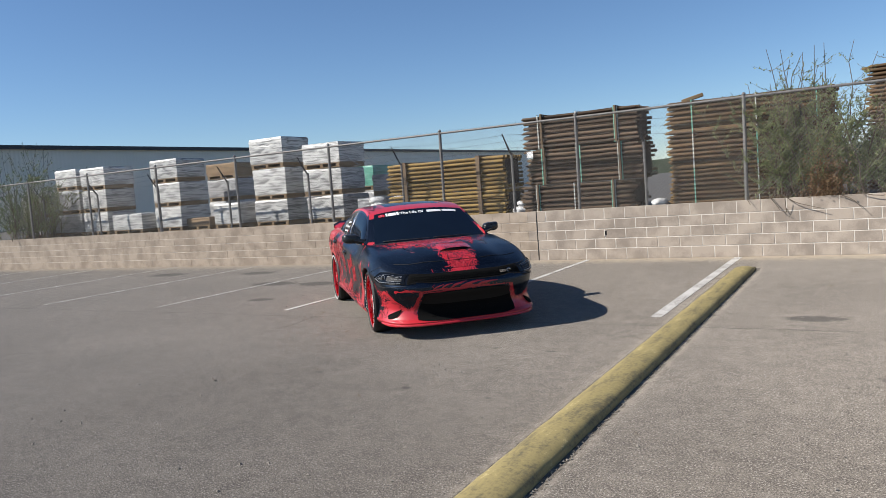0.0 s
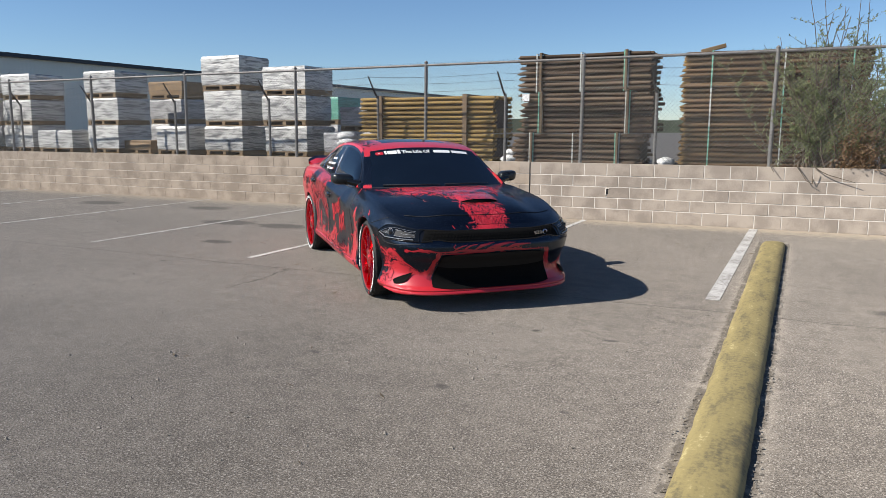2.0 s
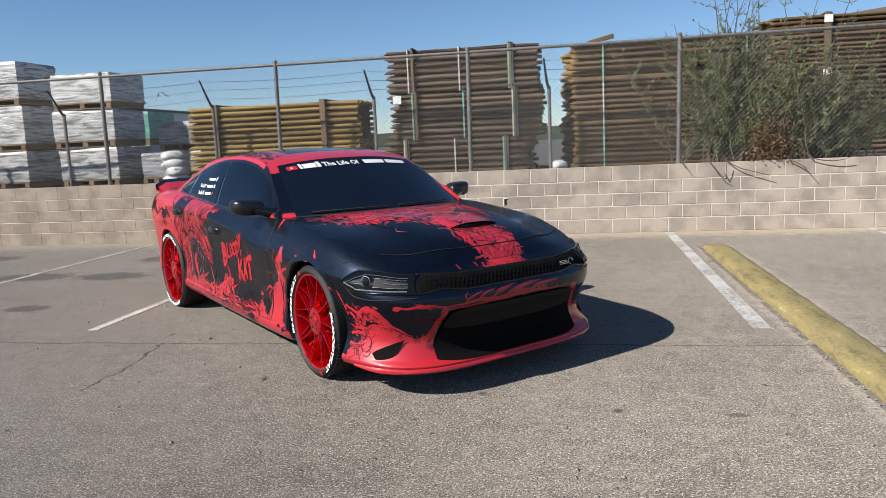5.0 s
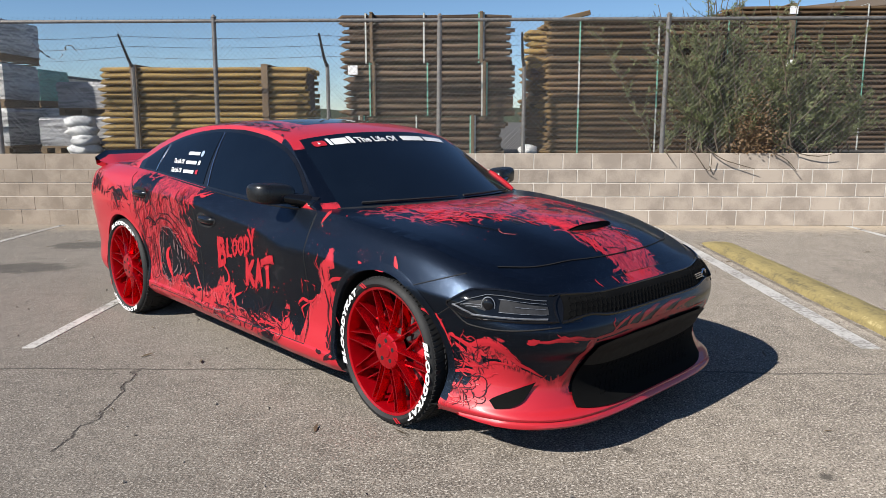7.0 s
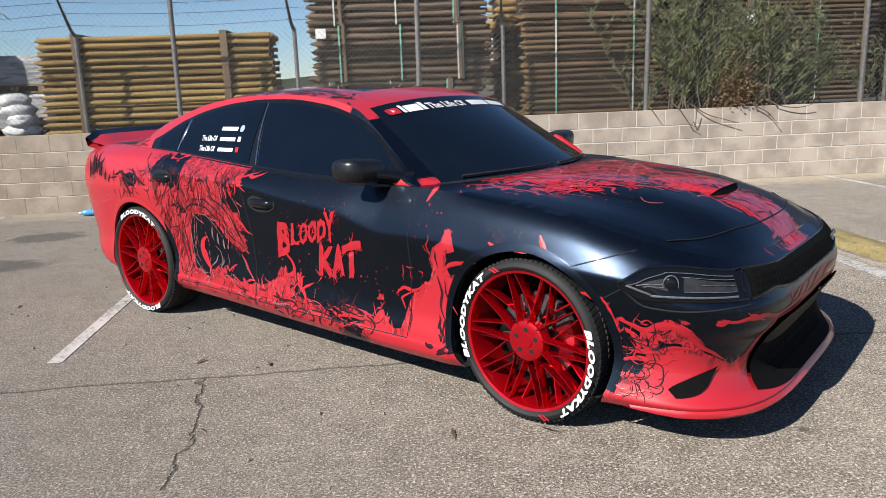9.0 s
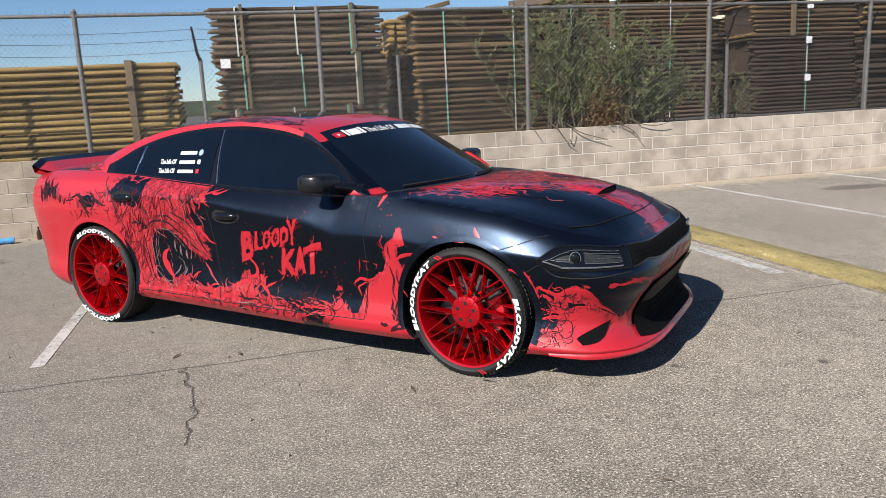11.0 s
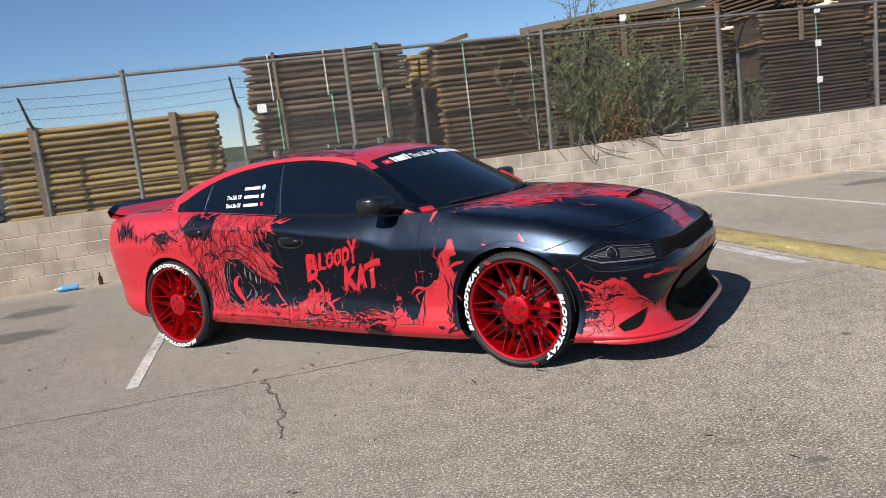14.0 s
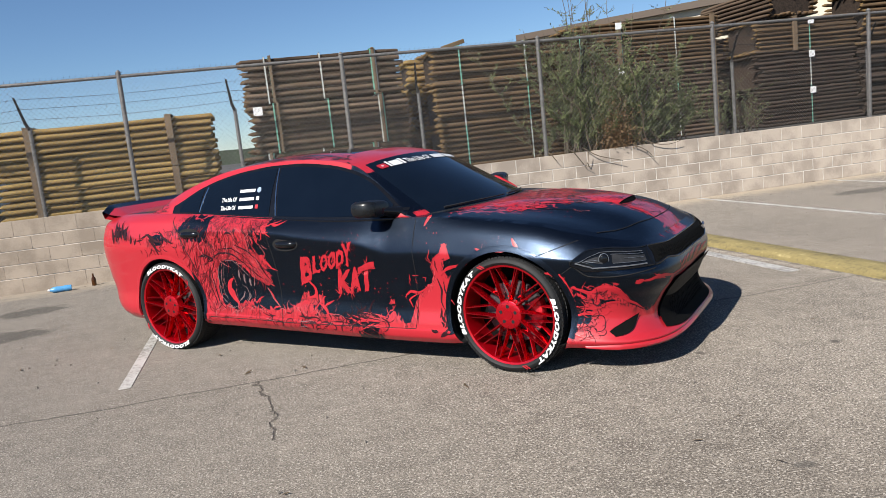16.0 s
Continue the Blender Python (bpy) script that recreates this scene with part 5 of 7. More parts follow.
for sx in (1, -1):
    for sy in (1, -1):
        bm = bmesh.new()
        rows = []
        for k in range(41):
            a = math.pi * (-0.1 + 1.2 * k / 40)
            row = []
            for r, lift in ((ARCH_R - 0.004, -0.012), (ARCH_R, 0.004), (ARCH_R + 0.02, 0.005), (ARCH_R + 0.036, 0.002)):
                px, pz = sx * HUB_X + r * math.cos(a), HUB_Z + r * math.sin(a)
                row.append((px, sy * (side_y(px, pz) + lift), pz))
            if row[0][2] > kv(row[0][0], Z_BOT) + 0.02:
                rows.append(row)
        add_grid(bm, rows)
        me = mesh_of(bm, "arch_trim", M_WRAP, 40)
        at = me.attributes.new("wrap", "FLOAT", "POINT")
        at.data.foreach_set("value", [1.3 if v.co.x < -1.2 else -0.8 for v in me.vertices])
        part("arch_trim", me, None, car, "dark wheel arch edge")
bm = bmesh.new()
rows = []
for i in range(27):
    x = -2.4 + i * 4.8 / 26
    w = min(side_y(x, 0.3) - 0.06, 0.86) if not (abs(abs(x) - HUB_X) < 0.42) else 0.58
    zb = kv(x, Z_BOT) + 0.03
    rows.append([(x, -w, zb), (x, -w * 0.4, zb), (x, w * 0.4, zb), (x, w, zb)])
add_grid(bm, rows)
part("underbody", bm, M_MATTE, car)

# ---- greenhouse ----
# station: edge x, y, z, centre x, z
RAIL = ((0.88, 0.80, 0.985, 1.185, 1.005), (0.75, 0.765, 1.075, 0.98, 1.105), (0.60, 0.722, 1.175, 0.765, 1.212), (0.46, 0.685, 1.268, 0.565, 1.31), (0.33, 0.652, 1.342, 0.385, 1.398),
        (0.20, 0.640, 1.382, 0.22, 1.432), (0.05, 0.636, 1.408, 0.055, 1.455), (-0.3, 0.64, 1.434, -0.3, 1.478), (-0.6, 0.64, 1.43, -0.61, 1.475), (-0.95, 0.635, 1.40, -0.98, 1.44),
        (-1.3, 0.645, 1.325, -1.34, 1.345), (-1.55, 0.665, 1.243, -1.6, 1.25), (-1.8, 0.69, 1.12, -1.88, 1.115))
RK = [[(-p[0], p[i]) for p in RAIL] for i in (1, 2, 3, 4)]
BELT_Z = ((-1.85, 1.118), (-1.27, 1.1), (-0.83, 1.07), (-0.37, 1.036), (0.26, 0.996), (0.9, 0.982))
BELT_Y = ((-1.85, 0.79), (-1.27, 0.815), (-0.3, 0.848), (0.6, 0.848), (0.9, 0.825))


def rail(t):
    """Edge point and centre point at the edge's x = t."""
    return Vector((t, kv(-t, RK[0]), kv(-t, RK[1]))), Vector((kv(-t, RK[2]), 0, kv(-t, RK[3])))


def over(t, q, lift=0.0):
    e, c = rail(t)
    k = 1 - q * q
    return Vector((e.x + (c.x - e.x) * k, q * e.y, e.z + (c.z - e.z) * (1 - abs(q) ** 2.4) + lift))


def flank(x, h, sgn, lift=0.0):
    """Side of the greenhouse: h 0 at the belt, 1 at the rail."""
    e, _ = rail(min(0.88, max(-1.8, x)))
    lo = Vector((x, kv(x, BELT_Y), kv(x, BELT_Z)))
    p = lo.lerp(e, h)
    p.y += 0.02 * math.sin(math.pi * min(1, max(0, h))) + lift
    p.y *= sgn
    return p


def flank_h(x, z):
    e, _ = rail(min(0.88, max(-1.8, x)))
    lo = kv(x, BELT_Z)
    return (z - lo) / max(0.01, e.z - lo)


TS = [0.88 - i * 2.68 / 80 for i in range(81)]
QW = [-1 + i / 20 for i in range(41)]


def roof_kind(t, q):
    if t > 0.345 and abs(q) < 0.925:
        return "windshield"
    if t < -0.985 and abs(q) < 0.84:
        return "rear_window"
    if -0.52 < t < 0.12 and abs(q) < 0.6:
        return "sunroof"
    return "roof"


sheets = {}
for a, b in zip(TS, TS[1:]):
    for c, d in zip(QW, QW[1:]):
        kind = roof_kind((a + b) / 2, (c + d) / 2)
        bm = sheets.setdefault(kind, (bmesh.new(), {}))
        vs = []
        for t, q in ((a, c), (a, d), (b, d), (b, c)):
            if (t, q) not in bm[1]:
                v = bm[0].verts.new(over(t, q, 0.0))
                bm[1][(t, q)] = v
            vs.append(bm[1][(t, q)])
        bm[0].faces.new(vs)
for kind, (bm, seen) in sheets.items():
    wr = [wrap_roof(t, q) for t, q in seen]
    me = bpy.data.meshes.new(kind)
    bmesh.ops.recalc_face_normals(bm, faces=bm.faces)
    bm.faces.ensure_lookup_table()
    if bm.faces[len(bm.faces) // 2].normal.z < 0:
        bmesh.ops.reverse_faces(bm, faces=bm.faces)
    bm.to_mesh(me)
    bm.free()
    at = me.attributes.new("wrap", "FLOAT", "POINT")
    at.data.foreach_set("value", wr)
    finish(me, M_WRAP if kind == "roof" else M_GLASS, 60)
    part(kind, me, None, car, "" if kind == "roof" else "dark tinted glass")

WIN_TOP = ((-1.5, 1.14), (-1.42, 1.17), (-1.21, 1.268), (-0.94, 1.338), (-0.69, 1.373), (-0.42, 1.39), (-0.22, 1.388), (0.09, 1.355), (0.3, 1.305), (0.45, 1.245), (0.72, 1.06), (0.76, 1.03))
WIN_LOW = ((-1.5, 1.128), (-1.254, 1.118), (-0.85, 1.09), (-0.265, 1.045), (0.244, 1.018), (0.76, 1.01))
for sgn in (1, -1):
    bm = bmesh.new()
    rows = [[flank(0.88 - i * 2.68 / 70, h / 10, sgn) for h in range(-1, 11)] for i in range(71)]
    add_grid(bm, rows)
    me = mesh_of(bm, "side_frame", M_WRAP, 60)
    at = me.attributes.new("wrap", "FLOAT", "POINT")
    vals = []
    for v in me.vertices:
        vals.append(-1.3 if v.co.x > 0.3 else 1.3)
    at.data.foreach_set("value", vals)
    part("side_frame", me, None, car)
    if sgn > 0:
        bm = bmesh.new()
        add_tube(bm, [over(0.7 + 0.17 * k / 8, 0.985, 0.008) for k in range(9)], [0.006, 0.012, 0.014, 0.014, 0.013, 0.014, 0.014, 0.012, 0.008], 6)
        part("pillar_strip", bm, M_REDPRINT, car, "red strip up the windscreen pillar", smooth=50)
    bm = bmesh.new()
    add_grid(bm, [[flank(0.72 + 0.15 * u, 0.02 + (0.62 - 0.5 * u) * h / 4, sgn, 0.005) for h in range(5)] for u in [k / 6 for k in range(7)]])
    part("pillar_foot", bm, M_REDPRINT, car, "red patch at the foot of the pillar", smooth=50)
    bm = bmesh.new()
    rows = []
    for i in range(61):
        x = -1.47 + 2.28 * i / 60
        lo, hi = kv(x, WIN_LOW) - 0.03, kv(x, WIN_TOP) + 0.02
        rows.append([flank(x, flank_h(x, lo + (hi - lo) * h / 8), sgn, 0.003) for h in range(9)])
    add_grid(bm, rows)
    part("window_frame", bm, M_BLACK, car, "black window surround", smooth=50)
    for name, x0, x1 in (("front_side_window", -0.30, 0.70), ("rear_side_window", -1.12, -0.385), ("quarter_window", -1.38, -1.15)):
        bm = bmesh.new()
        rows = []
        for i in range(25):
            x = x0 + (x1 - x0) * i / 24
            lo, hi = kv(x, WIN_LOW), max(kv(x, WIN_LOW) + 0.004, kv(x, WIN_TOP))
            col = []
            for h in range(9):
                z = lo + (hi - lo) * h / 8
                xx = x - (0.05 * (z - 1.03) / 0.35 if name == "front_side_window" and i < 13 else 0) * (1 - i / 12 if i < 13 else 0)
                col.append(flank(xx, flank_h(xx, z), sgn, 0.006))
            rows.append(col)
        add_grid(bm, rows)
        part(name, bm, M_GLASS, car, "dark tinted glass", smooth=50)
    # bright slivers beside the door posts
    for x, dx in ((-0.318, -0.05), (-1.137, 0.03)):
        bm = bmesh.new()
        add_tube(bm, [flank(x + dx * h / 6, flank_h(x, kv(x, WIN_LOW) + (kv(x, WIN_TOP) - kv(x, WIN_LOW)) * h / 6), sgn, 0.007) for h in range(7)], 0.0045, 5)
        part("window_trim", bm, M_CHROME, car, "thin bright window trim")
    bm = bmesh.new()
    add_tube(bm, [flank(0.8 - i * 2.3 / 30, -0.02, sgn, 0.004) for i in range(31)], 0.009, 6)
    part("belt_moulding", bm, M_BLACK, car, smooth=50)


# ---- fittings on the body ----
def side_strip(pts, sgn, r=0.003, lift=0.0):
    return [(x, sgn * (side_y(x, z) + lift), z) for x, z in pts]


def line_pts(a, b, n=14, bow=0.0):
    return [(a[0] + (b[0] - a[0]) * i / n + bow * math.sin(math.pi * i / n), a[1] + (b[1] - a[1]) * i / n) for i in range(n + 1)]


for sgn in (1, -1):
    seams = [line_pts((0.86, 0.27), (0.9, 0.975), bow=0.02), line_pts((-0.30, 0.28), (-0.36, 1.03), bow=0.02), line_pts((-0.36, 0.275), (0.86, 0.262)), line_pts((-1.05, 0.3), (-0.30, 0.28)),
             line_pts((-1.14, 0.62), (-1.27, 0.95), bow=0.02), line_pts((-1.27, 0.95), (-1.38, 1.09)), line_pts((1.9, 0.62), (1.985, 0.675), 6), line_pts((1.72, 0.72), (1.99, 0.805), 8)]
    for s in seams:
        bm = bmesh.new()
        add_tube(bm, side_strip(s, sgn), 0.0032, 4)
        part("panel_gap", bm, M_SEAM, car)
    for hx, hz in ((-0.17, 0.852), (-1.15, 0.952)):
        bm = bmesh.new()
        rows = []
        for i in range(15):
            u = -1 + i / 7
            x = hx + 0.105 * u
            rows.append([(x, sgn * (side_y(x, hz) + 0.034 * (1 - u**4) * math.cos(a) ** 0.7 + 0.002), hz + 0.026 * math.sin(a) * (1 - 0.5 * u**4)) for a in [-1.5 + 3.0 * k / 6 for k in range(7)]])
        add_grid(bm, rows)
        h = part("door_handle", bm, M_BLACK, car, "gloss black door handle", smooth=50)
        # flat dark oval paints the shade of the recess behind the handle
        bm = bmesh.new()
        rows = [[(hx + 0.12 * r * math.cos(a), sgn * (side_y(hx, hz) + 0.004), hz + 0.05 * r * math.sin(a)) for a in [2 * math.pi * k / 20 for k in range(20)]] for r in (0.4, 1)]
        add_grid(bm, rows, close=True)
        part("handle_recess", bm, M_SEAM, h)
    # mirror
    bm = bmesh.new()
    bmesh.ops.create_uvsphere(bm, u_segments=24, v_segments=14, radius=1)
    for v in bm.verts:
        p = v.co
        sq = lambda c, e: math.copysign(abs(c) ** e, c)
        v.co = Vector((0.63 + sq(p.x, 0.6) * 0.085 - 0.05 * p.y * sgn * 0.6, sgn * (0.965 if sgn < 0 else 0.945) + sq(p.y, 0.55) * 0.112, 1.066 + sq(p.z, 0.55) * (0.062 if p.z > 0 else 0.055) + 0.012 * p.y * sgn))
    mir = part("side_mirror", bm, M_SATIN, car, "gloss black door mirror", smooth=60)
    bm = bmesh.new()
    add_tube(bm, ((0.74, sgn * 0.8, 1.02), (0.72, sgn * 0.86, 1.035), (0.69, sgn * 0.93, 1.05)), [0.045, 0.035, 0.03], 10)
    part("mirror_foot", bm, M_BLACK, mir, smooth=50)
    bm = bmesh.new()
    rows = [[(0.562 + 0.03 * abs(sgn), sgn * (0.96 + 0.095 * r * math.cos(a)), 1.066 + 0.048 * r * math.sin(a)) for a in [2 * math.pi * k / 20 for k in range(20)]] for r in (0.02, 1)]
    add_grid(bm, rows, close=True)
    part("mirror_glass", bm, M_CHROME, mir)

    # headlamp on the front corner
    def lamp_pt(u, v, lift):
        x = 1.955 + (0.412 - 0.05 * v) * (1 - (1 - u) ** 1.15)
        lo = 0.683 - 0.046 * sstep(-0.05, 0.2, u) - 0.008 * u
        hi = 0.687 + 0.065 * sstep(-0.05, 0.26, u) - 0.028 * sstep(0.4, 1.0, u)
        z = lo + (hi - lo) * v
        return Vector((x, sgn * side_y(x, z), z)) + Vector((0.7 * lift, sgn * 0.75 * lift, 0))

    bm = bmesh.new()
    add_grid(bm, [[lamp_pt(i / 20, j / 8, 0.006) for j in range(9)] for i in range(21)])
    lamp = part("headlamp", bm, M_LAMP, car, "smoked black headlamp", smooth=60)
    bm = bmesh.new()
    border = [lamp_pt(i / 20, 0, 0.007) for i in range(21)] + [lamp_pt(1, j / 6, 0.007) for j in range(1, 7)] + [lamp_pt(i / 20, 1, 0.007) for i in range(19, -1, -1)]
    add_tube(bm, border + [border[0]], 0.006, 5)
    part("lamp_rim", bm, M_BLACK, lamp, smooth=50)
    bm = bmesh.new()
    add_tube(bm, [lamp_pt(0.06 + 0.3 * i / 8, 0.5 + 0.32 * i / 8, 0.012) for i in range(9)] + [lamp_pt(0.36 + 0.56 * i / 8, 0.84, 0.012) for i in range(9)], 0.0016, 5)
    add_tube(bm, [lamp_pt(0.06 + 0.2 * i / 8, 0.46 - 0.3 * i / 8, 0.012) for i in range(9)] + [lamp_pt(0.26 + 0.66 * i / 8, 0.13, 0.012) for i in range(9)], 0.0042, 5)
    part("light_strip", bm, M_LAMPIN, lamp, "pale daytime light strip", smooth=50)
    bm = bmesh.new()
    c = lamp_pt(0.42, 0.5, 0.01)
    e1 = (lamp_pt(0.46, 0.5, 0.01) - c).normalized()
    e2 = Vector((0, 0, 1))
    add_tube(bm, [c + (e1 * math.cos(a) * 0.8 + e2 * math.sin(a)) * 0.036 for a in [2 * math.pi * k / 20 for k in range(21)]], 0.0022, 5)
    part("projector_ring", bm, M_LAMPIN, lamp, smooth=50)
    bm = bmesh.new()
    bmesh.ops.create_uvsphere(bm, u_segments=16, v_segments=10, radius=1)
    n = e1.cross(e2) * sgn
    for v in bm.verts:
        q = v.co.copy()
        v.co = c + e1 * q.x * 0.022 + e2 * q.z * 0.027 - n * q.y * 0.007
    part("projector_lens", bm, M_BLACK, lamp, smooth=60)
    bm = bmesh.new()
    add_grid(bm, [[lamp_pt(0.52 + 0.42 * i / 8, 0.3 + (0.42 - 0.1 * i / 8) * j / 4, 0.0085 - 0.002 * math.sin(j)) for j in range(5)] for i in range(9)])
    part("lamp_chamber", bm, M_LAMPDARK, lamp, "smoked inner lamp chamber", smooth=50)
    bm = bmesh.new()
    add_grid(bm, [[lamp_pt(0.14 + 0.26 * i / 8, 0.5 - 0.2 * i / 8 * (1 - j) + 0.2 * i / 8 * j, 0.0085) for j in (0, 0.5, 1)] for i in range(9)])
    part("lamp_chamber", bm, M_LAMPDARK, lamp, "smoked inner lamp chamber", smooth=50)
    bm = bmesh.new()
    for v0, u0, u1 in ((0.5, 0.15, 0.36), (0.42, 0.2, 0.36), (0.72, 0.5, 0.93), (0.52, 0.66, 0.92), (0.3, 0.52, 0.92)):
        add_tube(bm, [lamp_pt(u0 + (u1 - u0) * i / 6, v0, 0.0105) for i in range(7)], 0.0014, 4)
    part("lamp_fin", bm, M_LAMPIN, lamp)
    # black bezel between lamp and grille
    bm = bmesh.new()
    add_grid(bm, [[(nose_x(y, z) + 0.003, sgn * y, z) for z in [0.618 + 0.112 * k / 6 for k in range(7)]] for y in [0.57 + 0.15 * i / 10 for i in range(11)]])
    part("lamp_bezel", bm, M_BLACK, car, "black bezel beside the lamp", smooth=50)
    # eyelid line under the lamp
    bm = bmesh.new()
    add_tube(bm, [lamp_pt(0.0 + i / 20, -0.24 - 0.12 * math.sin(i / 20 * 3), 0.001) for i in range(21)], 0.004, 4)
    part("panel_gap", bm, M_SEAM, car)

    # side air intake in the bumper corner: black sheet painted for its shade
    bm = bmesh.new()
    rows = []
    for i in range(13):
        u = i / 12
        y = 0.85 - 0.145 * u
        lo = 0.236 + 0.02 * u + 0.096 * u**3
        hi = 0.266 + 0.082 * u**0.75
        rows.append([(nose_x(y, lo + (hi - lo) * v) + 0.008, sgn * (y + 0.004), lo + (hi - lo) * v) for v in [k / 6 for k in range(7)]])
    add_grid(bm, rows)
    part("side_intake", bm, M_HOLE, car, "bumper corner air intake, its shade drawn as a black sheet", smooth=50)


def front_patch(name, half, lo, hi, mat, lift=0.006, n=40, m=8, label=""):
    bm = bmesh.new()
    rows = []
    for i in range(n + 1):
        v = -1 + 2 * i / n
        rows.append([(nose_x(half(z) * v, z) + lift, half(z) * v, z) for z in [lo(v) + (hi(v) - lo(v)) * k / m for k in range(m + 1)]])
    add_grid(bm, rows)
    return part(name, bm, mat, car, label, smooth=50)


grille_lo = lambda v: 0.621 + 0.02 * math.exp(-(((abs(v) - 0.8) / 0.14) ** 2))
grille_hi = lambda v: 0.712 + 0.012 * sstep(0.6, 1.0, abs(v))
grille_half = lambda z: 0.668 - 0.5 * (z - 0.62)
# black backing sheet paints the shade behind the honeycomb
grille = front_patch("upper_grille", grille_half, grille_lo, grille_hi, M_HOLE, 0.006, label="black honeycomb upper grille")
bm = bmesh.new()
pitch = 0.03
for j in range(5):
    for i in range(-24, 25):
        y0, z0 = i * pitch + (pitch / 2 if j % 2 else 0), 0.632 + j * pitch * 0.78
        if abs(y0) > grille_half(z0) - 0.02 or z0 > grille_hi(y0 / 0.63) - 0.01 or z0 < grille_lo(y0 / 0.63) + 0.008:
            continue
        pts = [(nose_x(y0 + 0.0155 * math.sin(a), z0 + 0.012 * math.cos(a)) + 0.009, y0 + 0.0155 * math.sin(a), z0 + 0.012 * math.cos(a)) for a in [math.pi / 3 * k for k in range(7)]]
        add_tube(bm, pts, 0.001, 3, cap=False)
part("honeycomb", bm, M_HOLE, grille)
bm = bmesh.new()
add_tube(bm, [(nose_x(grille_half(grille_hi(v)) * v, grille_hi(v)) + 0.003, grille_half(grille_hi(v)) * v, grille_hi(v)) for v in [-1 + i / 20 for i in range(41)]], 0.006, 6)
add_tube(bm, [(nose_x(grille_half(grille_lo(v)) * v, grille_lo(v)) + 0.003, grille_half(grille_lo(v)) * v, grille_lo(v)) for v in [-1 + i / 20 for i in range(41)]], 0.007, 6)
part("grille_frame", bm, M_BLACK, grille, smooth=50)
bm = bmesh.new()
for k, (y, w) in enumerate(((0.41, 0.022), (0.437, 0.022), (0.464, 0.02))):
    for z, h in ((0.662, 0.005), (0.671, 0.005), (0.68, 0.005)):
        add_box(bm, nose_x(y, z) + 0.012, nose_x(y, z) + 0.016, y - w / 2, y + w / 2, z - h / 2, z + h / 2)
add_tube(bm, [(nose_x(0.51, 0.672) + 0.016, 0.51 + 0.02 * math.cos(a), 0.672 + 0.02 * math.sin(a)) for a in [k * 0.6 for k in range(9)]], 0.006, 5)
part("emblem", bm, M_CHROME, grille, "small bright emblem")
# flat sheet, painted black for the shade inside the lower intake
low = front_patch("lower_intake", lambda z: 0.485 + 0.08 * sstep(0.52, 0.24, z), lambda v: 0.205 + 0.02 * v**6, lambda v: 0.508 - 0.02 * v**8, M_HOLE, 0.01, label="wide lower air intake, its shade drawn as a black sheet")
bm = bmesh.new()
for j in range(7):
    for i in range(-13, 14):
        y0, z0 = i * 0.036 + (0.018 if j % 2 else 0), 0.235 + j * 0.026
        if abs(y0) > 0.4:
            continue
        add_tube(bm, [(nose_x(y0 + 0.018 * math.sin(a), z0 + 0.015 * math.cos(a)) + 0.0105, y0 + 0.018 * math.sin(a), z0 + 0.015 * math.cos(a)) for a in [math.pi / 3 * k for k in range(7)]], 0.0016, 3, cap=False)
part("intake_mesh", bm, M_HOLE, low)
front_patch("bumper_beam_panel", lambda z: 0.489 + 0.08 * sstep(0.52, 0.24, z), lambda v: 0.375 + 0.03 * v**4, lambda v: 0.512 - 0.02 * v**8, M_PANEL, 0.016, label="matte black panel across the intake")
bm = bmesh.new()
rows = []
for i in range(41):
    v = -1 + i / 20
    y = 0.93 * math.sin(v * math.pi / 2)
    x = nose_x(abs(y), 0.19)
    if x < 1.97:
        continue
    k = sstep(1.97, 2.2, x)
    rows.append([(x - 0.05, y * 0.98, 0.168), (x + 0.006 * k, y, 0.174 - 0.016 * k), (x + 0.014 * k, y, 0.176 - 0.008 * k), (x + 0.01 * k, y, 0.18), (x - 0.03, y * 0.985, 0.205)])
add_grid(bm, rows)
me = mesh_of(bm, "front_splitter", M_WRAP, 40)
at = me.attributes.new("wrap", "FLOAT", "POINT")
at.data.foreach_set("value", [1.2] * len(me.vertices))
part("front_splitter", me, None, car, "red front splitter lip")

def hood_z(x, y):
    zs, zm = kv(x, Z_SH), kv(x, Z_MID)
    w = 1 - min(1, abs(y) / max(0.3, side_y(x, zs - 0.001)))
    return zs + (zm - zs) * (1 - (1 - w) ** 2.3) + 0.016 * sstep(1.15, 1.5, x) * sstep(2.35, 2.1, x) * (sstep(0.52, 0.36, abs(y)) - 0.55 * math.exp(-(((abs(y) - 0.58) / 0.09) ** 2)))


# hood scoop
bm = bmesh.new()
rows = []
for i in range(15):
    u = i / 14
    x = 1.6 + 0.43 * u
    rows.append([(x + 0.03 * (1 - v * v) * u, 0.02 + 0.2 * v, kv(x, Z_MID) + 0.011 + 0.03 * sstep(0, 1.0, u) * (1 - abs(v) ** 3)) for v in [-1 + k / 8 for k in range(17)]])
add_grid(bm, rows)
me = mesh_of(bm, "hood_scoop", M_WRAPTOP, 50)
at = me.attributes.new("wrap", "FLOAT", "POINT")
at.data.foreach_set("value", [0.3 + 0.35 * math.sin(v.co.y * 23) * math.cos(v.co.x * 9) for v in me.vertices])
part("hood_scoop", me, None, car)
# scoop mouth is a closed sheet with its shade painted black
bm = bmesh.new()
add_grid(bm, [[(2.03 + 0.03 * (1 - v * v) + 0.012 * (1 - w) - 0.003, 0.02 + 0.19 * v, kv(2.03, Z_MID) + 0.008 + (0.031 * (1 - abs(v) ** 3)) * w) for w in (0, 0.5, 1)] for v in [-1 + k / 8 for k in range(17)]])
part("scoop_opening", bm, M_HOLE, car, "hood scoop opening, its shade drawn as a black sheet")
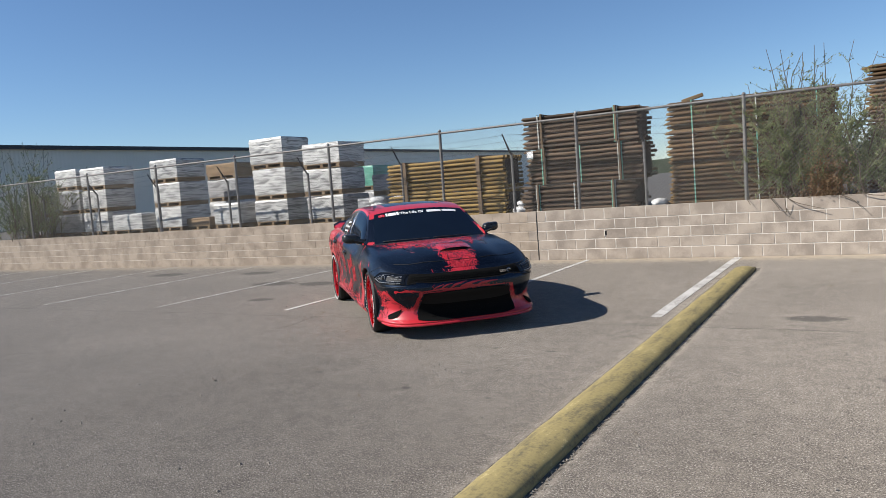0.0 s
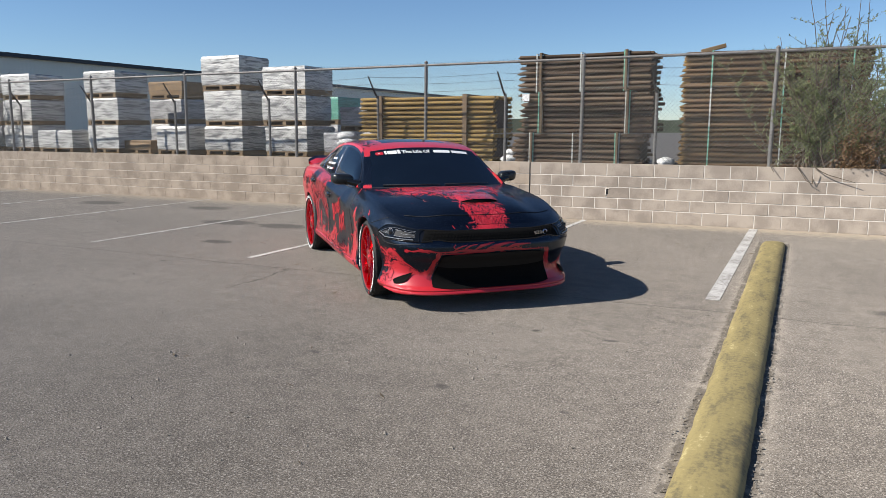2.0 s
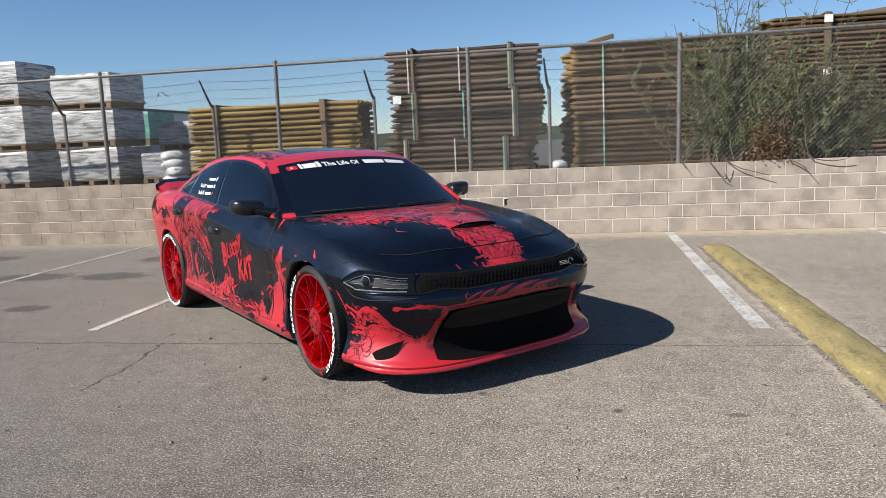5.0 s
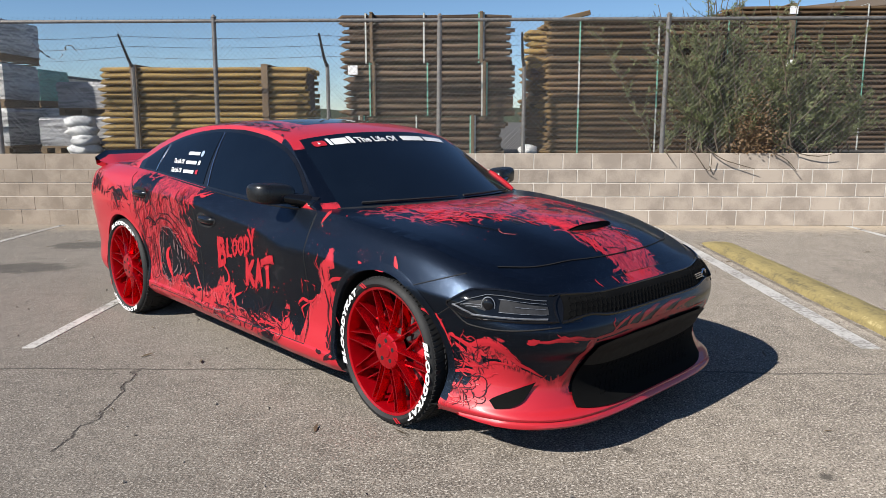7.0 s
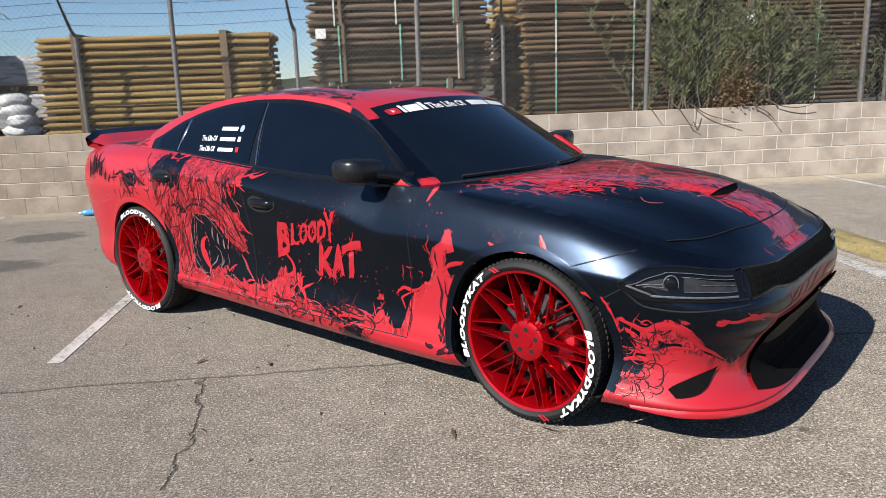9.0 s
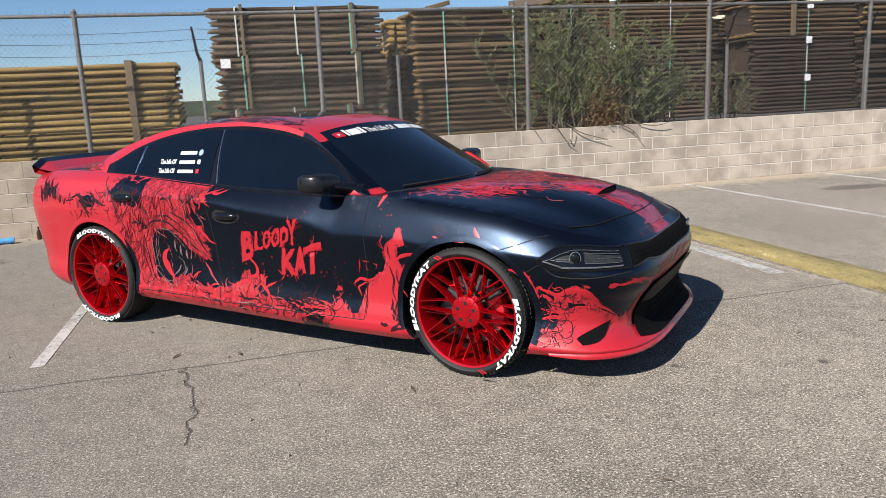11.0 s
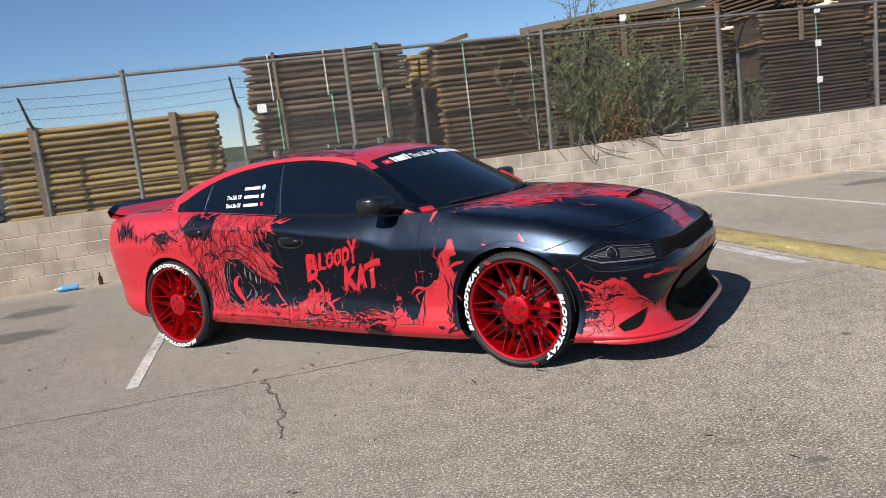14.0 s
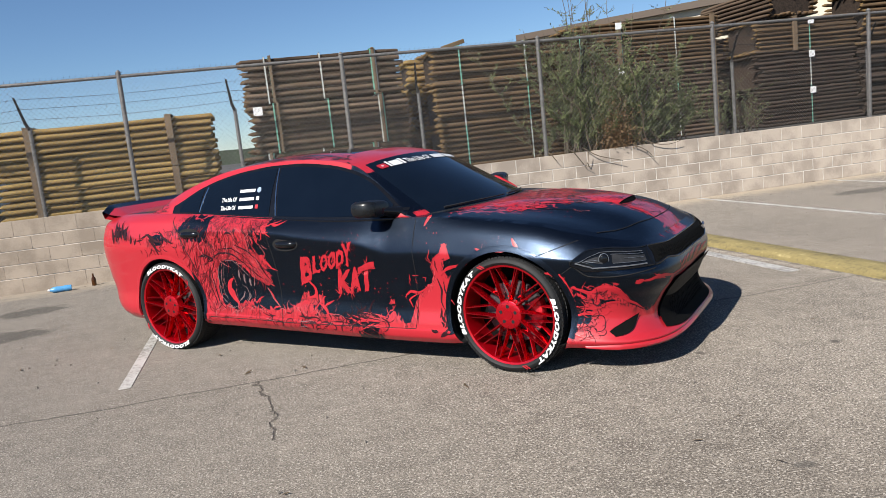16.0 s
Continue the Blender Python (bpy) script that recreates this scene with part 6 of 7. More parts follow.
# vent slots are flat patches, their shade painted black
for sgn in (1, -1):
    for k in range(22):
        bm = bmesh.new()
        x = 1.52 + k * 0.0155
        y = 0.5 - 0.05 * ((k - 8) / 14) ** 2
        add_grid(bm, [[(x + dx, sgn * (y + dy), hood_z(x + dx, y + dy) + 0.0022) for dx in (-0.004, 0.004)] for dy in (-0.006, 0.006)])
        part("hood_vent", bm, M_HOLE, car, "small hood vent slot, its shade drawn in black")
# hood shut line
for sgn in (1, -1):
    bm = bmesh.new()
    pts = []
    for i in range(30):
        u = i / 29
        y = 0.72 * math.sin(u * math.pi / 2)
        x = 2.262 - 0.2 * (y / 0.72) ** 2.6
        pts.append((x, sgn * y, hood_z(x, y) + 0.002))
    add_tube(bm, pts, 0.003, 4)
    part("panel_gap", bm, M_SEAM, car)
# wipers
for y0, y1 in ((-0.62, -0.05), (0.0, 0.55)):
    bm = bmesh.new()
    add_tube(bm, [over(0.865, (y0 + (y1 - y0) * i / 8) / 0.8, 0.014) + Vector((0.0, 0, 0)) for i in range(9)], [0.008, 0.008, 0.008, 0.007, 0.007, 0.006, 0.006, 0.005, 0.004], 5)
    part("wiper", bm, M_MATTE, car, smooth=50)
bm = bmesh.new()
rows = [[over(0.88, q, 0.004 - 0.012 * s) + Vector((0.06 * s, 0, 0)) for s in (-0.5, 0, 1)] for q in [-0.92 + 1.84 * k / 20 for k in range(21)]]
add_grid(bm, rows)
part("cowl", bm, M_MATTE, car, "matte black cowl strip")
# spoiler
bm = bmesh.new()
rows = []
for i in range(31):
    v = -1 + i / 15
    y = 0.79 * v
    e = sstep(1.0, 0.86, abs(v))
    x = -2.50 + 0.16 * abs(v) ** 3
    z = 1.135 + 0.045 * e
    rows.append([(x + 0.2, y * 0.97, 1.11), (x + 0.06, y, z), (x + 0.02, y, z + 0.012), (x - 0.04, y, z + 0.036), (x - 0.055, y, z + 0.026), (x - 0.03, y, z - 0.03), (x + 0.12, y * 0.97, 1.075)])
add_grid(bm, rows)
me = mesh_of(bm, "rear_spoiler", M_WRAP, 40)
at = me.attributes.new("wrap", "FLOAT", "POINT")
at.data.foreach_set("value", [1.3 if i % 7 in (0, 1, 5, 6) else -1.3 for i in range(len(me.vertices))])
part("rear_spoiler", me, None, car, "black lipped boot spoiler")
bm = bmesh.new()
rows = [[body_point(abs(v) * 0.55, f) * 1.0 + Vector((-0.004, 0, 0)) for f in (0.72, 0.8, 0.88)] for v in [-1 + k / 10 for k in range(21)]]
rows = [[(p.x, math.copysign(p.y, i - 9.9), p.z) for p in row] for i, row in enumerate(rows)]
add_grid(bm, rows)
part("tail_lamp", bm, M_REDPRINT, car, "wide red tail lamp band")


# ---- wheels ----
def build_wheel(sx, sy):
    """Local: axle along y, outer face at -y."""
    ob = part("wheel", add_lathe(bmesh.new(), ((0.296, 0.21), (0.296, 0.02), (0.301, 0.0), (0.313, -0.004), (0.315, 0.004), (0.306, 0.012), (0.306, 0.24)), 72), M_RIM, car, "glossy candy red multi-spoke wheel", smooth=40)
    bm = bmesh.new()
    add_lathe(bm, ((0.312, 0.0), (0.317, -0.008), (0.33, -0.016), (0.345, -0.012), (0.355, 0.002), (0.362, 0.02), (0.364, 0.06), (0.364, 0.2), (0.362, 0.235), (0.35, 0.26), (0.312, 0.25)), 72)
    tyre = part("tyre", bm, M_TYRE, ob, "low-profile black tyre", smooth=40)
    bm = bmesh.new()
    for k in range(90):
        a = 2 * math.pi * k / 90
        rot = Matrix.Rotation(a, 4, "Y")
        for y0, y1, s in ((0.004, 0.055, 0.5), (0.062, 0.125, -0.6), (0.132, 0.195, 0.6)):
            sh = Matrix.Rotation(s * 0.4, 4, "Z")
            add_box(bm, -0.0085, 0.0085, -(y1 - y0) / 2, (y1 - y0) / 2, 0.3555 if y0 < 0.01 else 0.361, 0.3685 if y0 > 0.01 else 0.3645, m=rot @ Matrix.Translation((0, (y0 + y1) / 2, 0)) @ sh)
    tagged(part("tread", bm, M_TYRE, tyre), kind="stuff")
    # ten twisted spokes, each with a thinner branch set behind it
    def spoke(p0, p1, w0, w1, y0, y1, depth):
        bm = bmesh.new()
        rows = []
        p0, p1 = Vector(p0), Vector(p1)
        t = Vector((-(p1 - p0).z, 0, (p1 - p0).x)).normalized()
        for i in range(7):
            u = i / 6
            c = p0.lerp(p1, u) + Vector((0, y0 + (y1 - y0) * u + 0.006 * math.sin(math.pi * u), 0))
            w = w0 + (w1 - w0) * u
            e = t * 0.0026
            rows.append([c - t * w * 0.7 + Vector((0, depth, 0)), c - t * w + Vector((0, 0.03, 0)), c - e, c + e, c + t * w + Vector((0, 0.03, 0)), c + t * w * 0.7 + Vector((0, depth, 0))])
        add_grid(bm, rows)
        return bm

    for k in range(10):
        a0 = radians(14 + 36 * k)
        hubp = Vector((0.07 * math.cos(a0), 0, 0.07 * math.sin(a0)))
        rimp = Vector((0.304 * math.cos(a0 - 0.245), 0, 0.304 * math.sin(a0 - 0.245)))
        part("spoke", spoke(hubp, rimp, 0.0135, 0.0048, 0.004, 0.0, 0.055), M_SPOKE, ob, smooth=8)
        start = hubp.lerp(rimp, 0.16)
        rim2 = Vector((0.304 * math.cos(a0 + 0.27), 0, 0.304 * math.sin(a0 + 0.27)))
        part("spoke", spoke(start, rim2, 0.0075, 0.004, 0.036, 0.008, 0.05), M_SPOKE, ob, smooth=8)
        deep0 = Vector((0.1 * math.cos(a0 + 0.3), 0, 0.1 * math.sin(a0 + 0.3)))
        deep1 = Vector((0.298 * math.cos(a0 - 0.12), 0, 0.298 * math.sin(a0 - 0.12)))
        part("spoke", spoke(deep0, deep1, 0.008, 0.006, 0.075, 0.05, 0.04), M_RIM, ob, smooth=8)
    bm = bmesh.new()
    add_lathe(bm, ((0.0, 0.0), (0.03, 0.0), (0.034, 0.006), (0.078, 0.004), (0.088, 0.009), (0.091, 0.025), (0.091, 0.06)), 40)
    hub = part("hub", bm, M_RIM, ob, smooth=35)
    for k in range(5):
        a = 2 * math.pi * k / 5 + 0.3
        # dark disc paints the shade in each lug hole
        bm = bmesh.new()
        add_lathe(bm, ((0.0, 0.004), (0.011, 0.004), (0.011, 0.012)), 12)
        bmesh.ops.translate(bm, verts=bm.verts, vec=(0.052 * math.cos(a), 0, 0.052 * math.sin(a)))
        part("lug_hole", bm, M_SEAM, hub)
    bm = bmesh.new()
    add_lathe(bm, ((0.06, 0.10), (0.19, 0.10), (0.195, 0.108), (0.195, 0.125)), 48)
    part("brake_disc", bm, M_DISC, ob, "grey steel brake disc", smooth=40)
    # flat black disc added as the shade deep inside the wheel
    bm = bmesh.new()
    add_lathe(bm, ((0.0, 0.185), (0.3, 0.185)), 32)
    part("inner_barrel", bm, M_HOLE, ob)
    bm = bmesh.new()
    rows = []
    for i in range(9):
        a = -0.5 + i / 8
        rows.append([(r * math.cos(a), y, r * math.sin(a)) for r, y in ((0.13, 0.075), (0.2, 0.075), (0.205, 0.09), (0.205, 0.13))])
    add_grid(bm, rows)
    part("brake_caliper", bm, M_REDPRINT, ob, smooth=40)
    # sidewall lettering, twice
    for mid in (radians(165), radians(-18)):
        bm = text_points("BLOODYKAT", 0.033, 1.14, 0.0022)
        for v in bm.verts:
            v.co.x += 0.22 * v.co.y
        bmesh.ops.triangulate(bm, faces=bm.faces)
        bmesh.ops.subdivide_edges(bm, edges=[e for e in bm.edges if e.calc_length() > 0.008], cuts=1)
        xs = [v.co.x for v in bm.verts]
        x0, x1 = min(xs), max(xs)
        ys = [v.co.y for v in bm.verts]
        k0, k1 = min(ys), max(ys)
        for v in bm.verts:
            a = mid - ((v.co.x - x0) / (x1 - x0) - 0.5) * radians(78)
            r = 0.3195 + (v.co.y - k0) / (k1 - k0) * 0.031
            off = -0.0185
            v.co = Vector((r * math.cos(a), off, r * math.sin(a)))
        part("lettering", bm, M_WHITE, tyre, "white raised tyre lettering")
    for mid in (radians(116), radians(-72)):
        bm = bmesh.new()
        for k in (-1, 1):
            rows = []
            for r in (0.3195, 0.334, 0.3485):
                a = mid + k * 0.027 + (r - 0.334) * 2.6
                rows.append([(r * math.cos(a + d), -0.018, r * math.sin(a + d)) for d in (-0.017, 0.017)])
            add_grid(bm, rows)
        part("slash_mark", bm, M_REDPRINT, tyre)
    return ob


w0 = build_wheel(1, -1)
OUT = 0.93
STEER = -2.5
w0.matrix_basis = pose(HUB_X, -OUT + 0.006, HUB_Z, 0, 0, STEER)
for sx, sy, rz, spin in ((-1, -1, 0, 37), (1, 1, 180, 20), (-1, 1, 180, 75)):
    copy_thing(w0, pose(sx * HUB_X, sy * OUT, HUB_Z, 0, 0, rz + (STEER if sx > 0 else 0)) @ pose(0, 0, 0, 0, spin if sx > 0 else 78, 0))


# ---- graphics ----
def side_graphic(name, bm, mat, at_pt, label="", parent=car):
    for v in bm.verts:
        x, z = at_pt(v.co.x, v.co.y)
        v.co = Vector((x, -(side_y(x, z) + 0.0025), z))
    return part(name, bm, mat, parent, label)


def brush_letters(rows, seed):
    """Ragged brush capitals: each a letter with its left, right, foot and head on the door, and the lean of its strokes."""
    heap = bmesh.new()
    for n, (ch, x0, x1, z0, z1, rise) in enumerate(rows):
        bm = text_points(ch, 1.0, 1.0, 0.045)
        bmesh.ops.triangulate(bm, faces=bm.faces)
        for _ in range(2):
            bmesh.ops.subdivide_edges(bm, edges=[e for e in bm.edges if e.calc_length() > 0.09], cuts=1)
        us, ws = [v.co.x for v in bm.verts], [v.co.y for v in bm.verts]
        u0, u1, w0, w1 = min(us), max(us), min(ws), max(ws)
        for v in bm.verts:
            u, w = (v.co.x - u0) / (u1 - u0), (v.co.y - w0) / (w1 - w0)
            k = noise.noise_vector(Vector((u * 9 + seed + 7 * n, w * 9, 0)))
            f = noise.noise_vector(Vector((u * 30 + seed, w * 30 + n, 5)))
            x = x0 + (x1 - x0) * u + 0.03 * (w - 0.5) + 0.007 * k.x + 0.004 * f.x
            z = z0 + (z1 - z0) * w + rise * (u - 0.5) + 0.01 * k.y + 0.008 * f.y
            v.co = Vector((x, z, 0))
        me = bpy.data.meshes.new("letter")
        bm.to_mesh(me)
        bm.free()
        heap.from_mesh(me)
        bpy.data.meshes.remove(me)
    return heap


bm = brush_letters((("B", -0.075, 0.035, 0.565, 0.765, 0.03), ("L", 0.045, 0.115, 0.635, 0.765, 0.01), ("O", 0.115, 0.19, 0.65, 0.775, 0.02), ("O", 0.19, 0.265, 0.665, 0.79, 0.02), ("D", 0.265, 0.34, 0.68, 0.805, 0.02), ("Y", 0.325, 0.41, 0.685, 0.85, 0.02)), 3)
wording_a = side_graphic("wording", bm, M_REDPRINT, lambda u, w: (u, w), "ragged red brush lettering")
bm = brush_letters((("K", 0.25, 0.37, 0.49, 0.66, 0.0), ("A", 0.35, 0.45, 0.5, 0.68, 0.02), ("T", 0.425, 0.57, 0.51, 0.7, 0.05)), 9)
wording_b = side_graphic("wording", bm, M_REDPRINT, lambda u, w: (u, w), "ragged red brush lettering")


def glass_patch(name, bm, mat, at_pt, label=""):
    for v in bm.verts:
        v.co = at_pt(v.co.x, v.co.y)
    return part(name, bm, mat, car, label)


def flat_bar(w, h, n=10, rad=0.0):
    bm = bmesh.new()
    add_grid(bm, [[(w * i / n, h * j / 2, 0) for j in range(3)] for i in range(n + 1)])
    return bm


def banner(u, w):
    """Windshield header: u metres to the car's left, w up the glass."""
    t = 0.43 - w * 0.8
    e, _ = rail(t)
    return over(t, (-0.55 + u) / e.y, 0.003) + Vector((0.002, 0, 0))


bm = bmesh.new()
add_grid(bm, [[(0.0425 + 0.0425 * u, 0.026 + 0.026 * v * (1 - 0.35 * max(0, abs(u) - 0.7) / 0.3), 0) for v in (-1, 0, 1)] for u in (-1, -0.85, -0.7, -0.35, 0, 0.35, 0.7, 0.85, 1)])
glass_patch("banner_logo", bm, M_REDPRINT, lambda u, w: banner(u, w) + Vector((0.001, 0, 0.001)), "red rounded rectangle sticker")
bm = bmesh.new()
bm.faces.new([bm.verts.new(p) for p in ((0.033, 0.014, 0), (0.056, 0.026, 0), (0.033, 0.038, 0))])
glass_patch("banner_triangle", bm, M_WHITE, lambda u, w: banner(u, w) + Vector((0.002, 0, 0.002)), "white triangle")
for u, w in ((0.1, 0.022), (0.13, 0.105), (0.243, 0.03)):
    glass_patch("banner_mark", flat_bar(w, 0.056 if w > 0.05 else 0.066), M_WHITE, lambda a, b, u=u: banner(u + a, b), "plain white bar")
bm = text_points("The Life Of", 0.068, 1.0, 0.0018)
glass_patch("banner_words", bm, M_WHITE, lambda u, w: banner(0.29 + u, w + 0.003), "white lettering on the glass")
for u, w in ((0.655, 0.2), (0.875, 0.2)):
    glass_patch("banner_mark", flat_bar(w, 0.045), M_WHITE, lambda a, b, u=u: banner(u + a, b + 0.004), "plain white bar")

for k, (z, txt, bars, mat) in enumerate(((1.235, "", ((0.15, 0.16),), M_BLUEPRINT), (1.175, "The Life Of", ((0.16, 0.15),), M_WHITE), (1.115, "The Life Of", ((0.16, 0.15),), M_REDPRINT))):
    def on_window(u, w, z=z):
        x = -0.90 + u
        zz = z + w
        return flank(x, flank_h(x, zz), -1, 0.009)
    if txt:
        bm = text_points(txt, 0.042, 0.92, 0.0012)
        glass_patch("window_words", bm, M_WHITE, lambda u, w, f=on_window: f(u * 0.9, w), "white lettering on the glass")
    for u, w in bars:
        glass_patch("window_mark", flat_bar(w, 0.021), M_WHITE, lambda a, b, u=u, f=on_window: f(u + 0.035 + a, b), "plain white bar")
    bm = bmesh.new()
    bm.faces.new([bm.verts.new((0.383 + 0.02 * math.cos(a), 0.012 + 0.02 * math.sin(a), 0)) for a in ([2 * math.pi * j / 16 for j in range(16)] if k == 0 else [math.pi / 4 + j * math.pi / 2 for j in range(4)])])
    glass_patch("window_badge", bm, mat, lambda u, w, f=on_window: f(u, w), "small round badge" if k == 0 else "small square badge")


# ---- brush strokes of the wrap, laid on the panels ----
def on_side(u, w, lift):
    return Vector((u, -(side_y(u, w) + lift), w))


def on_nose(u, w, lift):
    return Vector((nose_x(u, w) + lift, u, w))


def on_hood(u, w, lift):
    return Vector((u, w, hood_z(u, w) + lift))


def ribbon(bm, pts, w, surf, lift):
    """A stroke through pts, widest at a third of its way and pointed at its end."""
    n = len(pts)
    rows = []
    for i, (a, b) in enumerate(pts):
        p, q = pts[max(0, i - 1)], pts[min(n - 1, i + 1)]
        dx, dz = q[0] - p[0], q[1] - p[1]
        ln = math.hypot(dx, dz) or 1
        u = i / (n - 1)
        k = w * (0.25 + 0.75 * min(1, u * 3)) * (1 - max(0, u - 0.33) / 0.67) ** 0.7 + 0.0006
        rows.append([surf(a - dz / ln * k, b + dx / ln * k, lift), surf(a, b, lift + 0.0006), surf(a + dz / ln * k, b - dx / ln * k, lift)])
    add_grid(bm, rows)


def strand(bm, at, angle, length, w, curl, surf, lift, rg, forks=0):
    n = max(6, int(length / 0.014))
    pts = [at]
    a, turn = radians(angle), 0.0
    for i in range(n):
        turn = 0.75 * turn + rg.gauss(0, curl)
        a += turn
        u, w1 = pts[-1][0] + math.cos(a) * length / n, pts[-1][1] + math.sin(a) * length / n
        if surf is on_side and (w1 < kv(u, Z_BOT) + 0.03 or w1 > kv(u, Z_SH) - 0.01 or (u > 2.13 and w1 < 0.41) or math.hypot(abs(u) - HUB_X, w1 - HUB_Z) < ARCH_R + 0.012):
            break
        pts.append((u, w1))
        if forks and i in (n // 2, n // 4) and rg.random() < 0.6:
            strand(bm, pts[-1], math.degrees(a) + rg.choice((-40, 40)) * rg.uniform(0.5, 1.2), length * 0.45, w * 0.6, curl, surf, lift, rg, forks - 1)
    if len(pts) > 3:
        ribbon(bm, pts, w, surf, lift)


def splash(bm, count, cx, cz, sx, sz, r0, r1, surf, lift, rg):
    for _ in range(count):
        u, w, r = rg.gauss(cx, sx), rg.gauss(cz, sz), rg.uniform(r0, r1)
        add_grid(bm, [[surf(u + r * k * math.cos(t), w + r * k * 1.3 * math.sin(t), lift) for t in [2 * math.pi * j / 7 for j in range(7)]] for k in (0.2, 1)], close=True)


def tendril(bm, keys, w, surf, lift, rg, wob=0.006):
    """A flowing ribbon of paint through its keys."""
    n = len(keys) - 1
    ks = [(i, k[0]) for i, k in enumerate(keys)], [(i, k[1]) for i, k in enumerate(keys)]
    pts = []
    for i in range(n * 8 + 1):
        u = i / 8
        j = noise.noise_vector(Vector((u * 1.7, keys[0][0] * 9, keys[0][1] * 9)))
        pts.append((kv(u, ks[0]) + wob * j.x, kv(u, ks[1]) + wob * j.y))
    ribbon(bm, pts, w, surf, lift)


rg = random.Random(77)
bm = bmesh.new()
# drips and tongues at the edge of the rear red
for x, z, a, ln, w in ((-0.33, 1.0, -12, 0.2, 0.008), (-0.4, 0.97, -55, 0.1, 0.008), (-0.36, 0.98, -80, 0.1, 0.007), (-0.46, 0.95, -95, 0.1, 0.008), (-0.42, 0.75, -62, 0.16, 0.009), (-0.5, 0.64, -50, 0.12, 0.008),
                       (-0.12, 0.4, 60, 0.13, 0.016), (-0.05, 0.45, 20, 0.22, 0.014), (0.05, 0.42, -20, 0.18, 0.012), (0.1, 0.4, 30, 0.1, 0.008), (-0.55, 0.66, -60, 0.1, 0.01)):
    strand(bm, (x, z), a, ln, w, 0.1, on_side, 0.0016, rg)
for i in range(14):
    x = rg.uniform(-0.7, 0.2)
    strand(bm, (x, 0.36 + 0.05 * math.sin(x * 9)), rg.uniform(15, 70), rg.uniform(0.06, 0.16), rg.uniform(0.003, 0.01), 0.14, on_side, 0.0016, rg)
# front door and fender
for keys, w in ((((0.97, 0.54), (0.9, 0.502), (0.85, 0.512), (0.81, 0.49), (0.79, 0.465)), 0.01), (((0.84, 0.4), (0.82, 0.45), (0.86, 0.475), (0.9, 0.492)), 0.006), (((1.09, 0.62), (1.16, 0.668), (1.23, 0.685), (1.3, 0.69)), 0.011),
                (((1.04, 0.7), (1.02, 0.74), (1.035, 0.77), (1.03, 0.79)), 0.002), (((1.04, 0.7), (1.01, 0.72), (1.0, 0.74)), 0.0015), (((0.851, 0.625), (0.846, 0.585), (0.842, 0.546)), 0.003),
                (((0.872, 0.618), (0.895, 0.619), (0.92, 0.614)), 0.0025), (((0.9, 0.612), (0.895, 0.58), (0.905, 0.557)), 0.0025), (((0.95, 0.61), (0.975, 0.6), (0.965, 0.575)), 0.0018), (((0.63, 0.33), (0.55, 0.345), (0.42, 0.362)), 0.006),
                (((0.6, 0.3), (0.5, 0.31), (0.4, 0.3), (0.33, 0.315)), 0.011), (((0.62, 0.27), (0.52, 0.275), (0.45, 0.262)), 0.012), (((0.48, 0.29), (0.4, 0.325), (0.34, 0.335)), 0.006), (((1.1, 0.6), (1.12, 0.5), (1.16, 0.42)), 0.006),
                (((1.02, 1.0), (0.985, 0.965), (0.97, 0.93)), 0.011), (((1.36, 0.79), (1.41, 0.768), (1.45, 0.765)), 0.01), (((1.5, 0.765), (1.55, 0.772), (1.58, 0.767)), 0.008), (((1.6, 0.84), (1.635, 0.79), (1.66, 0.745)), 0.011)):
    tendril(bm, keys, w, on_side, 0.0016, rg)
for i in range(12):
    x = rg.uniform(0.3, 0.75)
    strand(bm, (x, 0.26 + rg.uniform(0, 0.06)), rg.uniform(150, 200), rg.uniform(0.05, 0.14), rg.uniform(0.002, 0.006), 0.16, on_side, 0.0016, rg)
splash(bm, 9, 1.05, 0.9, 0.06, 0.05, 0.0012, 0.0045, on_side, 0.0016, rg)
splash(bm, 26, 0.42, 0.83, 0.04, 0.04, 0.0008, 0.003, on_side, 0.0016, rg)
splash(bm, 16, 0.05, 0.5, 0.2, 0.05, 0.002, 0.005, on_side, 0.0016, rg)
splash(bm, 18, 0.68, 0.5, 0.09, 0.06, 0.0015, 0.004, on_side, 0.0016, rg)
# ragged brush ends round the lettering
for word, count in ((wording_a, 46), (wording_b, 36)):
    spots = [v.co.copy() for v in word.data.vertices]
    for i in range(count):
        c = rg.choice(spots)
        strand(bm, (c.x, c.z), rg.choice((-150, -90, -60, 30, 120)) + rg.gauss(0, 20), rg.uniform(0.015, 0.06), rg.uniform(0.0015, 0.004), 0.08, on_side, 0.003, rg, 0)
    splash(bm, 10, sum(c.x for c in spots) / len(spots), sum(c.z for c in spots) / len(spots), 0.14, 0.09, 0.001, 0.003, on_side, 0.003, rg)
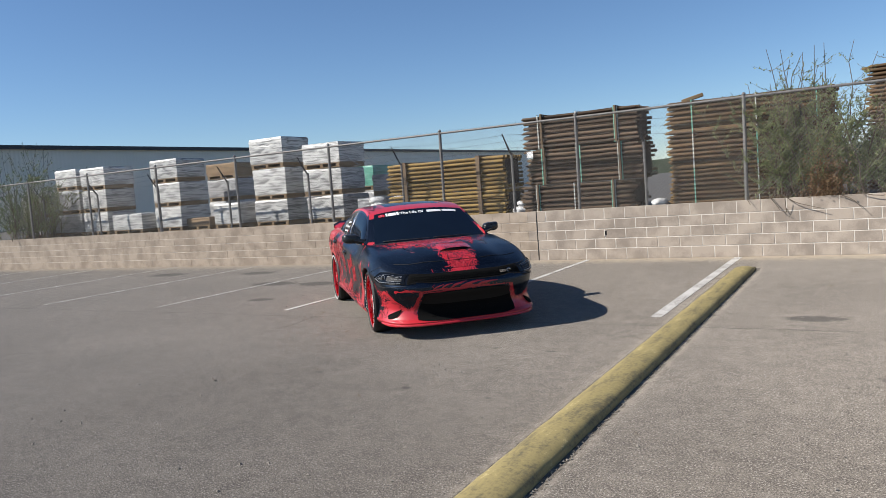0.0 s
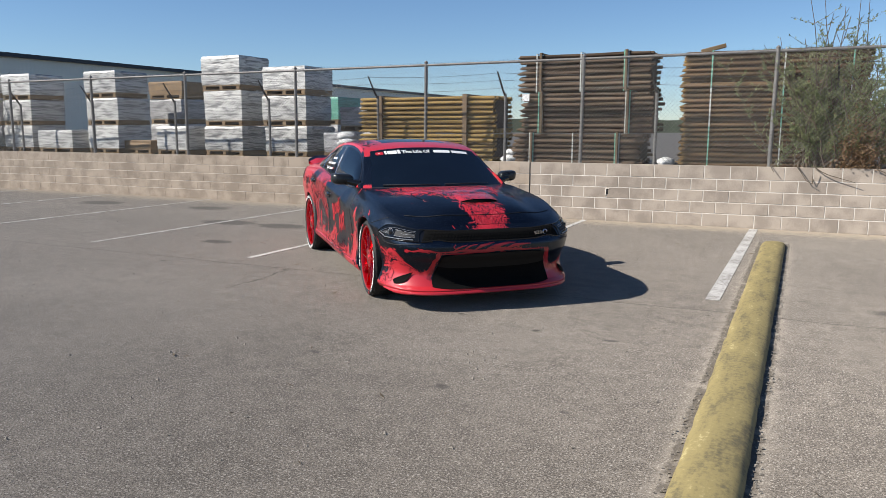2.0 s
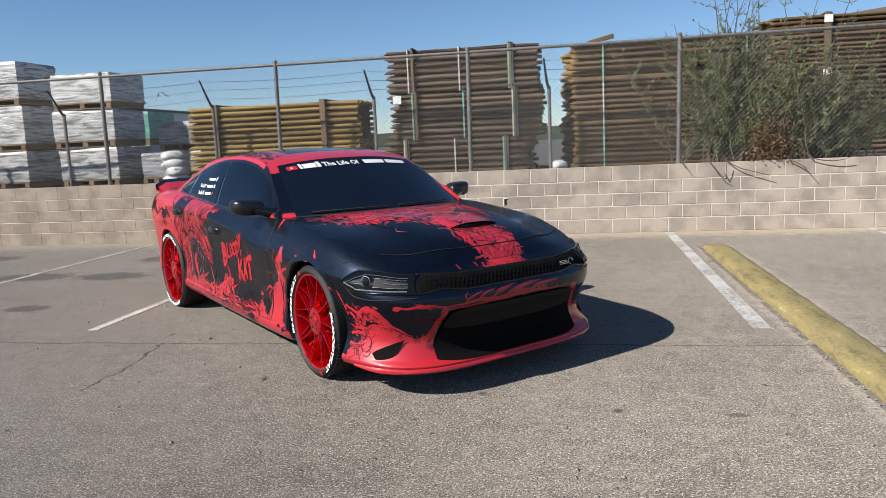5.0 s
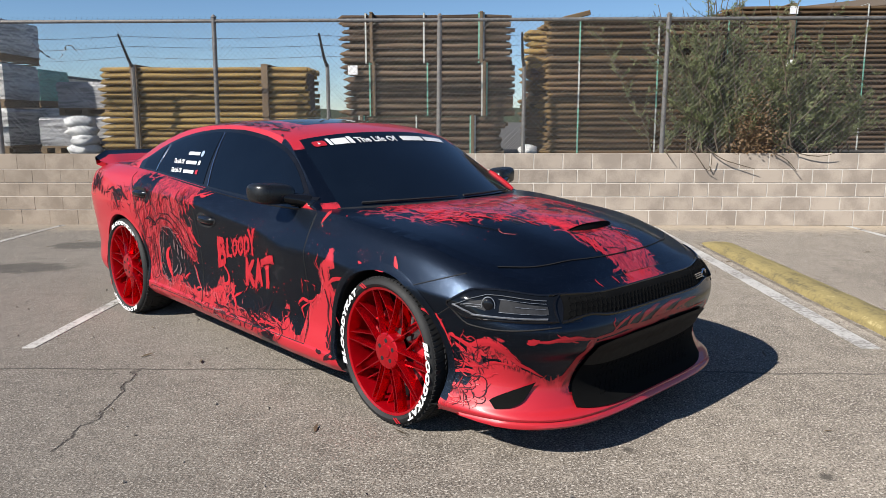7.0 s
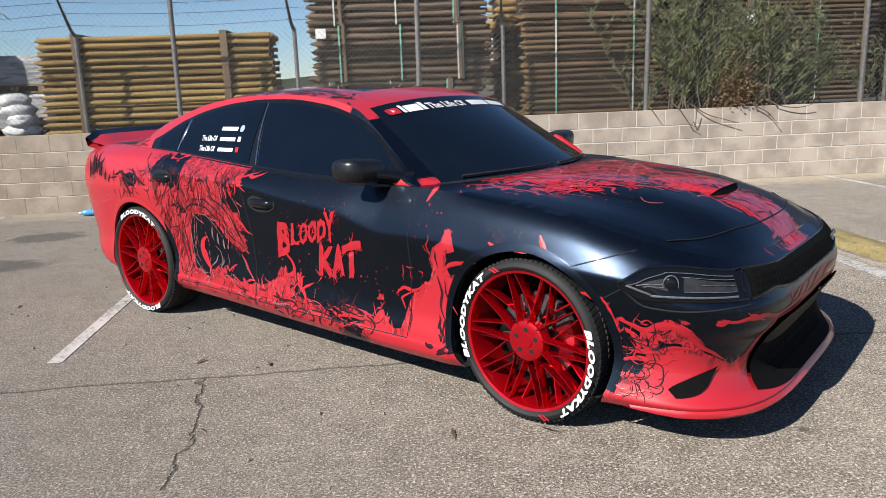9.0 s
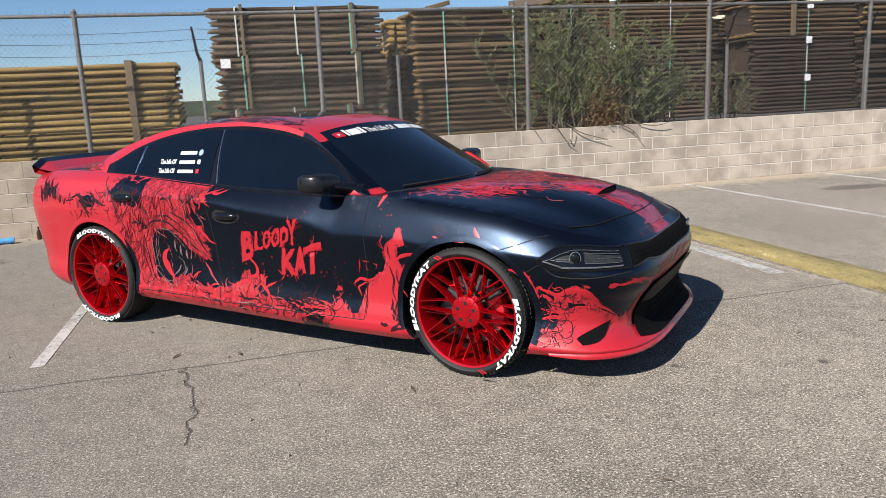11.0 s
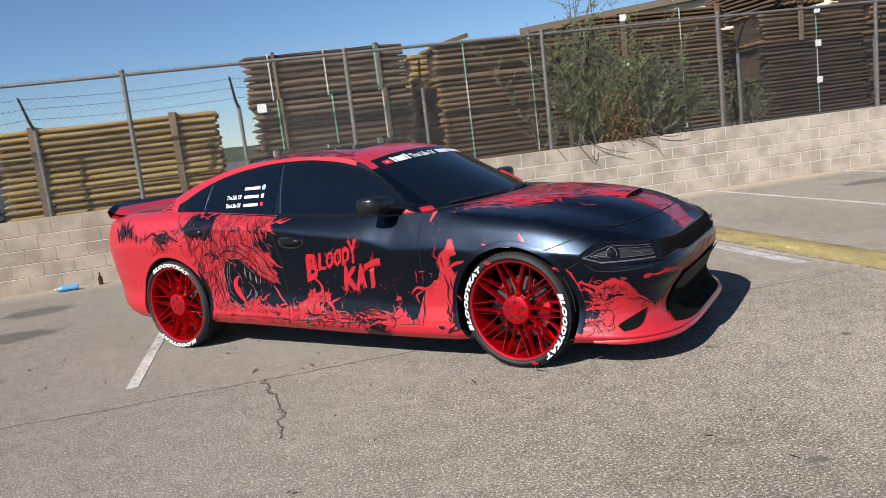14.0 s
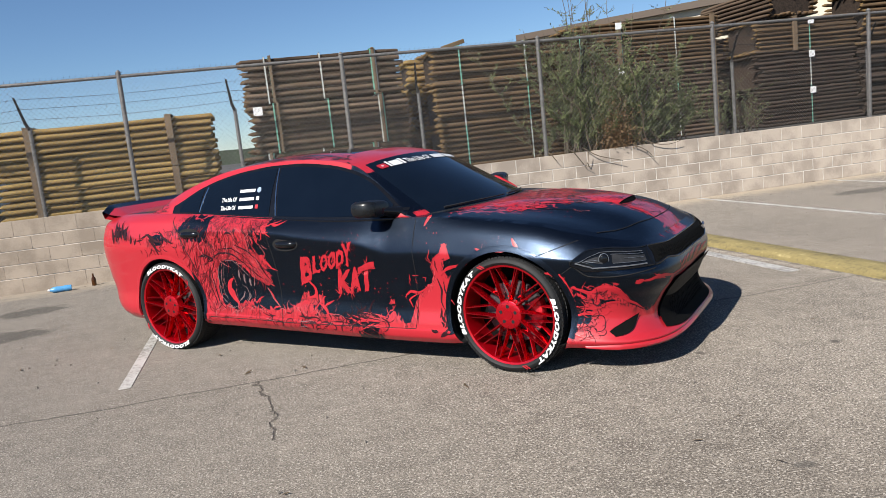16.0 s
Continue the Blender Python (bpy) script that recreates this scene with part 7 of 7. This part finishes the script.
# net of fine strands on the bumper corner
for keys, w in ((((1.8, 0.635), (1.86, 0.615), (1.91, 0.57), (1.94, 0.5), (1.95, 0.45)), 0.016), (((1.95, 0.54), (2.05, 0.5), (2.14, 0.53), (2.2, 0.49), (2.24, 0.43), (2.3, 0.37)), 0.018), (((1.97, 0.51), (2.02, 0.44), (2.0, 0.38)), 0.012), (((2.05, 0.51), (2.08, 0.45), (2.07, 0.4)), 0.014),
                (((1.95, 0.42), (2.05, 0.41), (2.15, 0.43), (2.24, 0.42)), 0.011), (((1.94, 0.36), (2.02, 0.38), (2.1, 0.36), (2.16, 0.38)), 0.01), (((1.94, 0.31), (2.02, 0.3), (2.08, 0.33)), 0.01), (((2.18, 0.54), (2.23, 0.48), (2.25, 0.44)), 0.003), (((1.94, 0.26), (2.0, 0.24), (2.06, 0.26)), 0.008)):
    tendril(bm, keys, w, on_side, 0.0018, rg, 0.01)
for i in range(12):
    strand(bm, (rg.uniform(1.93, 2.05), rg.uniform(0.22, 0.5)), rg.uniform(-50, 50), rg.uniform(0.06, 0.13), rg.uniform(0.001, 0.0025), 0.35, on_side, 0.002, rg)
for keys, w in ((((-0.73, 0.4), (-0.79, 0.464), (-0.821, 0.521), (-0.801, 0.575), (-0.763, 0.604)), 0.028), (((-0.43, 0.53), (-0.38, 0.46), (-0.31, 0.38)), 0.006), (((-0.4, 0.98), (-0.3, 1.0), (-0.24, 1.02)), 0.005), (((-0.46, 0.96), (-0.44, 0.9), (-0.45, 0.87)), 0.008),
                (((-0.52, 0.94), (-0.49, 0.88), (-0.5, 0.85)), 0.008), (((-0.38, 0.97), (-0.39, 0.91), (-0.41, 0.89)), 0.006)):
    tendril(bm, keys, w, on_side, 0.0018, rg)
tagged(part("red_brushwork", bm, M_REDPRINT, car, "red brush strokes along the flank"), kind="stuff")
bm = bmesh.new()
for keys, w in ((((-0.5, 0.53), (-0.6, 0.545), (-0.68, 0.552), (-0.74, 0.545), (-0.785, 0.553)), 0.011), (((-0.79, 0.55), (-0.77, 0.545), (-0.755, 0.555)), 0.016), (((-0.6, 0.53), (-0.66, 0.56), (-0.7, 0.575)), 0.005), (((-0.53, 0.53), (-0.3, 0.545), (-0.1, 0.535), (0.1, 0.54), (0.3, 0.53), (0.5, 0.53)), 0.013),
                (((-0.5, 0.515), (-0.25, 0.52), (0.0, 0.525)), 0.009), (((-0.4, 0.54), (-0.33, 0.575), (-0.26, 0.595)), 0.007), (((-0.3, 0.545), (-0.25, 0.58), (-0.16, 0.6)), 0.009), (((-0.2, 0.55), (-0.1, 0.59), (0.0, 0.6)), 0.013), (((-0.08, 0.55), (0.05, 0.58), (0.2, 0.6)), 0.016),
                (((0.1, 0.55), (0.22, 0.575), (0.36, 0.58)), 0.013), (((-0.525, 0.52), (-0.545, 0.45), (-0.57, 0.38), (-0.6, 0.31)), 0.018), (((-0.53, 0.5), (-0.56, 0.42), (-0.61, 0.34)), 0.012), (((0.525, 0.52), (0.545, 0.45), (0.58, 0.36)), 0.016), (((-0.37, 0.555), (-0.39, 0.58), (-0.37, 0.6)), 0.004)):
    tendril(bm, keys, w, on_nose, 0.0018, rg, 0.008)
for i in range(10):
    strand(bm, (rg.gauss(0, 0.09), 0.725), rg.choice((-1, 1)) * rg.uniform(10, 60) + 90, rg.uniform(0.03, 0.06), 0.004, 0.1, on_nose, 0.0018, rg)
tagged(part("red_brushwork", bm, M_REDPRINT, car, "red brush strokes across the bumper"), kind="stuff")
bm = bmesh.new()
for i in range(52):
    x = rg.uniform(1.15, 1.95)
    y = -0.2 - 0.28 * sstep(2.0, 1.5, x) + rg.uniform(-0.06, 0.1)
    strand(bm, (x, y), 190 + rg.gauss(8, 18), rg.uniform(0.04, 0.15), rg.uniform(0.003, 0.01), 0.1, on_hood, 0.0018, rg, 0)
for i in range(26):
    x = rg.uniform(1.2, 1.9)
    strand(bm, (x, 0.26 + 0.1 * sstep(2.0, 1.5, x)), 165 - rg.gauss(5, 20), rg.uniform(0.05, 0.16), rg.uniform(0.003, 0.009), 0.13, on_hood, 0.0018, rg, 0)
for i in range(16):
    s = rg.choice((-1, -1, 1))
    strand(bm, (rg.uniform(2.05, 2.22), s * rg.uniform(0.1, 0.17)), s * rg.uniform(20, 55), rg.uniform(0.05, 0.12), rg.uniform(0.004, 0.009), 0.07, on_hood, 0.0018, rg)
splash(bm, 14, 1.5, -0.62, 0.2, 0.05, 0.0015, 0.004, on_hood, 0.0018, rg)
tagged(part("red_brushwork", bm, M_REDPRINT, car, "red brush strokes over the hood"), kind="stuff")
# dark hair strokes over the red
bm = bmesh.new()
deep = bmesh.new()
for i in range(330):
    x, z = rg.uniform(-1.22, -0.42), rg.uniform(0.4, 1.03)
    if sdist(x, z, RED_REAR) < 0.02 or sdist(x, z, HOLLOW) > -0.01:
        continue
    strand(deep if rg.random() < 0.6 else bm, (x, z), -108 + 50 * sstep(-0.9, -0.5, x) + rg.gauss(0, 12), rg.uniform(0.05, 0.17), rg.uniform(0.0008, 0.0032), 0.1, on_side, 0.0024, rg)
for i in range(34):
    x, z = rg.uniform(-1.75, -1.2), rg.uniform(0.82, 1.0)
    strand(deep if rg.random() < 0.5 else bm, (x, z), -70 + rg.gauss(0, 45), rg.uniform(0.04, 0.12), rg.uniform(0.001, 0.004), 0.2, on_side, 0.0024, rg)
# leaf-shaped dark strokes on the rear quarter
for x, z, a, ln, w in ((-2.12, 0.9, 88, 0.14, 0.02), (-2.08, 0.92, 72, 0.17, 0.022), (-2.04, 0.93, 80, 0.14, 0.02), (-2.0, 0.94, 64, 0.15, 0.016), (-1.95, 0.93, 84, 0.13, 0.016), (-1.92, 0.92, 100, 0.1, 0.013), (-1.86, 0.9, 80, 0.07, 0.016), (-1.81, 0.89, 60, 0.06, 0.01),
                       (-1.66, 0.97, -14, 0.2, 0.016), (-1.63, 0.93, -20, 0.18, 0.014), (-1.58, 0.9, -30, 0.16, 0.012), (-1.5, 0.99, -40, 0.14, 0.011), (-1.45, 0.95, -50, 0.14, 0.01), (-1.72, 0.94, 10, 0.12, 0.008), (-1.78, 0.92, 5, 0.1, 0.006)):
    strand(bm, (x, z), a, ln, w, 0.06, on_side, 0.0024, rg)
# folds round the hollow and the jaw over it
for keys, w in ((((-0.99, 0.62), (-0.97, 0.5), (-0.93, 0.41), (-0.87, 0.36)), 0.006), (((-1.03, 0.58), (-1.0, 0.47), (-0.95, 0.38)), 0.004), (((-0.93, 0.76), (-0.85, 0.8), (-0.74, 0.79), (-0.64, 0.73), (-0.56, 0.66)), 0.008), (((-0.86, 0.83), (-0.75, 0.835), (-0.64, 0.79), (-0.54, 0.71)), 0.005),
                (((-0.7, 0.86), (-0.6, 0.83), (-0.52, 0.77), (-0.45, 0.7)), 0.006), (((-0.5, 0.76), (-0.46, 0.7), (-0.42, 0.63), (-0.37, 0.57)), 0.007), (((-0.55, 0.66), (-0.5, 0.62), (-0.45, 0.59)), 0.006), (((-1.08, 0.775), (-1.02, 0.785), (-0.94, 0.75), (-1.0, 0.735)), 0.012), (((-0.76, 0.945), (-0.72, 0.955), (-0.68, 0.94)), 0.01)):
    tendril(bm, keys, w, on_side, 0.0026, rg)
for i in range(90):
    x = rg.uniform(-0.5, 0.6)
    strand(bm, (x, 0.2 + rg.uniform(0, 0.15)), rg.choice((0, 180)) + rg.gauss(0, 28), rg.uniform(0.04, 0.15), rg.uniform(0.0015, 0.007), 0.2, on_side, 0.0024, rg)
for i in range(36):
    x = rg.uniform(-1.05, -0.45)
    strand(deep, (x, 0.2 + rg.uniform(0, 0.12)), rg.choice((0, 180)) + rg.gauss(0, 25), rg.uniform(0.03, 0.1), rg.uniform(0.0015, 0.004), 0.16, on_side, 0.0024, rg)
for i in range(9):
    strand(bm, (rg.uniform(1.03, 1.1), rg.uniform(0.2, 0.34)), rg.uniform(0, 180), rg.uniform(0.03, 0.08), rg.uniform(0.004, 0.012), 0.2, on_side, 0.0024, rg)
for keys, w in ((((1.06, 0.6), (1.08, 0.52), (1.06, 0.45), (1.09, 0.38)), 0.007), (((1.1, 0.58), (1.11, 0.5), (1.12, 0.44)), 0.005), (((1.07, 0.72), (1.065, 0.68), (1.075, 0.64)), 0.004), (((0.86, 0.43), (0.88, 0.36), (0.87, 0.29)), 0.002)):
    tendril(bm, keys, w, on_side, 0.0024, rg)
for i in range(56):
    strand(bm, (rg.uniform(1.92, 2.12), rg.uniform(0.26, 0.5)), rg.uniform(-60, 40), rg.uniform(0.03, 0.1), rg.uniform(0.0008, 0.0024), 0.35, on_side, 0.0026, rg)
tagged(part("deep_red_brushwork", deep, M_DEEPINK, car, "deep red hair strokes over the red"), kind="stuff")
tagged(part("black_brushwork", bm, M_DARKINK, car, "black hair strokes over the red"), kind="stuff")
bm = bmesh.new()
for i in range(130):
    x = rg.uniform(1.1, 2.25)
    strand(bm, (x, rg.uniform(-0.34, 0.3) * (1 if x < 1.9 else 0.5)), 200 + rg.gauss(0, 35), rg.uniform(0.04, 0.14), rg.uniform(0.0012, 0.005), 0.16, on_hood, 0.0026, rg)
tagged(part("black_brushwork", bm, M_INK, car, "black hair strokes over the red hood"), kind="stuff")
bm = bmesh.new()
for keys, w in ((((-0.89, 0.7), (-0.92, 0.62), (-0.92, 0.5), (-0.87, 0.42), (-0.78, 0.38)), 0.003), (((-0.86, 0.68), (-0.89, 0.6), (-0.885, 0.5), (-0.85, 0.44)), 0.0022), (((-0.83, 0.71), (-0.86, 0.62), (-0.855, 0.53)), 0.0018), (((-0.84, 0.745), (-0.75, 0.74), (-0.67, 0.69), (-0.6, 0.62)), 0.003),
                (((-0.69, 0.665), (-0.7, 0.62), (-0.685, 0.585)), 0.008), (((-0.64, 0.63), (-0.65, 0.59), (-0.64, 0.56)), 0.009), (((-0.59, 0.6), (-0.595, 0.565), (-0.585, 0.54)), 0.009), (((-0.55, 0.57), (-0.56, 0.54)), 0.006), (((-0.73, 0.42), (-0.68, 0.46), (-0.665, 0.5)), 0.006), (((-0.64, 0.425), (-0.61, 0.46), (-0.61, 0.49)), 0.006),
                (((-0.68, 0.55), (-0.63, 0.51), (-0.62, 0.46), (-0.66, 0.43)), 0.0025), (((-0.86, 0.39), (-0.8, 0.37), (-0.75, 0.38)), 0.004), (((-0.43, 0.53), (-0.39, 0.46), (-0.31, 0.38)), 0.0025), (((-0.15, 0.24), (-0.1, 0.25), (-0.04, 0.24)), 0.003), (((-0.14, 0.29), (-0.08, 0.285), (-0.03, 0.295)), 0.003)):
    tendril(bm, keys, w, on_side, 0.003, rg)
tagged(part("grey_brushwork", bm, M_GREYINK, car, "grey strokes in the dark hollow"), kind="stuff")
bm = bmesh.new()
for i in range(30):
    strand(bm, (rg.uniform(-1.1, -0.4), rg.uniform(0.5, 1.02)), -80 + rg.gauss(0, 30), rg.uniform(0.04, 0.14), rg.uniform(0.0008, 0.002), 0.12, on_side, 0.003, rg)
for i in range(30):
    strand(bm, (rg.uniform(-1.0, 0.2), rg.uniform(0.25, 0.38)), rg.uniform(0, 180), rg.uniform(0.04, 0.12), rg.uniform(0.0008, 0.002), 0.2, on_side, 0.003, rg)
for i in range(30):
    strand(bm, (rg.uniform(1.1, 2.0), rg.uniform(-0.5, 0.35)), 195 + rg.gauss(8, 30), rg.uniform(0.05, 0.15), rg.uniform(0.0008, 0.002), 0.16, on_hood, 0.003, rg)
splash(bm, 34, 1.42, 0.83, 0.08, 0.03, 0.0007, 0.002, on_side, 0.002, rg)
splash(bm, 90, 0.45, 0.88, 0.4, 0.045, 0.0005, 0.0017, on_side, 0.002, rg)
splash(bm, 40, 0.35, 0.62, 0.3, 0.1, 0.0005, 0.0014, on_side, 0.002, rg)
tagged(part("pale_brushwork", bm, M_PALEINK, car, "thin pale red strokes"), kind="stuff")


# black filigree along the roof rail and rear pillar
def on_roof(u, w, lift):
    return over(u, max(-0.995, w), lift) + Vector((0, -0.4 * lift, 0))


def on_pillar(u, w, lift):
    return flank(u, w, -1, lift)


bm = bmesh.new()
for i in range(120):
    x = rg.uniform(-1.5, 0.25)
    strand(bm, (x, -rg.uniform(0.78, 0.97)), rg.choice((0, 180)) + rg.gauss(0, 30), rg.uniform(0.05, 0.16), rg.uniform(0.002, 0.012), 0.2, on_roof, 0.003, rg)
for i in range(40):
    strand(bm, (rg.uniform(-1.75, -1.5), rg.uniform(0.15, 0.85)), rg.uniform(200, 250), rg.uniform(0.05, 0.14), rg.uniform(0.003, 0.014), 0.12, on_pillar, 0.003, rg)
tagged(part("black_brushwork", bm, M_INK, car, "black filigree along the roof rail"), kind="stuff")

# ---- single blocks of the wall ----
BW, BG = 0.408, 0.012
COURSES = ((0.0, 0.213), (0.213, 0.405), (0.405, 0.597), (0.597, 0.789), (0.789, 1.01))


def block_mesh(z0, z1, w=BW, side=BG, soft=0.004):
    bm = bmesh.new()
    add_box(bm, 0, w - side, WALL_Y0, WALL_Y0 + 0.06, z0 + (0.0 if z0 == 0 else BG / 2), z1 - (0 if z1 > 1 else BG / 2))
    es = [e for e in bm.edges if all(v.co.y < WALL_Y0 + 0.01 for v in e.verts)]
    bmesh.ops.bevel(bm, geom=es, offset=soft, segments=1, affect="EDGES")
    return bm


rest, rest_tan = bmesh.new(), bmesh.new()
count = 0
for c, (z0, z1) in enumerate(COURSES):
    kinds = (mesh_of(block_mesh(z0, z1), "block", M_BLOCK), mesh_of(block_mesh(z0, z1, BW, 0.0025, 0.0015), "block", M_BLOCKTAN))
    for i in range(-130, 80):
        x = i * BW + (BW / 2 if c % 2 else 0) - 0.185
        near = -15.0 < x < 8.5 and count < 300
        old = x < -5.72 - BW / 2
        me = kinds[old]
        off = rng.uniform(-0.0015, 0.0015)
        if near:
            part("block", me, None, wall, m=pose(x, off, 0))
            count += 1
        elif -32 < x < 24:
            heap = rest_tan if old else rest
            start = len(heap.verts)
            heap.from_mesh(me)
            heap.verts.ensure_lookup_table()
            for v in heap.verts[start:]:
                v.co.x += x
                v.co.y += off
tagged(part("far_blocks", rest, M_BLOCK, wall), kind="stuff")
tagged(part("far_blocks", rest_tan, M_BLOCKTAN, wall), kind="stuff")
bm = bmesh.new()
add_box(bm, -5.71, -5.69, WALL_Y0 - 0.003, WALL_Y0 + 0.01, 0, WALL_H)
part("movement_joint", bm, M_SEAM, wall, "dark vertical movement joint")
# dark strip paints the shade beside the chipped edge; nothing is cut out
bm = bmesh.new()
add_box(bm, -4.272, -4.235, WALL_Y0 - 0.002, WALL_Y0 + 0.004, 0.47, 0.565)
part("chipped_hole", bm, M_SEAM, wall, "dark strip painted as the shade in a chipped block")
bm = bmesh.new()
add_box(bm, -4.29, -4.272, WALL_Y0 - 0.012, WALL_Y0 + 0.004, 0.455, 0.575, 0.003)
add_box(bm, -4.272, -4.22, WALL_Y0 - 0.012, WALL_Y0 + 0.004, 0.565, 0.578, 0.003)
part("hole_edge", bm, M_MORTAR, wall)
